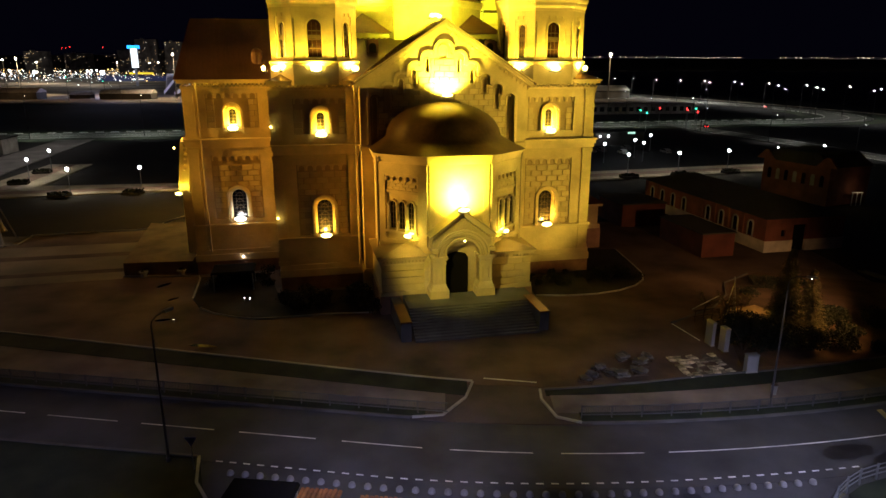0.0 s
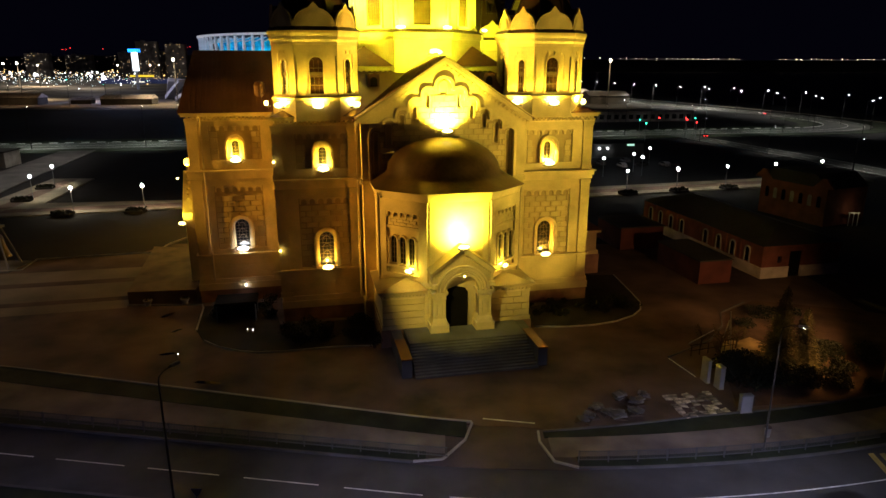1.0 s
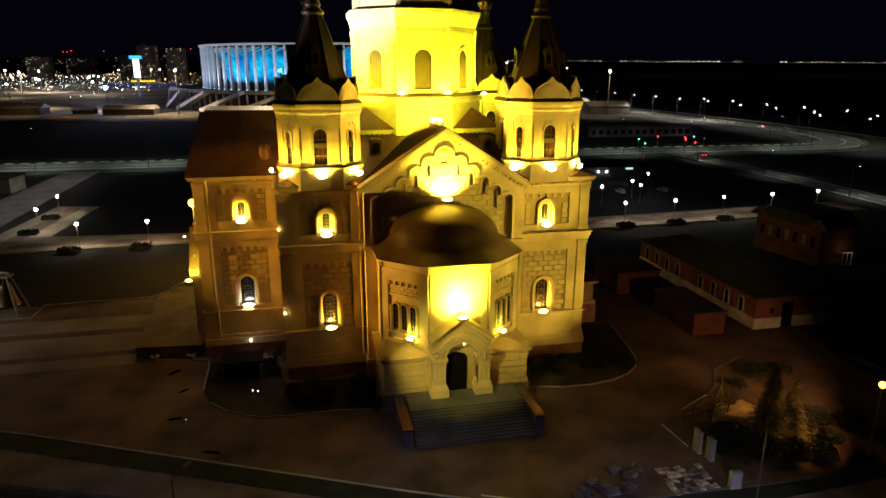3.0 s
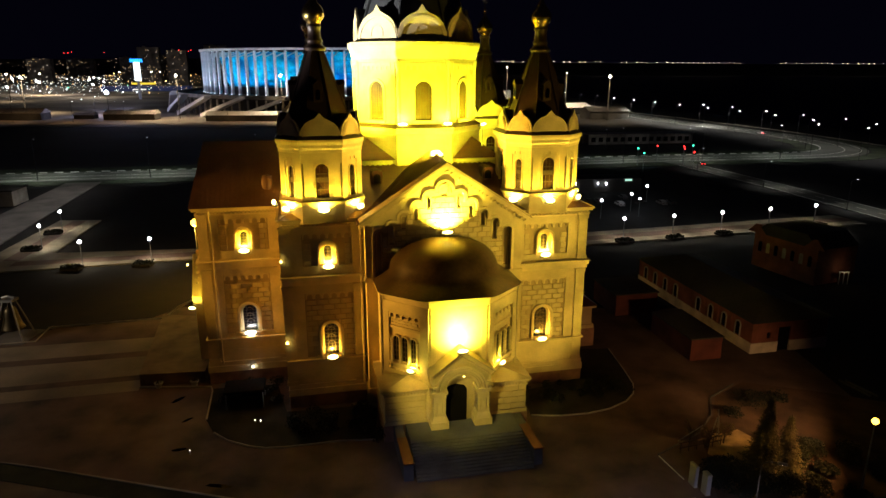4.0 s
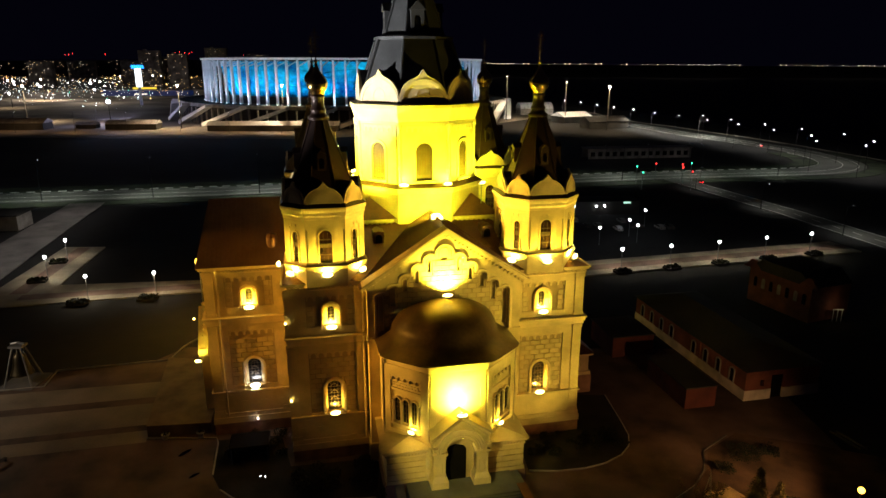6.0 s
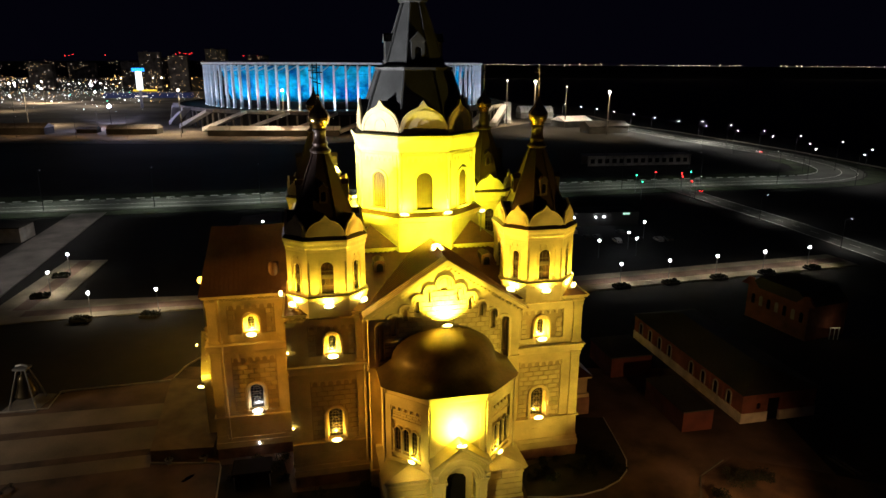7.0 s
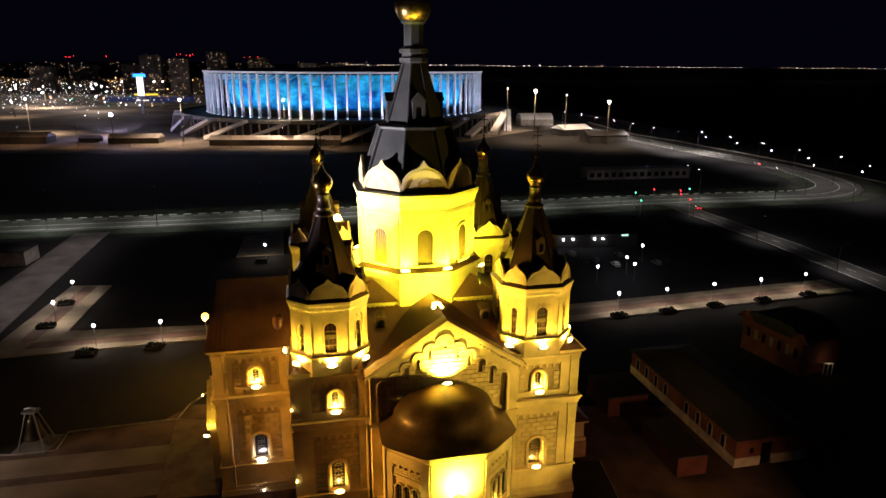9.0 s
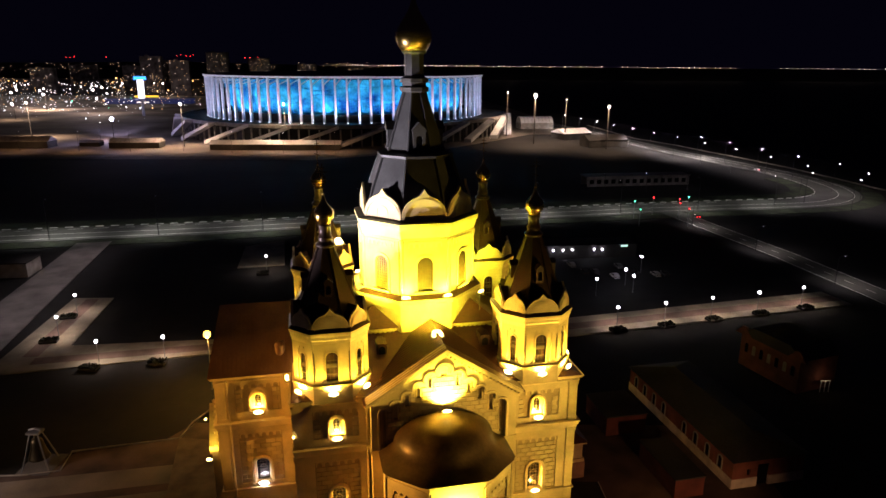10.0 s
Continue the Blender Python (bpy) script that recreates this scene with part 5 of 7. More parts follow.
# floodlight fixtures where each lamp hangs: a small housing, and a glowing glass enlarged to stand for glare
for eye, aim, watts, spread, color in FLOODS:
    d = Vector(aim) - Vector(eye)
    turn = math.degrees(math.atan2(d.y, d.x)) - 90
    m = pose(eye[0], eye[1], eye[2], 0, 0, turn)
    inset = eye[1] in (-15.22, -6.12, -15.2, -6.1)
    wide = 0.66 if inset else 0.62 if watts > 800 else 0.45
    tall = 0.45 if inset and eye[2] < 12 else 0.5 if inset or 26 < eye[2] < 27 else 0.25
    low = 0.5 if inset and eye[2] < 12 else 0.32
    stem = 3.2 if 33 < eye[2] < 37 and watts > 10000 else 0.7
    bm = B()
    tapered(bm, -wide - 0.08, wide + 0.08, -0.42, 0.1, -0.5, -0.32, 0.05)
    box(bm, -0.06, 0.06, -0.2, -0.1, -stem, -0.4)
    f = part("floodlight", bm, M_STEEL, cathedral, "small floodlight housing")
    f.matrix_local = m
    bm = B()
    ball(bm, 0, 0, 0, 1.0, 10)
    bmesh.ops.transform(bm, matrix=pose(0, -0.36, -low + tall / 2) @ Matrix.Diagonal((wide, 0.24, tall / 2 + 0.06, 1)), verts=bm.verts)
    # big extra ball stands for this lamp's flare
    if eye[2] == 38.5:
        ball(bm, 0, -0.9, 0.0, 0.62, 10)
    part("lens", bm, G_WHITE if color == COOL else G_YELLOW, f, "glowing lamp glass enlarged for glare", True)

# ---- west porch, terrace and forecourt furniture ----
bm = B()
box(bm, -32.2, -30.2, -1.6, 6.0, 0, 10.2)
part("west_porch", bm, M_WALL, cathedral)
bm = B()
q = [(-1.9, 10.2), (6.3, 10.2), (6.3, 11.4), (2.2, 16.6), (-1.9, 11.4)]
a = [bm.verts.new((-32.5, y, z)) for y, z in q]
b = [bm.verts.new((-31.2, y, z)) for y, z in q]
bm.faces.new(a)
bm.faces.new(b[::-1])
for i in range(5):
    bm.faces.new((a[i], b[i], b[(i + 1) % 5], a[(i + 1) % 5]))
for k in range(7):
    ball(bm, -31.8, 2.2 - k * 0.5, 16.9 - k * 0.62, 0.32 - 0.02 * k, 8)
part("porch_gable", bm, M_TRIM, cathedral, "floodlit yellow porch gable with beads")
bm = B()
prism(bm, [(-41.9, 81.5), (-33.2, 82.6), (-36.5, 103), (-47.9, 104)], 0, 1.7)
tagged(link("terrace", bm, material("terrace_stone", (0.20, 0.14, 0.10), 0.8, vary=0.2)), "low dark stone terrace beside the west porch", "terrace")


def planter_pot(x, y):
    t = thing("planter_pot", "round stone planter with dark shrub on the paving", "planter", x, y, 0, group="planter pots")
    bm = B()
    turned(bm, 0, 0, [(0.35, 0), (0.42, 0.1), (0.3, 0.2), (0.5, 0.55), (0.62, 0.75), (0.55, 0.78), (0.5, 0.7)], 14)
    part("bowl", bm, M_CONC, t, "", True)
    bm = B()
    rng = random.Random(int(x * 10))
    for k in range(26):
        a, r = rng.uniform(0, 6.3), rng.uniform(0, 0.42)
        leaf(bm, rng, r * math.cos(a), r * math.sin(a), rng.uniform(0.7, 1.0), 0.22)
    part("plant", bm, M_LEAF, t)


def leaf(bm, rng, x, y, z, s):
    d = Vector((rng.uniform(-1, 1), rng.uniform(-1, 1), rng.uniform(-0.4, 1))).normalized() * s
    e = d.cross(Vector((rng.uniform(-1, 1), rng.uniform(-1, 1), rng.uniform(-1, 1)))).normalized() * s * 0.55
    p = Vector((x, y, z))
    vs = [bm.verts.new(p - e * 0.2), bm.verts.new(p + d * 0.5 - e), bm.verts.new(p + d), bm.verts.new(p + d * 0.5 + e)]
    bm.faces.new(vs)


def garden_light(x, y):
    t = thing("garden_light", "tiny white ground light on a short stake", "garden light", x, y, 0, 0, "garden lights")
    bm = B()
    turned(bm, 0, 0, [(0.05, 0), (0.03, 0.05), (0.03, 0.35), (0.08, 0.36), (0.08, 0.4)], 8)
    part("stake", bm, M_STEEL, t)
    bm = B()
    ball(bm, 0, 0, 0.43, 0.035, 8)
    part("lamp_glass", bm, G_WHITE, t, "glowing white glass", True)


garden_light(-22.6, 71.8)
garden_light(-23.3, 71.9)
garden_light(-28.9, 65.1)
planter_pot(-39.1, 81.0)
planter_pot(-34.4, 81.6)


def shrub(x, y, r, h, seed, label="dark rounded evergreen shrub in the flower bed", n=420, mat=None, group="bed shrubs"):
    rng = random.Random(seed)
    t = thing("shrub", label, "shrub", x, y, 0, group=group)
    bm = B()
    for k in range(5):
        a = rng.uniform(0, 6.3)
        tube(bm, [(0.1 * math.cos(a), 0.1 * math.sin(a), 0), (r * 0.25 * math.cos(a), r * 0.25 * math.sin(a), h * 0.4), (r * 0.6 * math.cos(a), r * 0.6 * math.sin(a), h * 0.75)], [0.05, 0.035, 0.015], 5)
    part("stem", bm, M_BARK, t)
    bm = B()
    lobes = [(rng.uniform(-0.5, 0.5) * r, rng.uniform(-0.5, 0.5) * r, rng.uniform(0.35, 0.75) * h, rng.uniform(0.35, 0.6) * r) for k in range(7)]
    for k in range(n):
        lx, ly, lz, lr = lobes[k % 7]
        v = Vector((rng.gauss(0, 1), rng.gauss(0, 1), rng.gauss(0, 1))).normalized() * lr * rng.uniform(0.6, 1.05)
        leaf(bm, rng, lx + v.x, ly + v.y, max(0.12, lz + v.z * h / r * 0.6), rng.uniform(0.10, 0.24))
    part("foliage", bm, mat or M_LEAF, t)
    return t


def bed(pts, label):
    bm = B()
    prism(bm, pts, -0.2, 0.07)
    b = quick("flower_bed", label, material("bed_soil", (0.016, 0.014, 0.011), 0.95, vary=0.35, bump=0.6) if "bed_soil" not in bpy.data.materials else bpy.data.materials["bed_soil"], bm, "flower bed")
    return b


LEFT_BED = [(-31.6, 80.6), (-31.0, 77.0), (-29.6, 72.5), (-27.7, 69.6), (-25.5, 67.9), (-22.6, 66.7), (-20.7, 66.3), (-17.8, 66.6), (-12.1, 67.9), (-8.0, 68.2), (-8.6, 76.5), (-20, 74.5)]
bed(LEFT_BED + [(-23, 82)], "dark planted bed along the church wall")
RIGHT_BED = [(11.2, 73.8), (15.0, 73.7), (18.6, 74.3), (21.6, 75.5), (24.2, 77.4), (25.8, 79.6), (26.5, 82.3), (26.4, 86.0), (25.9, 94.0)]
bed(RIGHT_BED + [(21, 94), (19.0, 84), (10.5, 80)], "dark planted bed round the church corner")
bm = B()
ribbon(bm, LEFT_BED[3:10], 0.14, -0.1, 0.12)
ribbon(bm, RIGHT_BED, 0.16, -0.1, 0.14)
ribbon(bm, [(-41.8, 81.0), (-32.0, 81.2), (-31.4, 80.0), (-29.6, 72.5)], 0.2, -0.1, 0.15)
ribbon(bm, [(-90, 94.0), (-71.0, 94.9), (-65.4, 96.3), (-66.5, 102.0), (-49.0, 106.5), (-48.6, 112), (-46.5, 118), (-42, 123)], 0.25, -0.1, 0.16)
quick("kerb", "pale kerb stones round beds and paving", M_KERB, bm)
bm = B()
ribbon(bm, [(24.6, 65.2), (30.9, 69.7), (34.2, 74.1), (35.8, 78.5), (40.5, 82.4)], 0.18, -0.1, 0.12)
quick("kerb", "dim kerb round the garden patch", M_DIMKERB, bm)
bm = B()
for o in (0.0, 0.9):
    ribbon(bm, [(56.0 + o, 83.6), (57.6 + o, 79.0)], 0.2, -0.1, 0.14)
quick("kerb", "pair of dim kerbs beside the yard", M_DIMKERB, bm)
rng = random.Random(4)
for k in range(15):
    u = rng.uniform(-19.5, -9.5)
    v = rng.uniform(-23.5, -17.2)
    x, y, _ = cw(u, v, 0)
    shrub(x, y, rng.uniform(0.9, 1.6), rng.uniform(0.9, 2.0), 100 + k, n=420)
for k in range(7):
    x, y, _ = cw(rng.uniform(-28, -20.5), rng.uniform(-14, -8.5), 0)
    shrub(x, y, rng.uniform(0.9, 1.4), rng.uniform(0.8, 1.6), 140 + k, n=380)
for k in range(32):
    x, y, _ = cw(rng.uniform(11.5, 25.5), rng.uniform(-21.0, -16.4), 0)
    shrub(x, y, rng.uniform(0.5, 0.95), rng.uniform(0.6, 1.2), 170 + k, n=200)
shrub(-7.7, 67.6, 1.1, 2.1, 300, "low pale ornamental grass clump beside the steps", 360)
# dark canopy over a stair down, in the left bed
can = thing("stair_canopy", "dark framed canopy over a basement stair by the wall", "canopy", -25.9, 76.9, 0, 12)
for x in (-2.3, 2.3):
    for y in (-1.6, 1.6):
        bm = B()
        box(bm, x - 0.06, x + 0.06, y - 0.06, y + 0.06, 0, 2.3)
        part("post", bm, M_STEEL, can)
bm = B()
tapered(bm, -2.6, 2.6, -1.9, 1.9, 2.3, 2.55, 0.15)
part("canopy_roof", bm, M_DARK, can)
bm = B()
box(bm, -2.3, 2.3, 1.5, 1.58, 0.1, 2.3)
box(bm, -2.3, -2.22, -1.5, 1.5, 0.1, 1.1)
box(bm, 2.22, 2.3, -1.5, 1.5, 0.1, 1.1)
part("side_panel", bm, M_GLASS, can)

# ---- bell monument ----
bell = thing("bell_monument", "large bronze bell hung in a four-legged steel frame", "bell", -69.6, 97.9, 0)
for x, y in ((-1.9, -2.2), (2.2, -1.6), (1.6, 2.6), (-2.2, 2.2)):
    bm = B()
    tube(bm, [(x, y, 0), (x * 0.28, y * 0.28, 6.6)], [0.13, 0.11], 8)
    part("leg", bm, material("pale_steel", (0.3, 0.3, 0.31), 0.5, metal=0.4) if "pale_steel" not in bpy.data.materials else bpy.data.materials["pale_steel"], bell)
bm = B()
box(bm, -1.1, 1.1, -0.9, 0.9, 6.4, 6.75)
tube(bm, [(-1.0, 0, 6.9), (0, 0, 7.15), (1.0, 0, 6.9)], 0.2)
part("crown_beam", bm, M_STEEL, bell)
bm = B()
turned(bm, 0, 0, [(1.75, 1.7), (1.65, 1.9), (1.35, 2.7), (1.1, 3.7), (0.95, 4.7), (0.75, 5.2), (0.3, 5.5), (0.25, 6.4)], 24)
part("bell_body", bm, M_BRONZE, bell, "dark bronze bell", True)
bm = B()
box(bm, -2.8, 2.9, -2.9, 3.3, -0.1, 0.12)
part("base_slab", bm, M_GRANITE, bell)
bench = thing("bench", "dark wooden bench on the paved forecourt", "bench", -58.4, 74.8, 0, 80)
bm = B()
for k in range(4):
    box(bm, -1.0, 1.0, -0.25 + k * 0.14, -0.14 + k * 0.14, 0.42, 0.47)
part("seat", bm, M_BARK, bench)
for x in (-0.8, 0.8):
    bm = B()
    box(bm, x - 0.06, x + 0.06, -0.22, 0.25, 0, 0.42)
    part("leg", bm, M_CONC, bench)


# ---- street furniture along the front road ----
def street_lamp(x, y, h, turn, label="tall grey steel street lamp with a short bent arm", lit=False, category="street lamp", group="front road lamps"):
    t = thing("street_lamp", label, category, x, y, 0, turn, group)
    bm = B()
    turned(bm, 0, 0, [(0.16, 0), (0.16, 0.25), (0.1, 0.3), (0.08, 1.5), (0.06, h * 0.8), (0.045, h - 0.3)], 10)
    tube(bm, [(0, 0, h - 0.35), (0.08, 0, h - 0.05), (0.5, 0, h + 0.2), (1.3, 0, h + 0.3)], 0.04)
    part("pole", bm, M_POLE, t)
    bm = B()
    tapered(bm, 1.1, 1.9, -0.16, 0.16, h + 0.24, h + 0.38, 0.06)
    part("lamp_head", bm, M_STEEL, t)
    bm = B()
    box(bm, 1.2, 1.8, -0.12, 0.12, h + 0.2, h + 0.24)
    part("lens", bm, G_WHITE if lit else M_WHITE, t)
    return t


street_lamp(-19.25, 39.9, 10.5, 65)
bright = street_lamp(26.6, 47.4, 11.0, -25)
bm = B()
ball(bm, 1.5, 0, 11.16, 0.035, 6)
part("diode", bm, G_WHITE, bright, "tiny bright diode")
# the roadside railing, a panel every 2.4 m
bm = B()
for z in (0.25, 1.0):
    box(bm, -1.2, 1.2, -0.03, 0.03, z - 0.035, z + 0.035)
for k in range(17):
    x = -1.1 + k * 0.1375
    box(bm, x - 0.02, x + 0.02, -0.02, 0.02, 0.25, 1.0)
RAIL = mesh_of("rail_panel", bm, M_RAIL)
bm = B()
box(bm, -0.04, 0.04, -0.04, 0.04, 0, 1.12)
RPOST = mesh_of("rail_post", bm, M_RAIL)


def railing(xa, xb, off):
    t = thing("roadside_railing", "grey steel railing panels between footpath and road", "railing", 0, 0, 0, group="roadside railings")
    x = xa
    while x < xb:
        y0, y1 = centre(x) + off, centre(x + 2.4) + off
        ang = math.degrees(math.atan2(y1 - y0, 2.4))
        share("rail_panel", RAIL, t, pose(x + 1.2, (y0 + y1) / 2, 0.02, 0, 0, ang))
        share("rail_post", RPOST, t, pose(x, y0, 0.0, 0, 0, ang))
        x += 2.4
    return t


railing(-62, -1.4, 4.7)
railing(10.9, 36, 4.7)
t = thing("corner_railing", "pale steel railing curving round the grass corner", "railing", 0, 0, 0)
bend = [(23.9, 34.2), (25.1, 35.5), (26.3, 36.5), (27.7, 37.4), (29.2, 38.0), (30.8, 38.5), (33.0, 39.0), (35.4, 39.4)]
for (xa, ya), (xb, yb) in zip(bend, bend[1:]):
    for z in (0.3, 0.65, 1.0):
        bm = B()
        tube(bm, [(xa, ya, z), (xb, yb, z)], 0.045, 6)
        part("rail", bm, M_STEEL, t)
    bm = B()
    box(bm, xa - 0.05, xa + 0.05, ya - 0.05, ya + 0.05, -0.15, 1.1)
    part("post", bm, M_STEEL, t)
# hemispherical stone bollards
bm = B()
turned(bm, 0, 0, [(0.25, 0), (0.25, 0.05), (0.23, 0.17), (0.16, 0.27), (0.07, 0.31), (0.01, 0.32)], 14)
BOLL = mesh_of("bollard", bm, material("bollard_concrete", (0.24, 0.235, 0.235), 0.85, scale=3, vary=0.2))
for p in BOLL.polygons:
    p.use_smooth = True
x = -14.5
while x < 25.6:
    ob = new("bollard", BOLL)
    ob.matrix_world = pose(x, centre(x) - 5.12 + 0.75 * min(1, max(0, (x + 4) / 24)), -0.14)
    tagged(ob, "squat grey concrete dome bollard beside the road", "bollard", "row of bollards")
    x += 1.06
# grass verge and kerb on the near side
bm = B()
prism(bm, [(-95, 30), (-19.5, 30), (-15.2, 35.5), (-17.3, centre(-17.3) - 3.7), (-30, centre(-30) - 3.9), (-60, centre(-60) - 4.1), (-95, centre(-95) - 4.1)], -0.4, 0.0)
prism(bm, [(25.0, 33), (60, 33), (60, centre(60) - 4.2), (36, 39.2), (30.8, 38.3), (27.8, 37.2), (26.3, 36.2)], -0.4, 0.0)
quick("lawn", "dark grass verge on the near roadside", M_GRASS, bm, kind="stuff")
bm = B()
ribbon(bm, [(-12, 32), (-13.6, 33.6), (-15.1, 35.6), (-16.4, 37.4), (-17.3, centre(-17.3) - 3.7)], 0.2, -0.3, 0.08)
quick("kerb", "pale curved kerb by the road sign", M_KERB, bm)
# the same kerb farther on, painted darker where less light falls
bm = B()
ribbon(bm, [(-17.3, centre(-17.3) - 3.7), (-30, centre(-30) - 3.9), (-60, centre(-60) - 4.1)], 0.2, -0.3, 0.08)
quick("kerb", "dim kerb on the near roadside", M_DIMKERB, bm)
sign = thing("give_way_sign", "triangular road sign on a thin post by the kerb", "road sign", -17.1, 38.9, 0)
bm = B()
turned(bm, 0, 0, [(0.03, 0), (0.03, 2.3)], 8)
part("post", bm, M_STEEL, sign)
bm = B()
upright(bm, [(0, 1.75), (0.42, 2.5), (-0.42, 2.5)], -0.05, -0.02)
part("sign_plate", bm, material("blue_grey_plate", (0.30, 0.30, 0.62), 0.4), sign)
shelter = thing("bus_shelter", "dark flat-roofed shelter with rusty ribbed roof sheets", "bus shelter", -9.6, 32.0, 0, -6)
bm = B()
tapered(bm, -3.0, 1.1, -1.3, 1.2, 2.95, 3.2, 0.1)
part("shelter_roof", bm, M_DARK, shelter)
M_RIB = material("rusty_ribbed_sheet", (0.30, 0.11, 0.035), 0.6, scale=2, vary=0.35)
for xa, zt in ((1.15, 2.85), (4.7, 2.6)):
    bm = B()
    for k in range(9):
        x = xa + k * 0.28
        tapered(bm, x, x + 0.25, -1.2, 1.15, zt - 0.12, zt + (0.05 if k % 2 else 0.0), 0.04)
    part("ribbed_roof", bm, M_RIB, shelter, "rusty orange-brown ribbed roof sheet")
for x in (-2.8, 0.9, 3.4, 6.9):
    bm = B()
    box(bm, x - 0.05, x + 0.05, 0.95, 1.05, -0.16, 2.6)
    part("post", bm, M_STEEL, shelter)
bm = B()
for k in range(4):
    x = 34.7 + k * 0.95
    prism(bm, [(x, 43.6), (x + 0.5, 43.7), (x + 0.9, 47.2), (x + 0.4, 47.1)], -0.121, -0.114)
quick("road_marking", "yellow crossing bars on asphalt", material("yellow_paint", (0.60, 0.48, 0.16), 0.7, scale=2, vary=0.2), bm)
# dark road patches; the two large ones paint in a tree's shadow
M_PATCH = material("dark_asphalt_patch", (0.022, 0.021, 0.022), 0.5, scale=2, vary=0.3)
for px, py, ra, rb, turn in ((20.2, 37.7, 0.6, 0.4, 10), (16.2, 36.2, 0.7, 0.3, -5), (29.3, 41.2, 2.4, 0.9, 12), (31.5, 40.3, 1.6, 0.7, 30)):
    rng = random.Random(int(px * 10))
    bm = B()
    prism(bm, [(ra * rng.uniform(0.7, 1.15) * math.cos(a), rb * rng.uniform(0.7, 1.15) * math.sin(a)) for a in [2 * math.pi * k / 18 for k in range(18)]], -0.4, 0)
    p = quick("road_patch", "dark patch on the asphalt", M_PATCH, bm)
    p.matrix_world = pose(px, py, -0.117 if py > 40 else -0.133, 0, 0, turn)
M_PUD = material("puddle_water", (0.006, 0.006, 0.007), 0.06, vary=0.2, bump=0.02, spec=0.5)
for px, py, ra, rb, turn in ((-35.2, 77.6, 1.2, 0.35, 60), (-32.0, 72.6, 0.8, 0.25, 50), (-23.7, 59.3, 1.5, 0.32, -8), (-30.5, 66.0, 0.9, 0.3, 20)):
    rng = random.Random(int(px * 10))
    bm = B()
    prism(bm, [(ra * rng.uniform(0.75, 1.1) * math.cos(a), rb * rng.uniform(0.75, 1.1) * math.sin(a)) for a in [2 * math.pi * k / 16 for k in range(16)]], -0.05, 0.002)
    p = quick("puddle", "shallow dark puddle on the forecourt paving", M_PUD, bm)
    p.matrix_world = pose(px, py, 0, 0, 0, turn)
bin_ = thing("litter_bin", "small dark litter bin on the footpath", "litter bin", 27.9, 49.5, 0)
bm = B()
turned(bm, 0, 0, [(0.2, 0), (0.24, 0.5), (0.26, 0.85), (0.2, 0.9)], 12)
part("body", bm, M_STEEL, bin_)
bm = B()
turned(bm, 0, 0, [(0.27, 0.86), (0.27, 0.95), (0.1, 1.0)], 12)
part("lid", bm, M_BARK, bin_)

# ---- stone slabs, cabinets and rails on the right of the forecourt ----
rng = random.Random(9)
M_SLAB = material("broken_slab", (0.42, 0.37, 0.28), 0.85, scale=5, vary=0.4, rand=0.8)
M_PAVER = material("stacked_paver", (0.16, 0.15, 0.145), 0.85, vary=0.25, rand=0.5)
yard = thing("slab_stack", "flat layer of broken pale paving slabs laid on the ground", "stone slabs", 0, 0, 0)
def on_mat(f, g):
    a, b, c, d = (21.1, 56.5), (25.9, 57.3), (26.5, 53.3), (21.8, 52.3)
    return [(a[q] * (1 - f) + b[q] * f) * (1 - g) + (d[q] * (1 - f) + c[q] * f) * g for q in (0, 1)]


NODES = {(i, j): on_mat((i + (rng.uniform(-0.25, 0.25) if 0 < i < 7 else 0)) / 7, (j + (rng.uniform(-0.25, 0.25) if 0 < j < 5 else 0)) / 5) for i in range(8) for j in range(6)}
for i in range(7):
    for j in range(5):
        if rng.random() < 0.2:
            continue
        q = [NODES[i, j], NODES[i + 1, j], NODES[i + 1, j + 1], NODES[i, j + 1]]
        mx, my = sum(p[0] for p in q) / 4, sum(p[1] for p in q) / 4
        shrink = rng.uniform(0.84, 0.97)
        pts = [((p[0] - mx) * shrink, (p[1] - my) * shrink) for p in q][::-1]
        if rng.random() < 0.4:
            pts.insert(1, ((pts[0][0] + pts[1][0]) * 0.62, (pts[0][1] + pts[1][1]) * 0.62))
        bm = B()
        prism(bm, pts, 0, rng.uniform(0.05, 0.12))
        s = part("slab", bm, M_SLAB, yard)
        s.matrix_local = pose(mx, my, 0.01 + 0.08 * rng.random(), rng.uniform(-4, 4), rng.uniform(-4, 4), rng.uniform(-8, 8))
PALLETS = [(17.0, 56.2, 8, 3), (18.2, 55.0, 12, 4), (15.1, 53.3, 20, 2), (16.0, 52.6, -10, 3), (17.6, 53.3, 5, 3), (13.4, 52.6, 15, 2), (14.3, 54.2, 40, 2), (19.3, 56.4, 70, 2), (12.6, 51.9, -25, 1)]
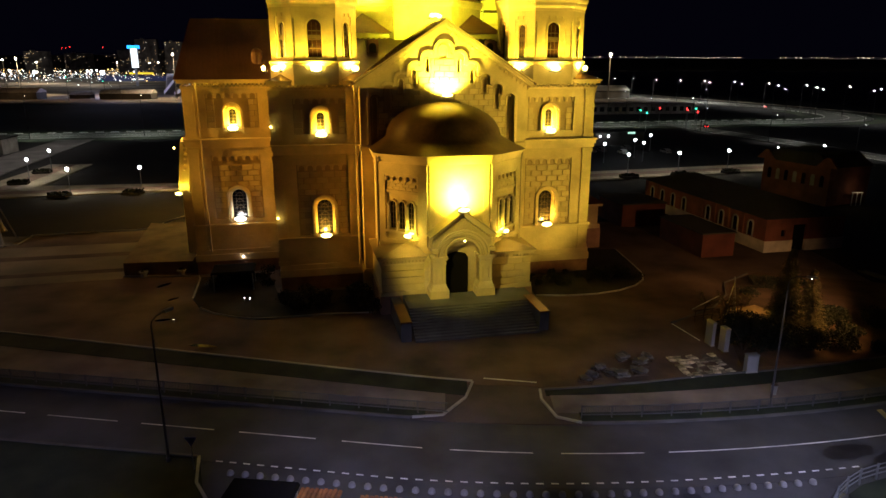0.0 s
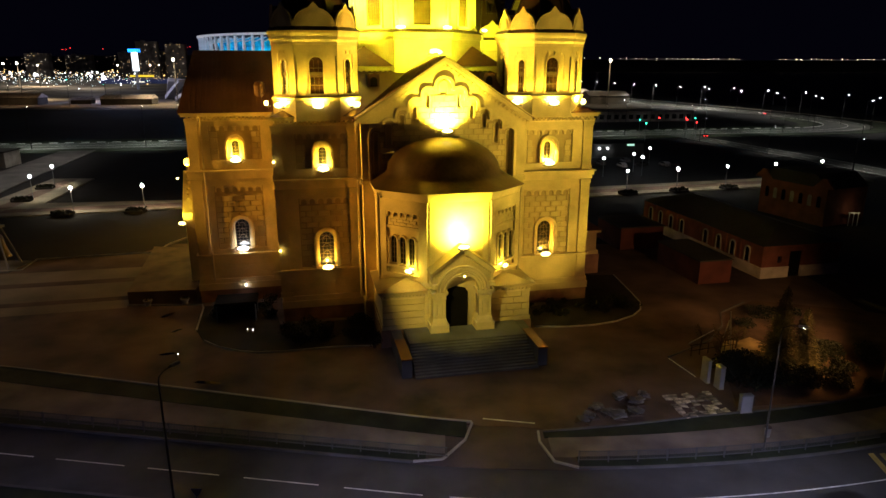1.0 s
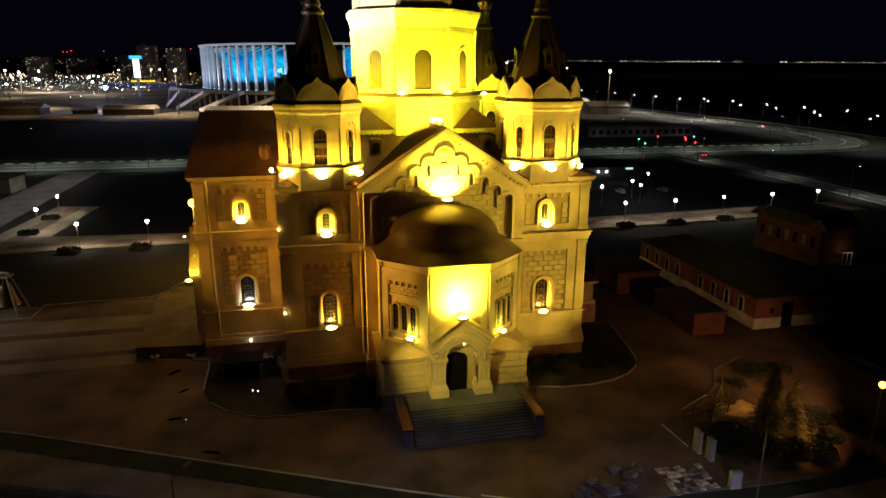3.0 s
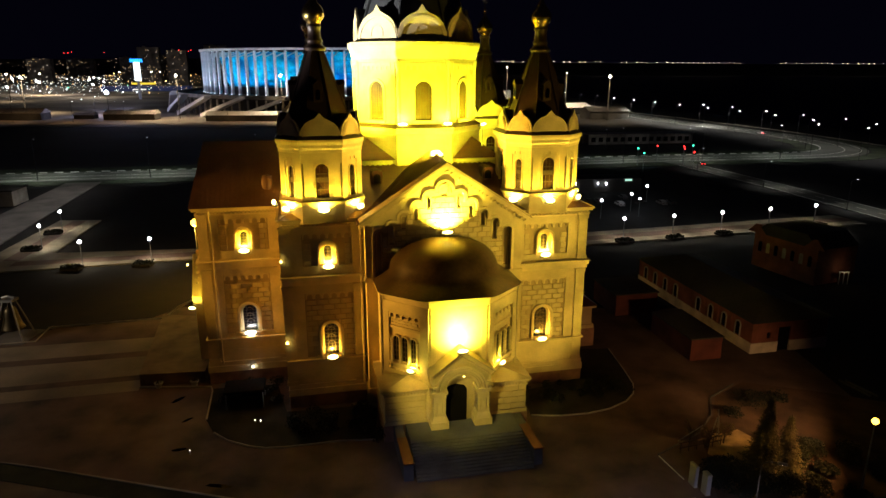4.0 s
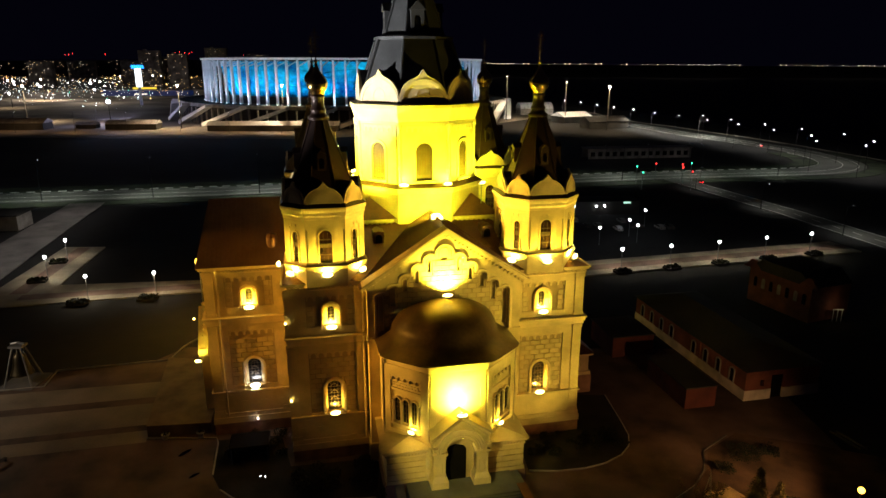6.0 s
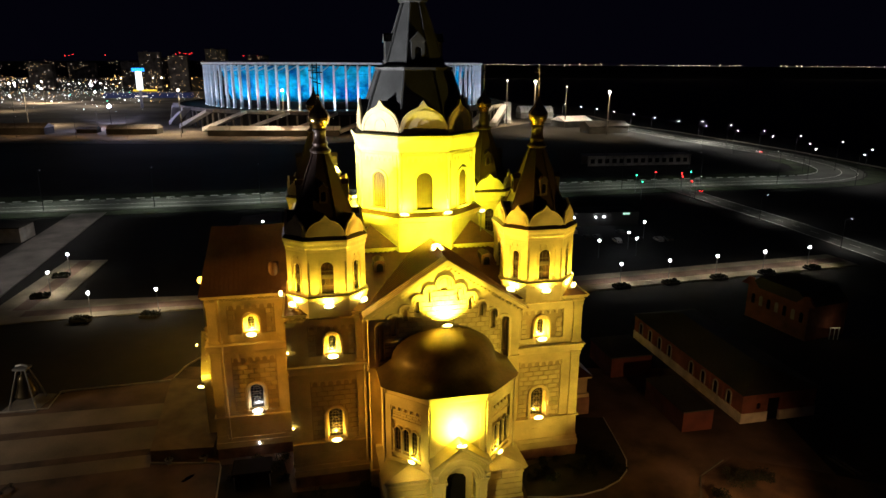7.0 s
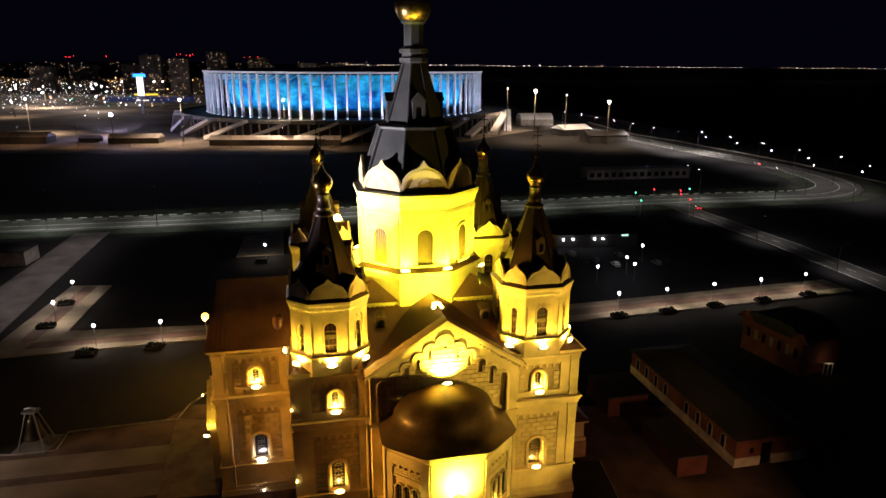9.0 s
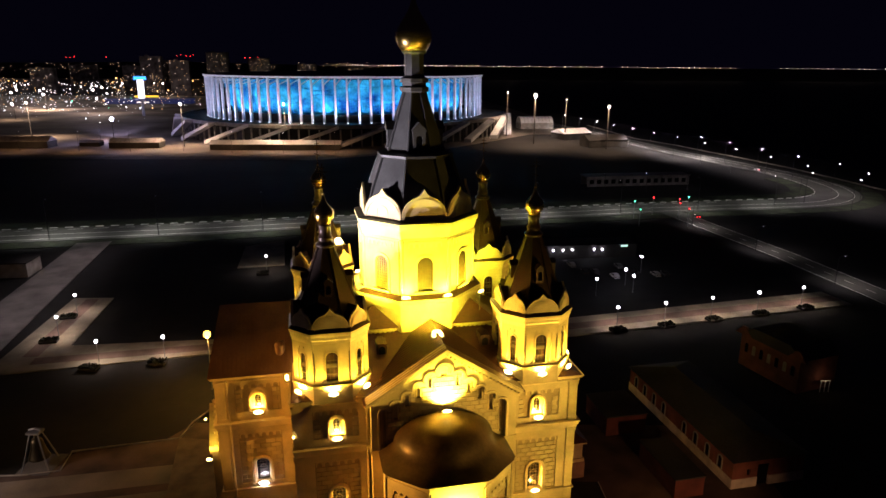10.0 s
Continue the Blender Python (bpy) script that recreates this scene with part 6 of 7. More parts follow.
for x, y, a, layers in PALLETS:
    t = thing("paving_pallet", "pallet with a jumbled heap of grey paving slabs", "pallet", x, y, 0, a, "pallets of paving slabs")
    for k in range(3):
        bm = B()
        box(bm, -0.65, 0.65, -0.5 + k * 0.42, -0.38 + k * 0.42, 0, 0.1)
        part("bearer", bm, M_BARK, t)
    for k in range(5):
        bm = B()
        box(bm, -0.7 + k * 0.29, -0.5 + k * 0.29, -0.55, 0.5, 0.1, 0.13)
        part("deck_board", bm, M_BARK, t)
    for layer in range(layers):
        for k in range(3):
            bm = B()
            w, d = rng.uniform(0.28, 0.5), rng.uniform(0.25, 0.45)
            tapered(bm, -w, w, -d, d, 0, 0.1, 0.015)
            slab = part("paving_slab", bm, M_PAVER, t)
            slab.matrix_local = pose(rng.uniform(-0.35, 0.35), rng.uniform(-0.3, 0.3), 0.15 + layer * 0.13 + k * 0.02, rng.uniform(-7, 7), rng.uniform(-9, 9), rng.uniform(0, 180))


M_CAB = material("grey_white_enamel", (0.34, 0.34, 0.35), 0.6, vary=0.12)


def cabinet(x, y, w, d, h, turn, label):
    t = thing("utility_cabinet", label, "utility cabinet", x, y, 0, turn, "utility cabinets")
    bm = B()
    box(bm, -w / 2, w / 2, -d / 2, d / 2, 0.1, h)
    part("body", bm, M_CAB, t)
    bm = B()
    box(bm, -w / 2 - 0.03, w / 2 + 0.03, -d / 2 - 0.03, d / 2 + 0.03, 0, 0.12)
    part("base", bm, M_CONC, t)
    bm = B()
    tapered(bm, -w / 2 - 0.06, w / 2 + 0.06, -d / 2 - 0.06, d / 2 + 0.06, h, h + 0.12, 0.1)
    part("lid", bm, M_STEEL, t)
    bm = B()
    box(bm, -w / 2 + 0.06, w / 2 - 0.06, -d / 2 - 0.03, -d / 2, 0.2, h - 0.1)
    part("door", bm, M_CAB, t)


cabinet(26.5, 59.7, 0.35, 1.1, 2.4, 12, "tall white electrical cabinet on a concrete foot")
cabinet(27.3, 58.3, 0.5, 0.9, 2.3, 12, "tall white electrical cabinet beside a bush")
cabinet(27.8, 53.6, 1.1, 0.5, 1.7, 8, "grey-white utility box beside the wall")
rail = thing("pipe_rail", "rusty pipe handrail frame with leaning posts", "railing", 29.6, 66.0, 0, 10)
for k in range(6):
    bm = B()
    tube(bm, [(-2.4 + k * 1.1, 0.15 * k, 0), (-2.4 + k * 1.1, 0.15 * k, 1.3)], 0.05, 6)
    part("post", bm, M_BARK, rail)
for z in (0.6, 1.25):
    bm = B()
    tube(bm, [(-2.6, 0, z), (3.3, 0.75, z)], 0.05, 6)
    part("rail", bm, M_BARK, rail)
for p, q in (((1.5, 0.8, 0), (2.6, 1.2, 3.4)), ((3.0, 0.9, 0), (2.7, 1.3, 4.4)), ((-2.6, 0.4, 1.3), (1.6, 2.2, 1.9)), ((3.4, 2.0, 0), (3.3, 2.0, 2.6))):
    bm = B()
    tube(bm, [p, q], 0.06, 6)
    part("brace", bm, M_STEEL, rail)


def spruce(x, y, h, r, seed, label):
    rng = random.Random(seed)
    t = thing("spruce_tree", label, "spruce tree", x, y, 0, group="forecourt spruces")
    bm = B()
    turned(bm, 0, 0, [(0.22, 0), (0.16, h * 0.3), (0.08, h * 0.7), (0.02, h)], 8)
    part("trunk", bm, M_BARK, t)
    bm = B()
    tiers = int(h * 4.6)
    for k in range(tiers):
        f = k / tiers
        z = 0.35 + f * (h - 0.45)
        rr = r * (1 - f) ** 0.95 * rng.uniform(0.8, 1.12) + 0.06
        m = max(6, int(17 * (1 - f) + 5))
        for j in range(m):
            a = 2 * math.pi * (j + rng.random()) / m
            length = rr * rng.uniform(0.7, 1.15)
            steps = max(2, int(length / 0.2))
            for s in range(1, steps + 1):
                q = s / steps
                px, py = math.cos(a) * length * q, math.sin(a) * length * q
                pz = z - 0.32 * length * q + 0.2 * length * q * q
                w = 0.42 * (1.15 - q * 0.6)
                for side in (-1, 1, 0):
                    d = Vector((math.cos(a + side * 0.9), math.sin(a + side * 0.9), -0.3 + rng.uniform(-0.25, 0.2))) * w
                    e = Vector((-d.y, d.x, rng.uniform(-0.25, 0.25))) * 0.34
                    p = Vector((px, py, pz))
                    bm.faces.new([bm.verts.new(p - e * 0.5), bm.verts.new(p + d * 0.6 - e * 0.4), bm.verts.new(p + d), bm.verts.new(p + e * 0.6)])
    part("crown", bm, M_NEEDLE, t)


def bare_tree(x, y, h, seed, label):
    """A leafless small tree: trunk, limbs and twigs, with a few dry leaves left."""
    rng = random.Random(seed)
    t = thing("bare_tree", label, "tree", x, y, 0, group="bare forecourt trees")
    bm = B()
    tube(bm, [(0, 0, 0), (0.1, 0.05, h * 0.3), (0.02, 0.12, h * 0.55)], [0.11, 0.08, 0.05], 7)
    part("trunk", bm, M_BARK, t)
    twigs, leaves = B(), B()
    for k in range(16):
        a = rng.uniform(0, 2 * math.pi)
        z = h * rng.uniform(0.22, 0.55)
        p = Vector((0.05, 0.06, z))
        d = Vector((math.cos(a), math.sin(a), rng.uniform(0.25, 1.1))).normalized()
        q = p + d * h * rng.uniform(0.25, 0.45)
        tube(twigs, [p, (p + q) / 2 + Vector((0, 0, 0.1)), q], [0.045, 0.03, 0.012], 5)
        for j in range(5):
            f = rng.uniform(0.35, 1.0)
            b = p + (q - p) * f
            e = b + (d + Vector((rng.uniform(-0.8, 0.8), rng.uniform(-0.8, 0.8), rng.uniform(-0.2, 0.7)))).normalized() * h * rng.uniform(0.08, 0.2)
            tube(twigs, [b, e], [0.018, 0.006], 4)
            for i in range(3):
                c = b + (e - b) * rng.uniform(0.4, 1.0)
                leaf(leaves, rng, c.x, c.y, c.z, rng.uniform(0.08, 0.16))
    part("limbs", twigs, M_BARK, t)
    part("foliage", leaves, M_NEEDLE, t)


bare_tree(30.9, 66.8, 3.6, 61, "small leafless tree beside the rusty pipes")
bare_tree(29.3, 68.2, 2.6, 62, "low leafless shrub tree at the garden kerb")
bare_tree(33.0, 67.6, 3.0, 63, "small leafless tree over the sand")
spruce(34.0, 60.5, 9.9, 2.7, 21, "tall dark spruce lit by a yellow lamp")
spruce(36.9, 61.4, 7.4, 2.3, 22, "smaller spruce catching warm lamp light")
spruce(35.9, 64.0, 4.6, 1.6, 24, "dark bushy spruce behind the taller ones")
for k, (x, y, r, h, n) in enumerate(((29.2, 58.2, 2.9, 3.4, 6500), (32.4, 57.9, 2.5, 3.0, 5500), (35.8, 58.2, 2.2, 2.4, 3600), (38.6, 58.6, 1.8, 1.6, 1800), (39.6, 63.6, 1.9, 2.2, 2600), (42.2, 65.2, 2.2, 2.0, 2600), (41.6, 61.2, 1.5, 1.5, 1500), (45.6, 64.0, 2.2, 1.9, 2200), (48.0, 61.0, 2.4, 1.6, 1800), (42.5, 57.6, 1.6, 0.9, 900), (37.0, 73.6, 1.4, 1.0, 500), (41.0, 77.4, 2.8, 0.9, 900), (43.8, 78.4, 2.4, 0.8, 700))):
    shrub(x, y, r, h, 400 + k, "dark spreading bush beside the forecourt", n, group="forecourt bushes")
bm = B()
prism(bm, [(27.5, 54.5), (60, 58.5), (62, 76), (52, 80), (42, 83), (36.4, 78.6), (34.6, 74.2), (31.2, 69.8), (29.4, 62)], -0.2, 0.02)
quick("garden", "reddish-brown bare earth among dark bushes", material("sandy_earth", (0.095, 0.055, 0.034), 0.95, scale=0.6, vary=0.35, bump=0.4), bm, "earth")
bm = B()
prism(bm, [(30.3, 65.4), (31.6, 64.0), (33.8, 63.6), (36.6, 65.8), (37.4, 68.2), (36.0, 70.6), (34.0, 69.6), (32.6, 69.8)], -0.1, 0.035)
quick("sand_patch", "pale yellow sand spread among the bushes", material("yellow_sand", (0.42, 0.31, 0.16), 0.95, scale=1.5, vary=0.25, bump=0.5), bm, "sand")
mast = thing("lamp_post", "slim steel lamp post with a glowing sodium lantern", "lamp post", 43.7, 58.6, 0)
bm = B()
turned(bm, 0, 0, [(0.14, 0), (0.1, 0.4), (0.06, 7.9)], 10)
part("pole", bm, M_STEEL, mast)
bm = B()
ball(bm, 0, 0, 8.25, 0.34, 10)
part("lantern", bm, G_SODIUM, mast, "glowing yellow lantern", True)
mast2 = thing("lamp_post", "tall steel mast with a glowing sodium floodlight", "lamp post", -49.4, 125.5, 0)
bm = B()
turned(bm, 0, 0, [(0.2, 0), (0.14, 0.6), (0.09, 12.2)], 10)
part("pole", bm, M_STEEL, mast2)
# lantern drawn large to stand for its starburst
bm = B()
ball(bm, 0, 0, 12.65, 0.75, 10)
part("lantern", bm, G_SODIUM, mast2, "glowing yellow floodlight", True)

# ---- brick hall and outbuildings ----
hall = thing("brick_hall", "long low red brick hall with arched windows and white plinth", "building", 47.35, 92.4, 0, 0)
du = Vector((-7.4, 34.25)).normalized()
ang = math.degrees(math.atan2(du.y, du.x)) - 90
hall.matrix_world = pose(47.35, 92.4, 0, 0, 0, ang)
HL = 35.0
bm = B()
box(bm, -0.02, 0.3, 0, HL, 1.7, 5.1)
box(bm, 0.3, 13.4, HL - 0.3, HL, 1.7, 5.1)
part("side_wall", bm, M_BRICK, hall)
bm = B()
holed(bm, 0.3, 4.6, 1.7, 5.1, -0.02, 0.3, [(2.6, 3.3, 2.3, 3.3)])
box(bm, 6.8, 13.4, -0.02, 0.3, 1.7, 5.1)
box(bm, 4.6, 6.8, -0.02, 0.3, 4.0, 5.1)
part("end_wall", bm, M_BRICK, hall)
bm = B()
box(bm, -0.15, 0.4, -0.15, HL, 0, 1.7)
box(bm, 0.4, 4.6, -0.15, 0.4, 0, 1.7)
box(bm, 6.8, 13.5, -0.15, 0.4, 0, 1.7)
part("plinth", bm, material("whitewashed_plinth", (0.62, 0.56, 0.46), 0.85, vary=0.2), hall, "whitewashed plinth")
bm = B()
box(bm, 4.6, 6.8, 0.25, 0.32, 0, 4.0)
part("gate", bm, M_DARK, hall)
bm = B()
a = [bm.verts.new(p) for p in ((-0.5, -0.5, 5.1), (13.9, -0.5, 5.1), (13.9, HL + 0.5, 5.1), (-0.5, HL + 0.5, 5.1), (6.7, 5.5, 7.2), (6.7, HL - 5.5, 7.2))]
for f in ((0, 1, 4), (1, 2, 5, 4), (2, 3, 5), (3, 0, 4, 5), (0, 3, 2, 1)):
    bm.faces.new([a[i] for i in f])
part("roof", bm, M_FARDARK, hall, "dark low hipped roof")
bm = B()
archface(bm, 0, 1.9, 3.6, 0.5, -0.04, 0.02, 10)
WPANE = mesh_of("window", bm, M_GLASS)
bm = B()
archring(bm, 0, 1.7, 3.6, 0.5, 0.72, -0.12, 0.02, 10)
WTRIM = mesh_of("window_surround", bm, M_CONC)
for k in range(9):
    if k in (4,):
        continue
    y = 3.4 + k * 3.6
    share("window", WPANE, hall, pose(-0.03, y, 0, 0, 0, -90))
    share("window_surround", WTRIM, hall, pose(-0.03, y, 0, 0, 0, -90))
    bm = B()
    box(bm, -0.12, 0.0, y + 1.6, y + 2.0, 1.7, 5.0)
    part("pier", bm, M_BRICK, hall)
box_shed = thing("red_shed", "flat-roofed red rendered outbuilding beside the brick hall", "building", 37.1, 89.7, 0, ang)
bm = B()
box(bm, 0, 5.2, 0, 11.5, 0, 3.4)
part("wall", bm, M_BRICKP, box_shed)
bm = B()
box(bm, -0.15, 5.35, -0.15, 11.65, 3.4, 3.6)
part("roof", bm, M_FARDARK, box_shed)
shed2 = thing("red_shed", "low red rendered outbuilding behind the church", "building", 30.5, 108, 0, ang)
bm = B()
box(bm, 0, 8, 0, 9, 0, 3.8)
part("wall", bm, M_BRICKP, shed2)
bm = B()
box(bm, -0.2, 8.2, -0.2, 9.2, 3.8, 4.0)
part("roof", bm, M_FARDARK, shed2)
house = thing("brick_house", "dark two-storey brick house with gabled ends", "house", 69, 139.6, 0, -69)
bm = B()
box(bm, 0, 16, 0, 11, 0, 7.5)
for x in (0.6, 15.2):
    upright(bm, [(x - 2.4, 7.5), (x + 2.4, 7.5), (x + 1.2, 8.6), (x + 0.5, 9.4), (x - 0.5, 9.4), (x - 1.2, 8.6)], -0.2, 0.4)
part("wall", bm, M_BRICK, house)
bm = B()
upright(bm, [(-0.3, 7.5), (16.3, 7.5), (13, 10), (3, 10)], -0.1, 11.1)
part("roof", bm, M_FARDARK, house)
for k in range(7):
    bm = B()
    archface(bm, 1.8 + k * 2.1, 3.6, 5.4, 0.45, -0.06, 0.0, 8)
    part("window", bm, M_CONC if k % 2 else M_GLASS, house)
porchl = thing("lit_porch", "small lit metal gate frame in the dark yard", "gate", 81.3, 125.7, 0)
for x in (-0.9, 0, 0.9):
    bm = B()
    box(bm, x - 0.06, x + 0.06, -0.06, 0.06, 0, 2.6)
    part("post", bm, M_WHITE, porchl)
bm = B()
box(bm, -1.1, 1.1, -0.08, 0.08, 2.5, 2.7)
part("beam", bm, M_WHITE, porchl)
# bodyless lamp added to light the gate frame
lamp(81.3, 125.0, 3.2, 18, WARM)
# unseen lights hung over the side road to brighten it evenly
for x, y in ((-116, 160), (-121, 182), (-126, 204), (-131, 226)):
    flood((x, y, 14), (x, y, 0), 2600, 140, (1.0, 0.92, 0.84), 0.9, 0.4)

# ---- promenade lamps and planters ----
bm = B()
turned(bm, 0, 0, [(0.12, 0), (0.09, 0.4), (0.05, 5.0)], 8)
PP = mesh_of("pole", bm, M_STEEL)
bm = B()
ball(bm, 0, 0, 5.3, 0.35, 10)
PG = mesh_of("globe", bm, G_WHITE)
bm = B()
box(bm, -2.0, 2.0, -1.3, 1.3, 0, 0.5)
PB = mesh_of("planter", bm, M_FARDARK)
LAMPS = [(46.2, 161.8), (60.0, 165.2), (74.4, 169.6), (89.3, 174.0), (104.3, 178.7), (-66.0, 141.0), (-80.2, 138.2), (-98.0, 153.0), (-102.0, 169.0), (-59.5, 208.0)]
for x, y in LAMPS:
    t = thing("globe_lamp", "slim lamp post with a glowing white globe on the promenade", "lamp post", x, y, -0.05, 0, "promenade lamps")
    for me in (PP, PG):
        ob = new(me.name, me)
        ob.parent = t
    flood((x, y, 4.8), (x, y, 0), 1550, 165, (1.0, 0.84, 0.56), 0.7, 0.4)
    rng = random.Random(int(x * 7))
    t = thing("planter_box", "low rectangular planter with dark shrubs under a lamp", "planter", x - 0.5, y - 3.4, -0.05, 0 if y < 150 else 15, "promenade planters")
    ob = new("planter", PB)
    ob.parent = t
    bm = B()
    for k in range(260):
        leaf(bm, rng, rng.uniform(-1.9, 1.9), rng.uniform(-1.2, 1.2), rng.uniform(0.45, 0.85), 0.45)
    part("hedge", bm, M_LEAF, t)

# ---- back road: lamps, signals, cars, kiosk ----
def far_lamp(x, y, h, turn, watts, color=(1.0, 0.97, 0.86), head=0.45, spread=150):
    t = thing("street_lamp", "grey street lamp with a lit white head", "street lamp", x, y, -0.1, turn, "back road lamps")
    bm = B()
    turned(bm, 0, 0, [(0.16, 0), (0.1, h)], 6)
    tube(bm, [(0, 0, h), (0.7, 0, h + 0.5), (1.8, 0, h + 0.6)], 0.07, 6)
    part("pole", bm, M_POLE, t)
    bm = B()
    tapered(bm, 1.5, 2.7, -0.25, 0.25, h + 0.5, h + 0.7, 0.08)
    part("lamp_head", bm, M_STEEL, t)
    bm = B()
    ball(bm, 2.1, 0, h + 0.42, head, 8)
    part("lens", bm, G_WHITE, t)
    if watts:
        a = radians(turn)
        flood((x + 2.6 * math.cos(a), y + 2.6 * math.sin(a), h - 0.4), (x + 5 * math.cos(a), y + 5 * math.sin(a), 0), watts, spread, color, 0.8, 0.4)


for x, y, a in along(ROAD_A, 25, 40.5, -9):
    if x > -260 and x < 185 and y < 330:
        far_lamp(x, y, 15.1, a + 90, 12000 if x < -30 else 10000, (0.92, 1.0, 0.84), head=0.07, spread=140)
# tall lamps on both sides of the embankment bend
BEND_OUT = [(211.1, 322.2), (216.0, 355.2), (209.0, 385.1), (202.8, 417.3), (197.8, 455.2), (190.7, 488.3), (173.1, 488.3), (165.8, 521.9), (158.4, 555.2), (150.2, 587.3), (143.2, 623.1), (136.0, 660.0), (127.0, 702.0)]
BEND_IN = [(197.0, 305.6), (185.2, 325.9), (196.1, 350.9), (192.6, 384.8), (187.3, 419.8), (180.6, 454.4)]
for x, y in BEND_OUT:
    far_lamp(x - 2.1, y, 15.1, 0, 4500 if y < 400 else 9000 if y < 470 else 34000, (1.0, 0.95, 0.82), head=0.26, spread=150)
for x, y in BEND_IN:
    far_lamp(x - 2.1, y, 14.8, 0, 4000, (1.0, 0.97, 0.9), head=0.26, spread=150)
for x, y, a in along(ROAD_B, 30, 40, -7):
    far_lamp(x, y, 9, a + 90, 2600, head=0.06)
EMB = [(270, 300), (248.4, 361), (243.4, 389), (235.8, 440.6), (221.7, 497.4), (211.9, 527.8), (202.3, 566.1), (179.5, 624.8), (164.4, 756.2)]
bm = B()
ribbon(bm, EMB, 3.2, -0.4, -0.06)
quick("path", "pale footpath along the river embankment", M_PROM, bm, "path")


def signal(x, y, red):
    t = thing("traffic_light", "traffic light on a pole at the road junction", "traffic light", x, y, -0.1, 0, "junction traffic lights")
    bm = B()
    turned(bm, 0, 0, [(0.12, 0), (0.08, 8.3)], 6)
    part("pole", bm, M_STEEL, t)
    bm = B()
    box(bm, -0.25, 0.25, -0.2, 0.2, 7.2, 8.4)
    part("housing", bm, M_FARDARK, t)
    bm = B()
    ball(bm, 0, -0.25, 8.0 if red else 7.6, 0.3, 8)
    part("lit_lens", bm, G_RED if red else G_GREEN, t)


for x, y, r in ((86.4, 290.2, 0), (84.0, 273.2, 0), (96.9, 296.7, 1), (108.0, 294.0, 1), (105.2, 285.1, 1), (114.6, 300.7, 0), (104.9, 273.2, 1)):
    signal(x, y, r)


def car(x, y, turn, color, label, lit=True):
    t = thing("car", label, "car", x, y, -0.1, turn, "cars on the back road")
    bm = B()
    upright(bm, [(-2.1, 0.3), (2.1, 0.3), (2.15, 0.75), (1.2, 0.95), (0.7, 1.42), (-1.0, 1.45), (-1.7, 1.0), (-2.15, 0.95)], -0.85, 0.85)
    part("body", bm, color, t)
    bm = B()
    upright(bm, [(1.12, 0.96), (0.68, 1.38), (-0.98, 1.41), (-1.6, 1.0)], -0.87, 0.87)
    part("window", bm, M_GLASS, t)
    for wx in (-1.3, 1.3):
        for wy in (-0.8, 0.8):
            bm = B()
            tube(bm, [(wx, wy - 0.1, 0.32), (wx, wy + 0.1, 0.32)], 0.32, 10)
            part("wheel", bm, M_FARDARK, t)
    for wy in (-0.6, 0.6):
        bm = B()
        box(bm, -2.22, -2.12, wy - 0.22, wy + 0.22, 0.65, 0.9)
        part("tail_light", bm, G_RED if lit else M_BRICKP, t)
        bm = B()
        box(bm, 2.1, 2.2, wy - 0.2, wy + 0.2, 0.55, 0.8)
        part("headlight", bm, G_FAR if lit else M_WHITE, t)


car(116, 291, 78, M_FARDARK, "dark car with red tail lights at the junction")
car(207, 430, 100, M_WHITE, "pale car on the embankment road")
car(63, 206, 20, M_FARDARK, "dark car parked in the car park", False)
car(56, 203, 100, M_WHITE, "pale car parked in the car park", False)
for k, (x, y) in enumerate(((47, 207), (50.5, 207.5), (70, 205), (73.4, 205.8), (60, 214), (44, 215))):
    car(x, y, 96 + 3 * (k % 3), (M_FARDARK, M_GRANITE, M_CONC)[k % 3], "dark car parked in a row in the car park", False)
kiosk = thing("kiosk", "pale single-storey service building beside the side road", "building", -142.5, 204, 0, 8)
bm = B()
box(bm, -9, 7, -5, 5, -0.1, 4.6)
part("wall", bm, M_CONC, kiosk)
bm = B()
box(bm, -9.4, 7.4, -5.4, 5.4, 4.6, 5.0)
part("roof", bm, M_FARDARK, kiosk)
cafe = thing("cafe_building", "dark low cafe with a row of white wall lamps", "building", 52, 226, 0, 6)
bm = B()
box(bm, -16, 18, 0, 10, -0.3, 4.5)
part("wall", bm, M_FARDARK, cafe)
for k, x in enumerate((-13, -9.5, -6, 2, 5)):
    bm = B()
    ball(bm, x, -0.5, 3.0, 0.26, 8)
    part("wall_lamp", bm, G_WHITE, cafe)
    lamp(52 + x, 225 + x * 0.1, 2.2, 8, (1, 0.95, 0.85))
bm = B()
box(bm, 12, 14.5, -0.3, 0, 3.7, 4.3)
part("green_sign", bm, glow("green_sign", (0.55, 1.0, 0.8), 1.0), cafe, "glowing green sign")
for x, y in ((46, 186), (58, 189), (57.5, 196), (66.5, 210)):
    t = thing("car_park_lamp", "short lamp with a white globe in the car park", "lamp post", x, y, -0.3, 0, "car park lamps")
    ob = new("pole", PP)
    ob.parent = t
    ob = new("globe", PG)
    ob.parent = t
# lamps added only to brighten the long building's front
for x in (88, 112, 136):
    far_lamp(x, 352 + (x - 81) * 0.16, 9, 90, 260, (1.0, 0.95, 0.9), 0.06, 150)
long_b = thing("long_building", "long white single-storey building with dark windows", "building", 81, 366, 0, 9)
bm = B()
holed(bm, 0, 62, 0, 5.5, 0, 0.5, [(1.5 + k * 4.3, 4.2 + k * 4.3, 1.5, 4.0) for k in range(14)])
box(bm, 0, 62, 9.5, 10, 0, 5.5)
part("wall", bm, M_CONC, long_b)
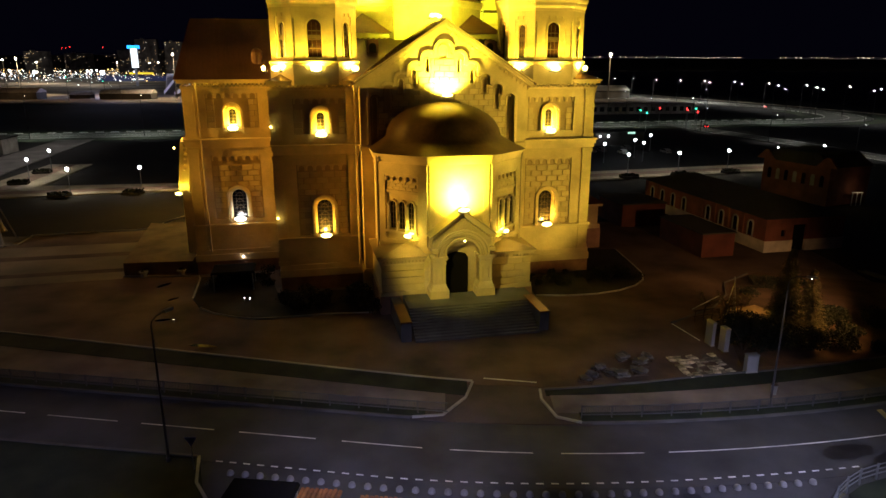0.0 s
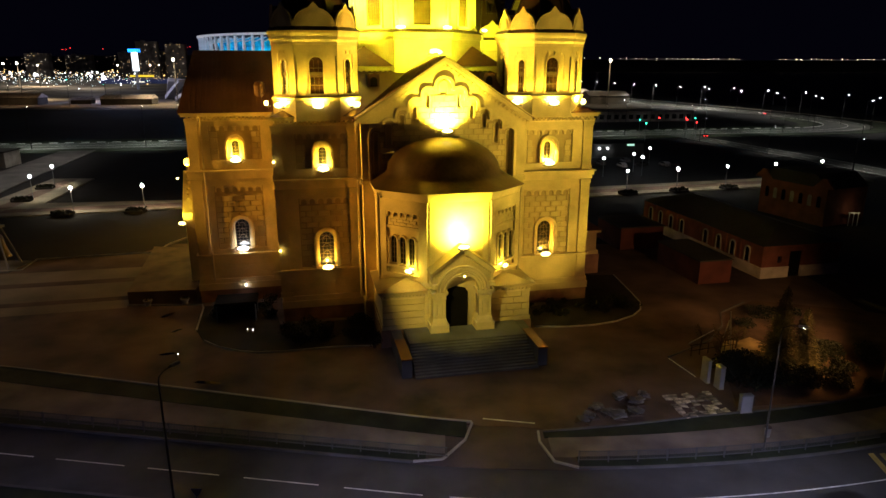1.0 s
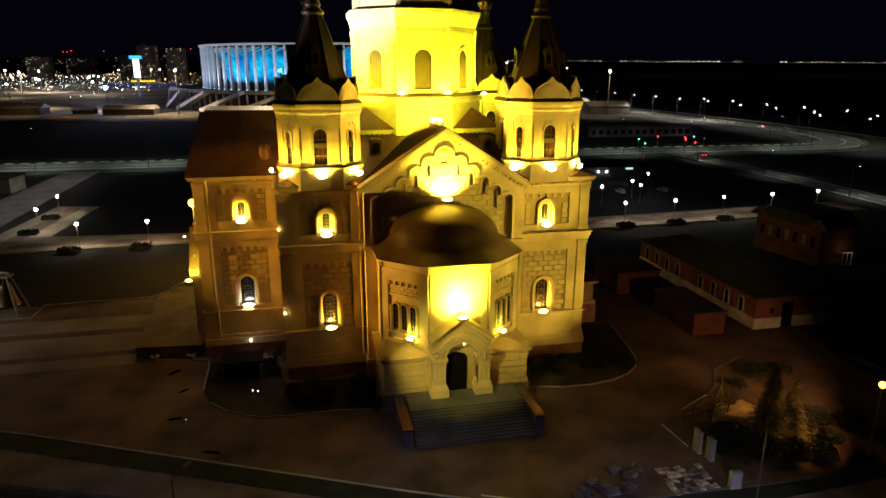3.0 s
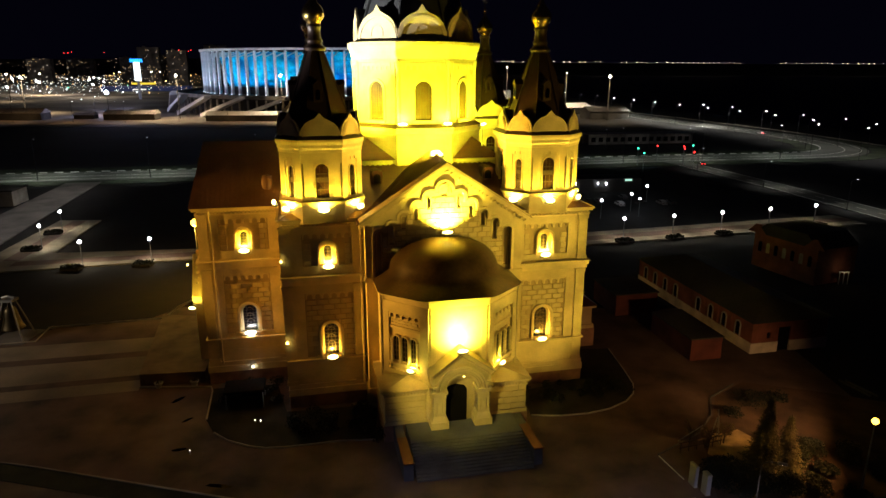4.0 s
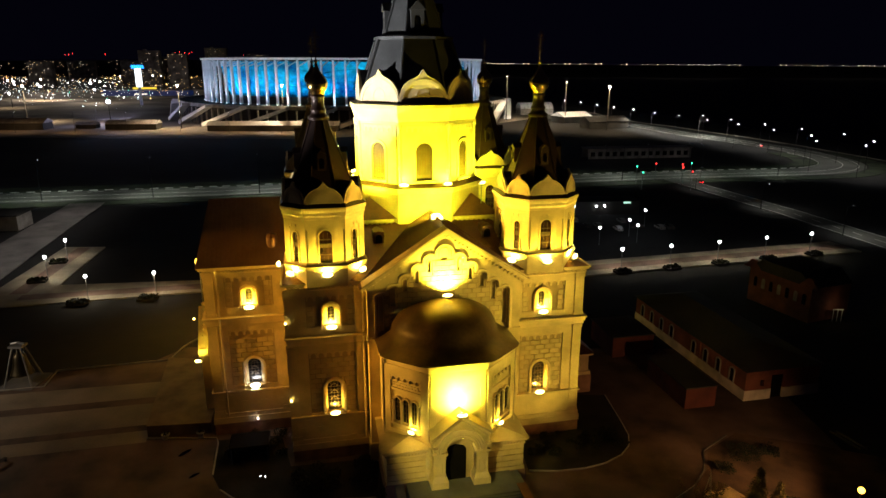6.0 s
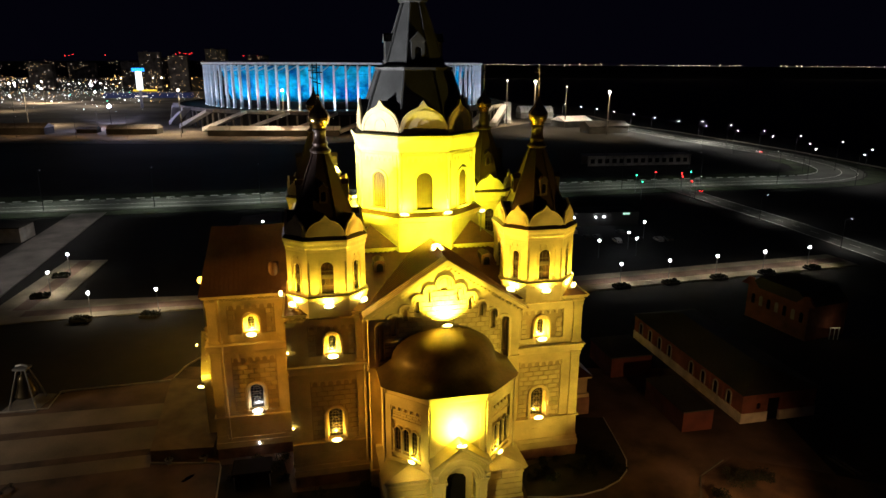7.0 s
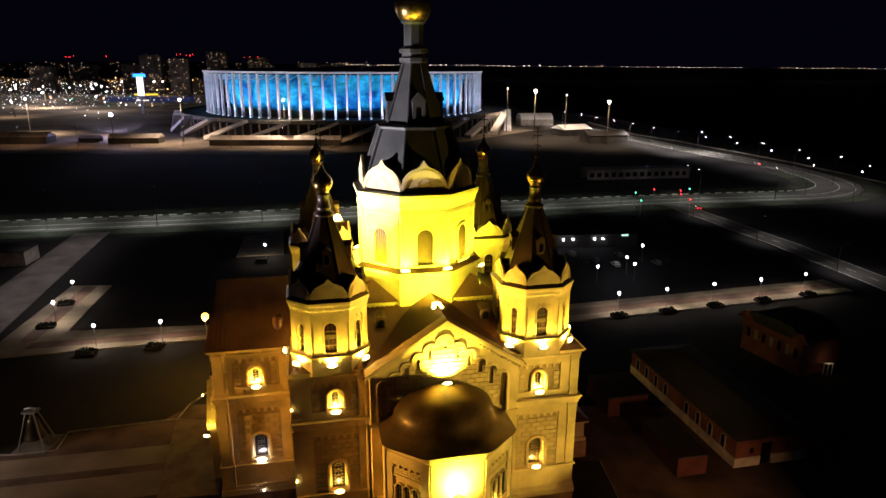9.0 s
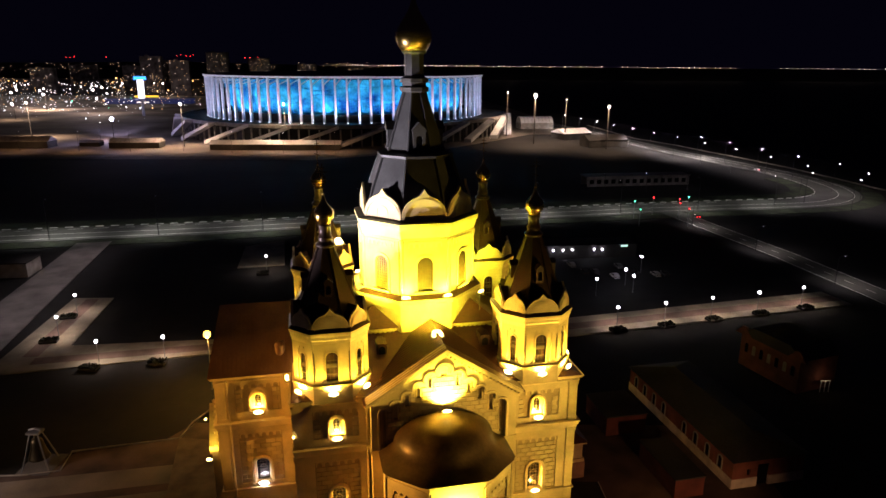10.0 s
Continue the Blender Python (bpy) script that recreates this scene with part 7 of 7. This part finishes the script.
for k in range(14):
    bm = B()
    box(bm, 1.5 + k * 4.3, 4.2 + k * 4.3, 0.3, 0.4, 1.5, 4.0)
    part("window", bm, M_GLASS, long_b)
bm = B()
upright(bm, [(-0.5, 5.5), (62.5, 5.5), (62.5, 5.9), (-0.5, 5.9)], -0.5, 10.5)
part("roof", bm, M_CONC, long_b)

# ---- stadium ----
SX, SY, SR = -103.0, 705.0, 140.0
stadium = thing("stadium", "round stadium with white columns and blue lit stands", "stadium", SX, SY, 0)
M_STAND = material("blue_stand", (0.01, 0.50, 0.95), 0.8, scale=0.16, vary=0.5, fine=1.6, second=(0.0, 0.05, 0.26), spec=0.03)
bm = B()
rows = []
for r, z, w in ((SR - 27, 15, 0), (SR - 23, 23, 0.8), (SR - 23.5, 23.4, 0.9), (SR - 21, 29, 1.4), (SR - 21.5, 29.5, 1.4), (SR - 19, 37, -1.3), (SR - 19.5, 37.5, -1.3), (SR - 17, 46, 0.9), (SR - 17.6, 46.4, 0.9), (SR - 15, 53.5, 0)):
    rows.append([bm.verts.new((r * math.cos(a), r * math.sin(a), z + w * (1.8 * math.sin(9 * a) + 1.1 * math.sin(17 * a + 1)))) for a in [2 * math.pi * k / 180 for k in range(180)]])
for ra, rb in zip(rows, rows[1:]):
    for k in range(180):
        bm.faces.new((ra[k], ra[(k + 1) % 180], rb[(k + 1) % 180], rb[k]))
part("stand", bm, M_STAND, stadium, "blue lit stands in wavy tiers")
bm = B()
turned(bm, 0, 0, [(SR - 13, 17), (SR - 13, 23.5), (SR - 16, 23.6), (SR - 16, 17)], 96, 0, False)
part("concourse_wall", bm, M_FARDARK, stadium)
bm = B()
turned(bm, 0, 0, [(SR + 2, 56.6), (SR - 6, 57.4), (SR - 50, 58.5), (SR - 75, 56), (SR - 75, 54.5), (SR - 18, 54.2), (SR - 1, 54.0)], 96, 0, False)
part("roof", bm, material("dark_roof_sheet", (0.03, 0.035, 0.05), 0.6), stadium, "dark flat roof ring")
bm = B()
turned(bm, 0, 0, [(SR + 2, 54.8), (SR + 2.4, 56.6), (SR + 2, 56.7), (SR - 1, 54.8), (SR + 2, 54.8)], 96, 0, False)
part("roof_edge", bm, M_WHITE, stadium, "white roof edge ring")
bm = B()
turned(bm, 0, 0, [(SR + 20, 0), (SR + 20, 14.6), (SR + 26, 14.6), (SR + 26, 18.1), (SR + 25.4, 18.1), (SR + 25.4, 17.2), (1, 17.3)], 96)
part("podium", bm, M_FARDARK, stadium, "dark concrete podium")
bm = B()
turned(bm, 0, 0, [(SR + 26.1, 15.2), (SR + 26.1, 18.2), (SR + 25.3, 18.2)], 96, 0, False)
part("podium_edge", bm, M_CONC, stadium, "pale concrete podium edge")
bm = B()
box(bm, -0.6, 0.6, -0.6, 0.6, 0, 14.6)
PILLAR = mesh_of("podium_pillar", bm, M_CONC)
for k in range(60):
    a = radians(180 + 3 * k)
    share("podium_pillar", PILLAR, stadium, pose((SR + 25) * math.cos(a), (SR + 25) * math.sin(a), 0, 0, 0, math.degrees(a)))
M_COL = material("stadium_white", (0.78, 0.80, 0.84), 0.6, vary=0.05)
bm = B()
tapered(bm, -1.15, 1.15, -0.9, 0.9, 17.3, 54.5, 0.1)
COL = mesh_of("column", bm, M_COL)
bm = B()
box(bm, -0.4, 0.4, -0.6, 0.6, 17.3, 18.0)
CUP = mesh_of("column_uplight", bm, glow("uplight", (0.8, 0.9, 1.0), 1.8))
for k in range(88):
    a = 2 * math.pi * k / 88
    share("column", COL, stadium, pose(SR * math.cos(a), SR * math.sin(a), 0, 0, 0, math.degrees(a)))
    if 180 < math.degrees(a) < 360:
        share("column_uplight", CUP, stadium, pose((SR + 1.2) * math.cos(a), (SR + 1.2) * math.sin(a), 0, 0, 0, math.degrees(a)))
        bm = B()
        tube(bm, [(SR * math.cos(a), SR * math.sin(a), 49), ((SR - 14) * math.cos(a + 0.03), (SR - 14) * math.sin(a + 0.03), 54)], 0.5, 5)
        part("brace", bm, M_COL, stadium)
for k in range(13):
    way = -1
    a = math.radians(194 + k * 13.6)
    c, s = math.cos(a), math.sin(a)
    bm = B()
    p0, p1 = Vector(((SR + 26) * c, (SR + 26) * s)), Vector(((SR + 30) * math.cos(a + 0.26 * way), (SR + 30) * math.sin(a + 0.26 * way)))
    n2 = Vector((c, s)) * 7
    v = [bm.verts.new(p) for p in ((*p0, 17.8), (*(p0 + n2), 17.8), (*(p1 + n2), 3), (*p1, 3), (*p0, 15.6), (*(p0 + n2), 15.6), (*(p1 + n2), -0.5), (*p1, -0.5))]
    for f in ((0, 1, 2, 3), (4, 7, 6, 5), (0, 4, 5, 1), (1, 5, 6, 2), (2, 6, 7, 3), (3, 7, 4, 0)):
        bm.faces.new([v[i] for i in f])
    part("ramp", bm, M_WHITE, stadium, "pale concrete ramp")
for k in range(22):
    a = radians(184 + k * 8.2)
    c, s = math.cos(a), math.sin(a)
    flood((SX + (SR + 13) * c, SY + (SR + 13) * s, 18.2), (SX + SR * c, SY + SR * s, 36), 21000, 104, (0.76, 0.84, 1.0), 0.8, 0.5)
    flood((SX + (SR - 8) * c, SY + (SR - 8) * s, 23.0), (SX + (SR - 21) * c, SY + (SR - 21) * s, 34), 11000, 112, (0.01, 0.52, 1.0), 1.0, 0.5)


def high_mast(x, y, h, watts, color, head=0.8):
    t = thing("floodlight_mast", "tall floodlight mast with a bright lamp cluster", "floodlight", x, y, -0.2, 0, "square floodlight masts")
    bm = B()
    turned(bm, 0, 0, [(0.5, 0), (0.25, h)], 8)
    box(bm, -1.6, 1.6, -0.15, 0.15, h + head, h + head + 0.3)
    part("pole", bm, M_FARDARK, t)
    bm = B()
    ball(bm, 0, -0.5, h, head, 12)
    part("lamp_cluster", bm, glow("mast_lamp", (1.0, 0.86, 0.62), 40) if "mast_lamp" not in bpy.data.materials else bpy.data.materials["mast_lamp"], t)
    if watts:
        flood((x, y - 5, h - 1), (x, y - 5, 0), watts * 1.2, 130, color, 0.9, 1.0)


for x, y, h, w in ((-133.8, 552, 34.5, 170000), (133, 538.7, 34.5, 60001), (111, 607.9, 36.4, 60000), (78, 575, 41.5, 150000), (-217, 545, 34.6, 130000), (-378, 600, 32, 220000), (-520, 800, 32, 50000), (60, 640, 41, 60000), (-581, 968, 30, 260000), (-586, 1217, 30, 300000), (-542, 1250, 30, 200000), (-528, 1255, 30, 0)):
    # lamp heads are sized to their glare, larger than real clusters
    high_mast(x, y, h, w, (1.0, 0.74, 0.44), 0.35 if w == 60000 else 1.25 if w == 150000 else 0.9)
t = thing("light_tower", "bright bluish-white work light on a short mast", "floodlight", -289.5, 573.4, -0.2)
bm = B()
turned(bm, 0, 0, [(0.3, 0), (0.16, 18.6)], 8)
part("pole", bm, M_FARDARK, t)
bm = B()
# globe is sized to the lamp's glare
ball(bm, 0, 0, 20.0, 1.7, 10)
part("lamp_globe", bm, glow("blue_white_lamp", (0.72, 0.80, 1.0), 14), t)
lamp(-289.5, 577.0, 20.0, 60000, (0.68, 0.66, 1.0), 1.0)
flood((-290.5, 577.5, 20), (-352, 705, 0), 800000, 34, (0.62, 0.62, 1.0), 0.8, 0.6)
for x, y, w, d, h, a, lab in ((-254, 540, 40, 14, 7.5, 4, "long dark market shed beside the square"), (-136, 529, 104, 10, 7.6, 1.5, "long low pavilion with a pale lit roof"), (-350, 535, 55, 16, 9, 4, "dark shed at the edge of the square"), (-296, 548, 16, 9, 5, 4, "small dark hut by the square"), (98, 722, 36, 20, 10.5, 10, "pale tent hall near the stadium"), (119, 620, 30, 22, 9.5, 25, "pale flat-roofed hall near the embankment"), (136, 562, 36, 18, 10, 15, "dark-roofed low hall near the embankment"), (-42, 600, 46, 10, 5, 6, "dark low service block by the stadium")):
    t = thing("service_hall", lab, "building", x, y, -0.2, a)
    bm = B()
    box(bm, -w / 2, w / 2, -d / 2, d / 2, 0, h * 0.6)
    part("wall", bm, M_CONC if "tent" in lab else M_FARDARK, t)
    bm = B()
    a4 = [bm.verts.new(p) for p in ((-w / 2 - 0.6, -d / 2 - 0.6, h * 0.6), (w / 2 + 0.6, -d / 2 - 0.6, h * 0.6), (w / 2 + 0.6, d / 2 + 0.6, h * 0.6), (-w / 2 - 0.6, d / 2 + 0.6, h * 0.6), (-w / 2 - 0.6, 0, h), (w / 2 + 0.6, 0, h))]
    for f in ((0, 1, 5, 4), (2, 3, 4, 5), (1, 2, 5), (3, 0, 4), (0, 3, 2, 1)):
        bm.faces.new([a4[q] for q in f])
    if "tent" in lab:
        bm.free()
        bm = B()
        arch = [(d / 2 * math.cos(math.pi * k / 12), h * 0.45 + h * 0.75 * math.sin(math.pi * k / 12)) for k in range(13)]
        rows = [[bm.verts.new((-w / 2 + w * k / 9, y0, z0)) for y0, z0 in arch] for k in range(10)]
        bm.faces.new(rows[0])
        bm.faces.new(rows[-1][::-1])
        for va, vb in zip(rows, rows[1:]):
            for q in range(12):
                bm.faces.new((va[q], vb[q], vb[q + 1], va[q + 1]))
        for k in range(1, 9):
            rb = B()
            tube(rb, [(-w / 2 + w * k / 9, y0 * 1.01, z0 + 0.05) for y0, z0 in arch], 0.14, 5)
            part("tent_rib", rb, M_CONC, t)
    part("roof", bm, M_WHITE if "pale" in lab else M_FARDARK if "dark-roofed" in lab else M_CONC, t)
# added lamps that lay a warm lit strip before the sheds
for x, y in ((-375, 508), (-330, 506), (-285, 508), (-245, 508), (-205, 512), (-165, 506), (-125, 506), (-85, 506), (-400, 560), (-310, 590)):
    far_lamp(x, y, 15, 90, 7000, (1.0, 0.58, 0.25), 0.1, 160)
flood((78, 574, 40), (98, 700, 3), 620000, 66, (1.0, 0.86, 0.66), 0.8, 0.6)
flood((133, 538, 33), (119, 610, 2), 190000, 70, (1.0, 0.86, 0.66), 0.8, 0.6)

# ---- the far city ----
def sparkle(name, label, pts, mat):
    """Many tiny lit bodies as one object."""
    verts, faces = [], []
    for x, y, z, r in pts:
        i = len(verts)
        verts += [(x + r, y, z), (x - r, y, z), (x, y + r, z), (x, y - r, z), (x, y, z + r), (x, y, z - r)]
        faces += [(i + a, i + b, i + c) for a, b, c in ((0, 2, 4), (2, 1, 4), (1, 3, 4), (3, 0, 4), (2, 0, 5), (1, 2, 5), (3, 1, 5), (0, 3, 5))]
    me = bpy.data.meshes.new(name)
    me.from_pydata(verts, [], faces)
    me.materials.append(mat)
    return tagged(new(name, me), label, "city lights", kind="stuff")


rng = random.Random(77)


def dot(y):
    """Size of a far light: many faint ones, few strong."""
    return min(1.0, 0.09 / (0.02 + rng.random()) ** 0.72) * y / 1000


def scatter(n, y0, y1, k0, k1, z0, z1):
    out = []
    for i in range(n):
        y = y0 + (y1 - y0) * rng.random() ** 1.1
        out.append((-y * rng.uniform(k0, k1), y, rng.uniform(z0, z1), dot(y)))
    return out


def street(n, y0, y1, k0, k1, step):
    """Lamps in rows along far streets."""
    out = []
    for i in range(n):
        y = rng.uniform(y0, y1)
        x = -y * rng.uniform(k0, k1)
        a = rng.choice((0.1, 0.16, 0.25, 1.3)) + rng.uniform(-0.06, 0.06)
        size = dot(y)
        for k in range(rng.randint(7, 18)):
            if rng.random() < 0.85:
                out.append((x + k * step * math.cos(a), y + k * step * math.sin(a), 8 + rng.uniform(-1, 1), size * rng.uniform(0.6, 1.1)))
    return out


sparkle("city_lights", "scattered white street and window lights of the far city", scatter(820, 840, 2100, 0.45, 0.9, 3, 12) + street(34, 900, 1800, 0.50, 0.9, 22), G_FAR)
sparkle("city_lights", "scattered warm street lights of the far city", scatter(900, 900, 2600, 0.30, 0.9, 3, 14) + street(36, 1050, 2400, 0.48, 0.9, 26), G_FARW)
sparkle("city_lights", "scattered cool white lamps of the car parks", scatter(240, 740, 1300, 0.44, 0.9, 4, 9) + street(20, 850, 1250, 0.52, 0.9, 15), glow("distant_cool_light", (0.75, 0.92, 1.0), 6))
sparkle("city_lights", "greenish shop lights of the far city", scatter(18, 900, 1300, 0.44, 0.58, 3, 8), G_GREEN)
# large dots stand for the glare round strong lamps
sparkle("city_lights", "strong lamps of the car parks by the stadium", [(-y * rng.uniform(0.5, 0.72), y, 14, rng.uniform(1.1, 1.9) * y / 1000) for y in [rng.uniform(850, 1600) for i in range(20)]], G_FAR)
sparkle("city_lights", "red warning lights on far buildings", [(x, 2500, z, 1.3) for x, z in ((-1400, 84), (-1385, 84), (-1370, 88), (-1250, 86), (-990, 92), (-975, 95), (-955, 92), (-940, 90), (-930, 94), (-870, 92), (-850, 90), (-740, 85), (-720, 86), (-705, 85), (-690, 86))], G_RED)
sparkle("city_lights", "faint lights on the far left bank", [(rng.uniform(-1900, -250), 2700 + rng.uniform(0, 200), rng.uniform(30, 70), rng.uniform(0.7, 1.5)) for i in range(110)], glow("faint_window_light", (1.0, 0.7, 0.42), 1.6))
bank = []
x = -420
while x < 2300:
    if not (1290 < x < 1420 or 700 < x < 740):
        bank.append((x, 2890, 57.5 + rng.uniform(-0.7, 0.7) - 0.0035 * (x - 250), rng.uniform(0.9, 1.35)))
    x += rng.choice((21, 22, 22, 23, 44))
sparkle("city_lights", "row of warm lamps on the far river bank", bank, glow("bank_lamp", (1.0, 0.82, 0.55), 16))
bm = B()
for (xa, za), (xb, zb) in zip([(-2600, 60), (-1200, 72), (-500, 56), (300, 55), (1500, 50), (2600, 45)], [(-1200, 72), (-500, 56), (300, 55), (1500, 50), (2600, 45), (3800, 40)]):
    v = [bm.verts.new(p) for p in ((xa, 2900, -1), (xb, 2900, -1), (xb, 3100, zb), (xa, 3100, za), (xb, 3400, -1), (xa, 3400, -1))]
    for f in ((0, 1, 2, 3), (3, 2, 4, 5)):
        bm.faces.new([v[i] for i in f])
quick("far_bank", "dark wooded far river bank", M_EARTH, bm, "hills")


def block(x, y, w, d, h, seed, lit=0.25, pale=False):
    rng = random.Random(seed)
    t = thing("apartment_block", "far apartment block with a few lit windows" if not pale else "pale far apartment block with lit windows", "apartment building", x, y, -0.5, 8, "far apartment blocks")
    bm = B()
    box(bm, -w / 2, w / 2, 0, d, 0, h)
    box(bm, -w / 4, -w / 8, 2, d - 2, h, h + 3)
    part("wall", bm, material("far_wall", (0.085, 0.08, 0.08), 0.9, vary=0.3, scale=0.2) if "far_wall" not in bpy.data.materials else bpy.data.materials["far_wall"], t)
    cols, rows = int(w / 4.5), int(h / 4.2)
    for i in range(cols):
        for j in range(rows):
            if rng.random() < lit * 0.7:
                bm = B()
                xx, zz = -w / 2 + 2 + i * 4.5, 3 + j * 4.2
                box(bm, xx, xx + 1.3, -0.15, 0.0, zz, zz + 1.2)
                part("lit_window", bm, rng.choice(WINS), t)


WINS = [glow("window_warm", (1.0, 0.66, 0.3), 1.2), glow("window_white", (1.0, 0.88, 0.7), 1.5), glow("window_dim", (0.9, 0.6, 0.35), 0.6)]
# bodyless lamps added to brighten the city ground
for x, y in ((-470, 900), (-560, 980), (-640, 1010), (-520, 1130), (-700, 1180)):
    lamp(x, y, 22, 60000, (1.0, 0.84, 0.66), 1.0)
# more added lamps, so the block walls show faintly
for x, y in ((-560, 1370), (-680, 1500), (-900, 1440), (-640, 1840)):
    lamp(x, y, 16, 11000, (1.0, 0.8, 0.6), 1.0)
block(-560, 1420, 40, 16, 72, 1, 0.35, True)
block(-680, 1560, 48, 16, 82, 2, 0.3)
block(-770, 1650, 40, 18, 60, 3, 0.15)
block(-640, 1900, 60, 18, 96, 4, 0.25)
block(-900, 1500, 50, 18, 55, 5, 0.2)
block(-1050, 1500, 60, 18, 48, 6, 0.15)
block(-1130, 2100, 80, 18, 60, 7, 0.15)
block(-1500, 2100, 90, 18, 64, 8, 0.15)
block(-620, 2250, 70, 18, 84, 9, 0.2)
block(-950, 2250, 80, 18, 76, 10, 0.2)
block(-430, 2100, 60, 18, 66, 11, 0.2)
tower_s = thing("sign_tower", "tall white lit advertising pylon with a blue crown", "sign", -392, 862, -0.2, 10)
bm = B()
box(bm, -3.4, 3.4, -2, 2, 23, 46)
part("lit_panel", bm, G_SIGN, tower_s, "glowing white panel")
bm = B()
box(bm, -1.5, 1.5, -1, 1, 0, 23)
part("leg", bm, M_STEEL, tower_s)
bm = B()
for k in range(6):
    box(bm, -7 + k * 2.4, -5.2 + k * 2.4, -2.2, 2.2, 47, 50)
box(bm, -7.5, 7.5, -1, 1, 46, 47)
part("blue_crown", bm, G_BLUE, tower_s, "row of blue lit plain bars")
shop = thing("lit_mall", "low blue-lit shopping hall with a yellow sign", "building", -500, 1120, -0.2, 8)
bm = B()
box(bm, -70, 70, 0, 30, 0, 8)
# faint blue emission in the wall stands for blue light on it
part("wall", bm, material("blue_glow_wall", (0.05, 0.06, 0.14), 0.7, emit=(0.1, 0.2, 0.8), power=0.04), shop)
bm = B()
box(bm, -20, 18, -0.6, 0, 11, 14)
part("yellow_sign", bm, glow("yellow_sign", (1.0, 0.75, 0.05), 0.9), shop, "yellow lit plain sign panel")
bm = B()
box(bm, -18, 2, -0.6, 0, 2, 4)
part("shop_window", bm, glow("shop_window", (1.0, 0.95, 0.8), 0.9), shop)

# ---- the stone blocks of the wall panels ----
for args in PENDING:
    lay_blocks(*args)
lay_tympanum()
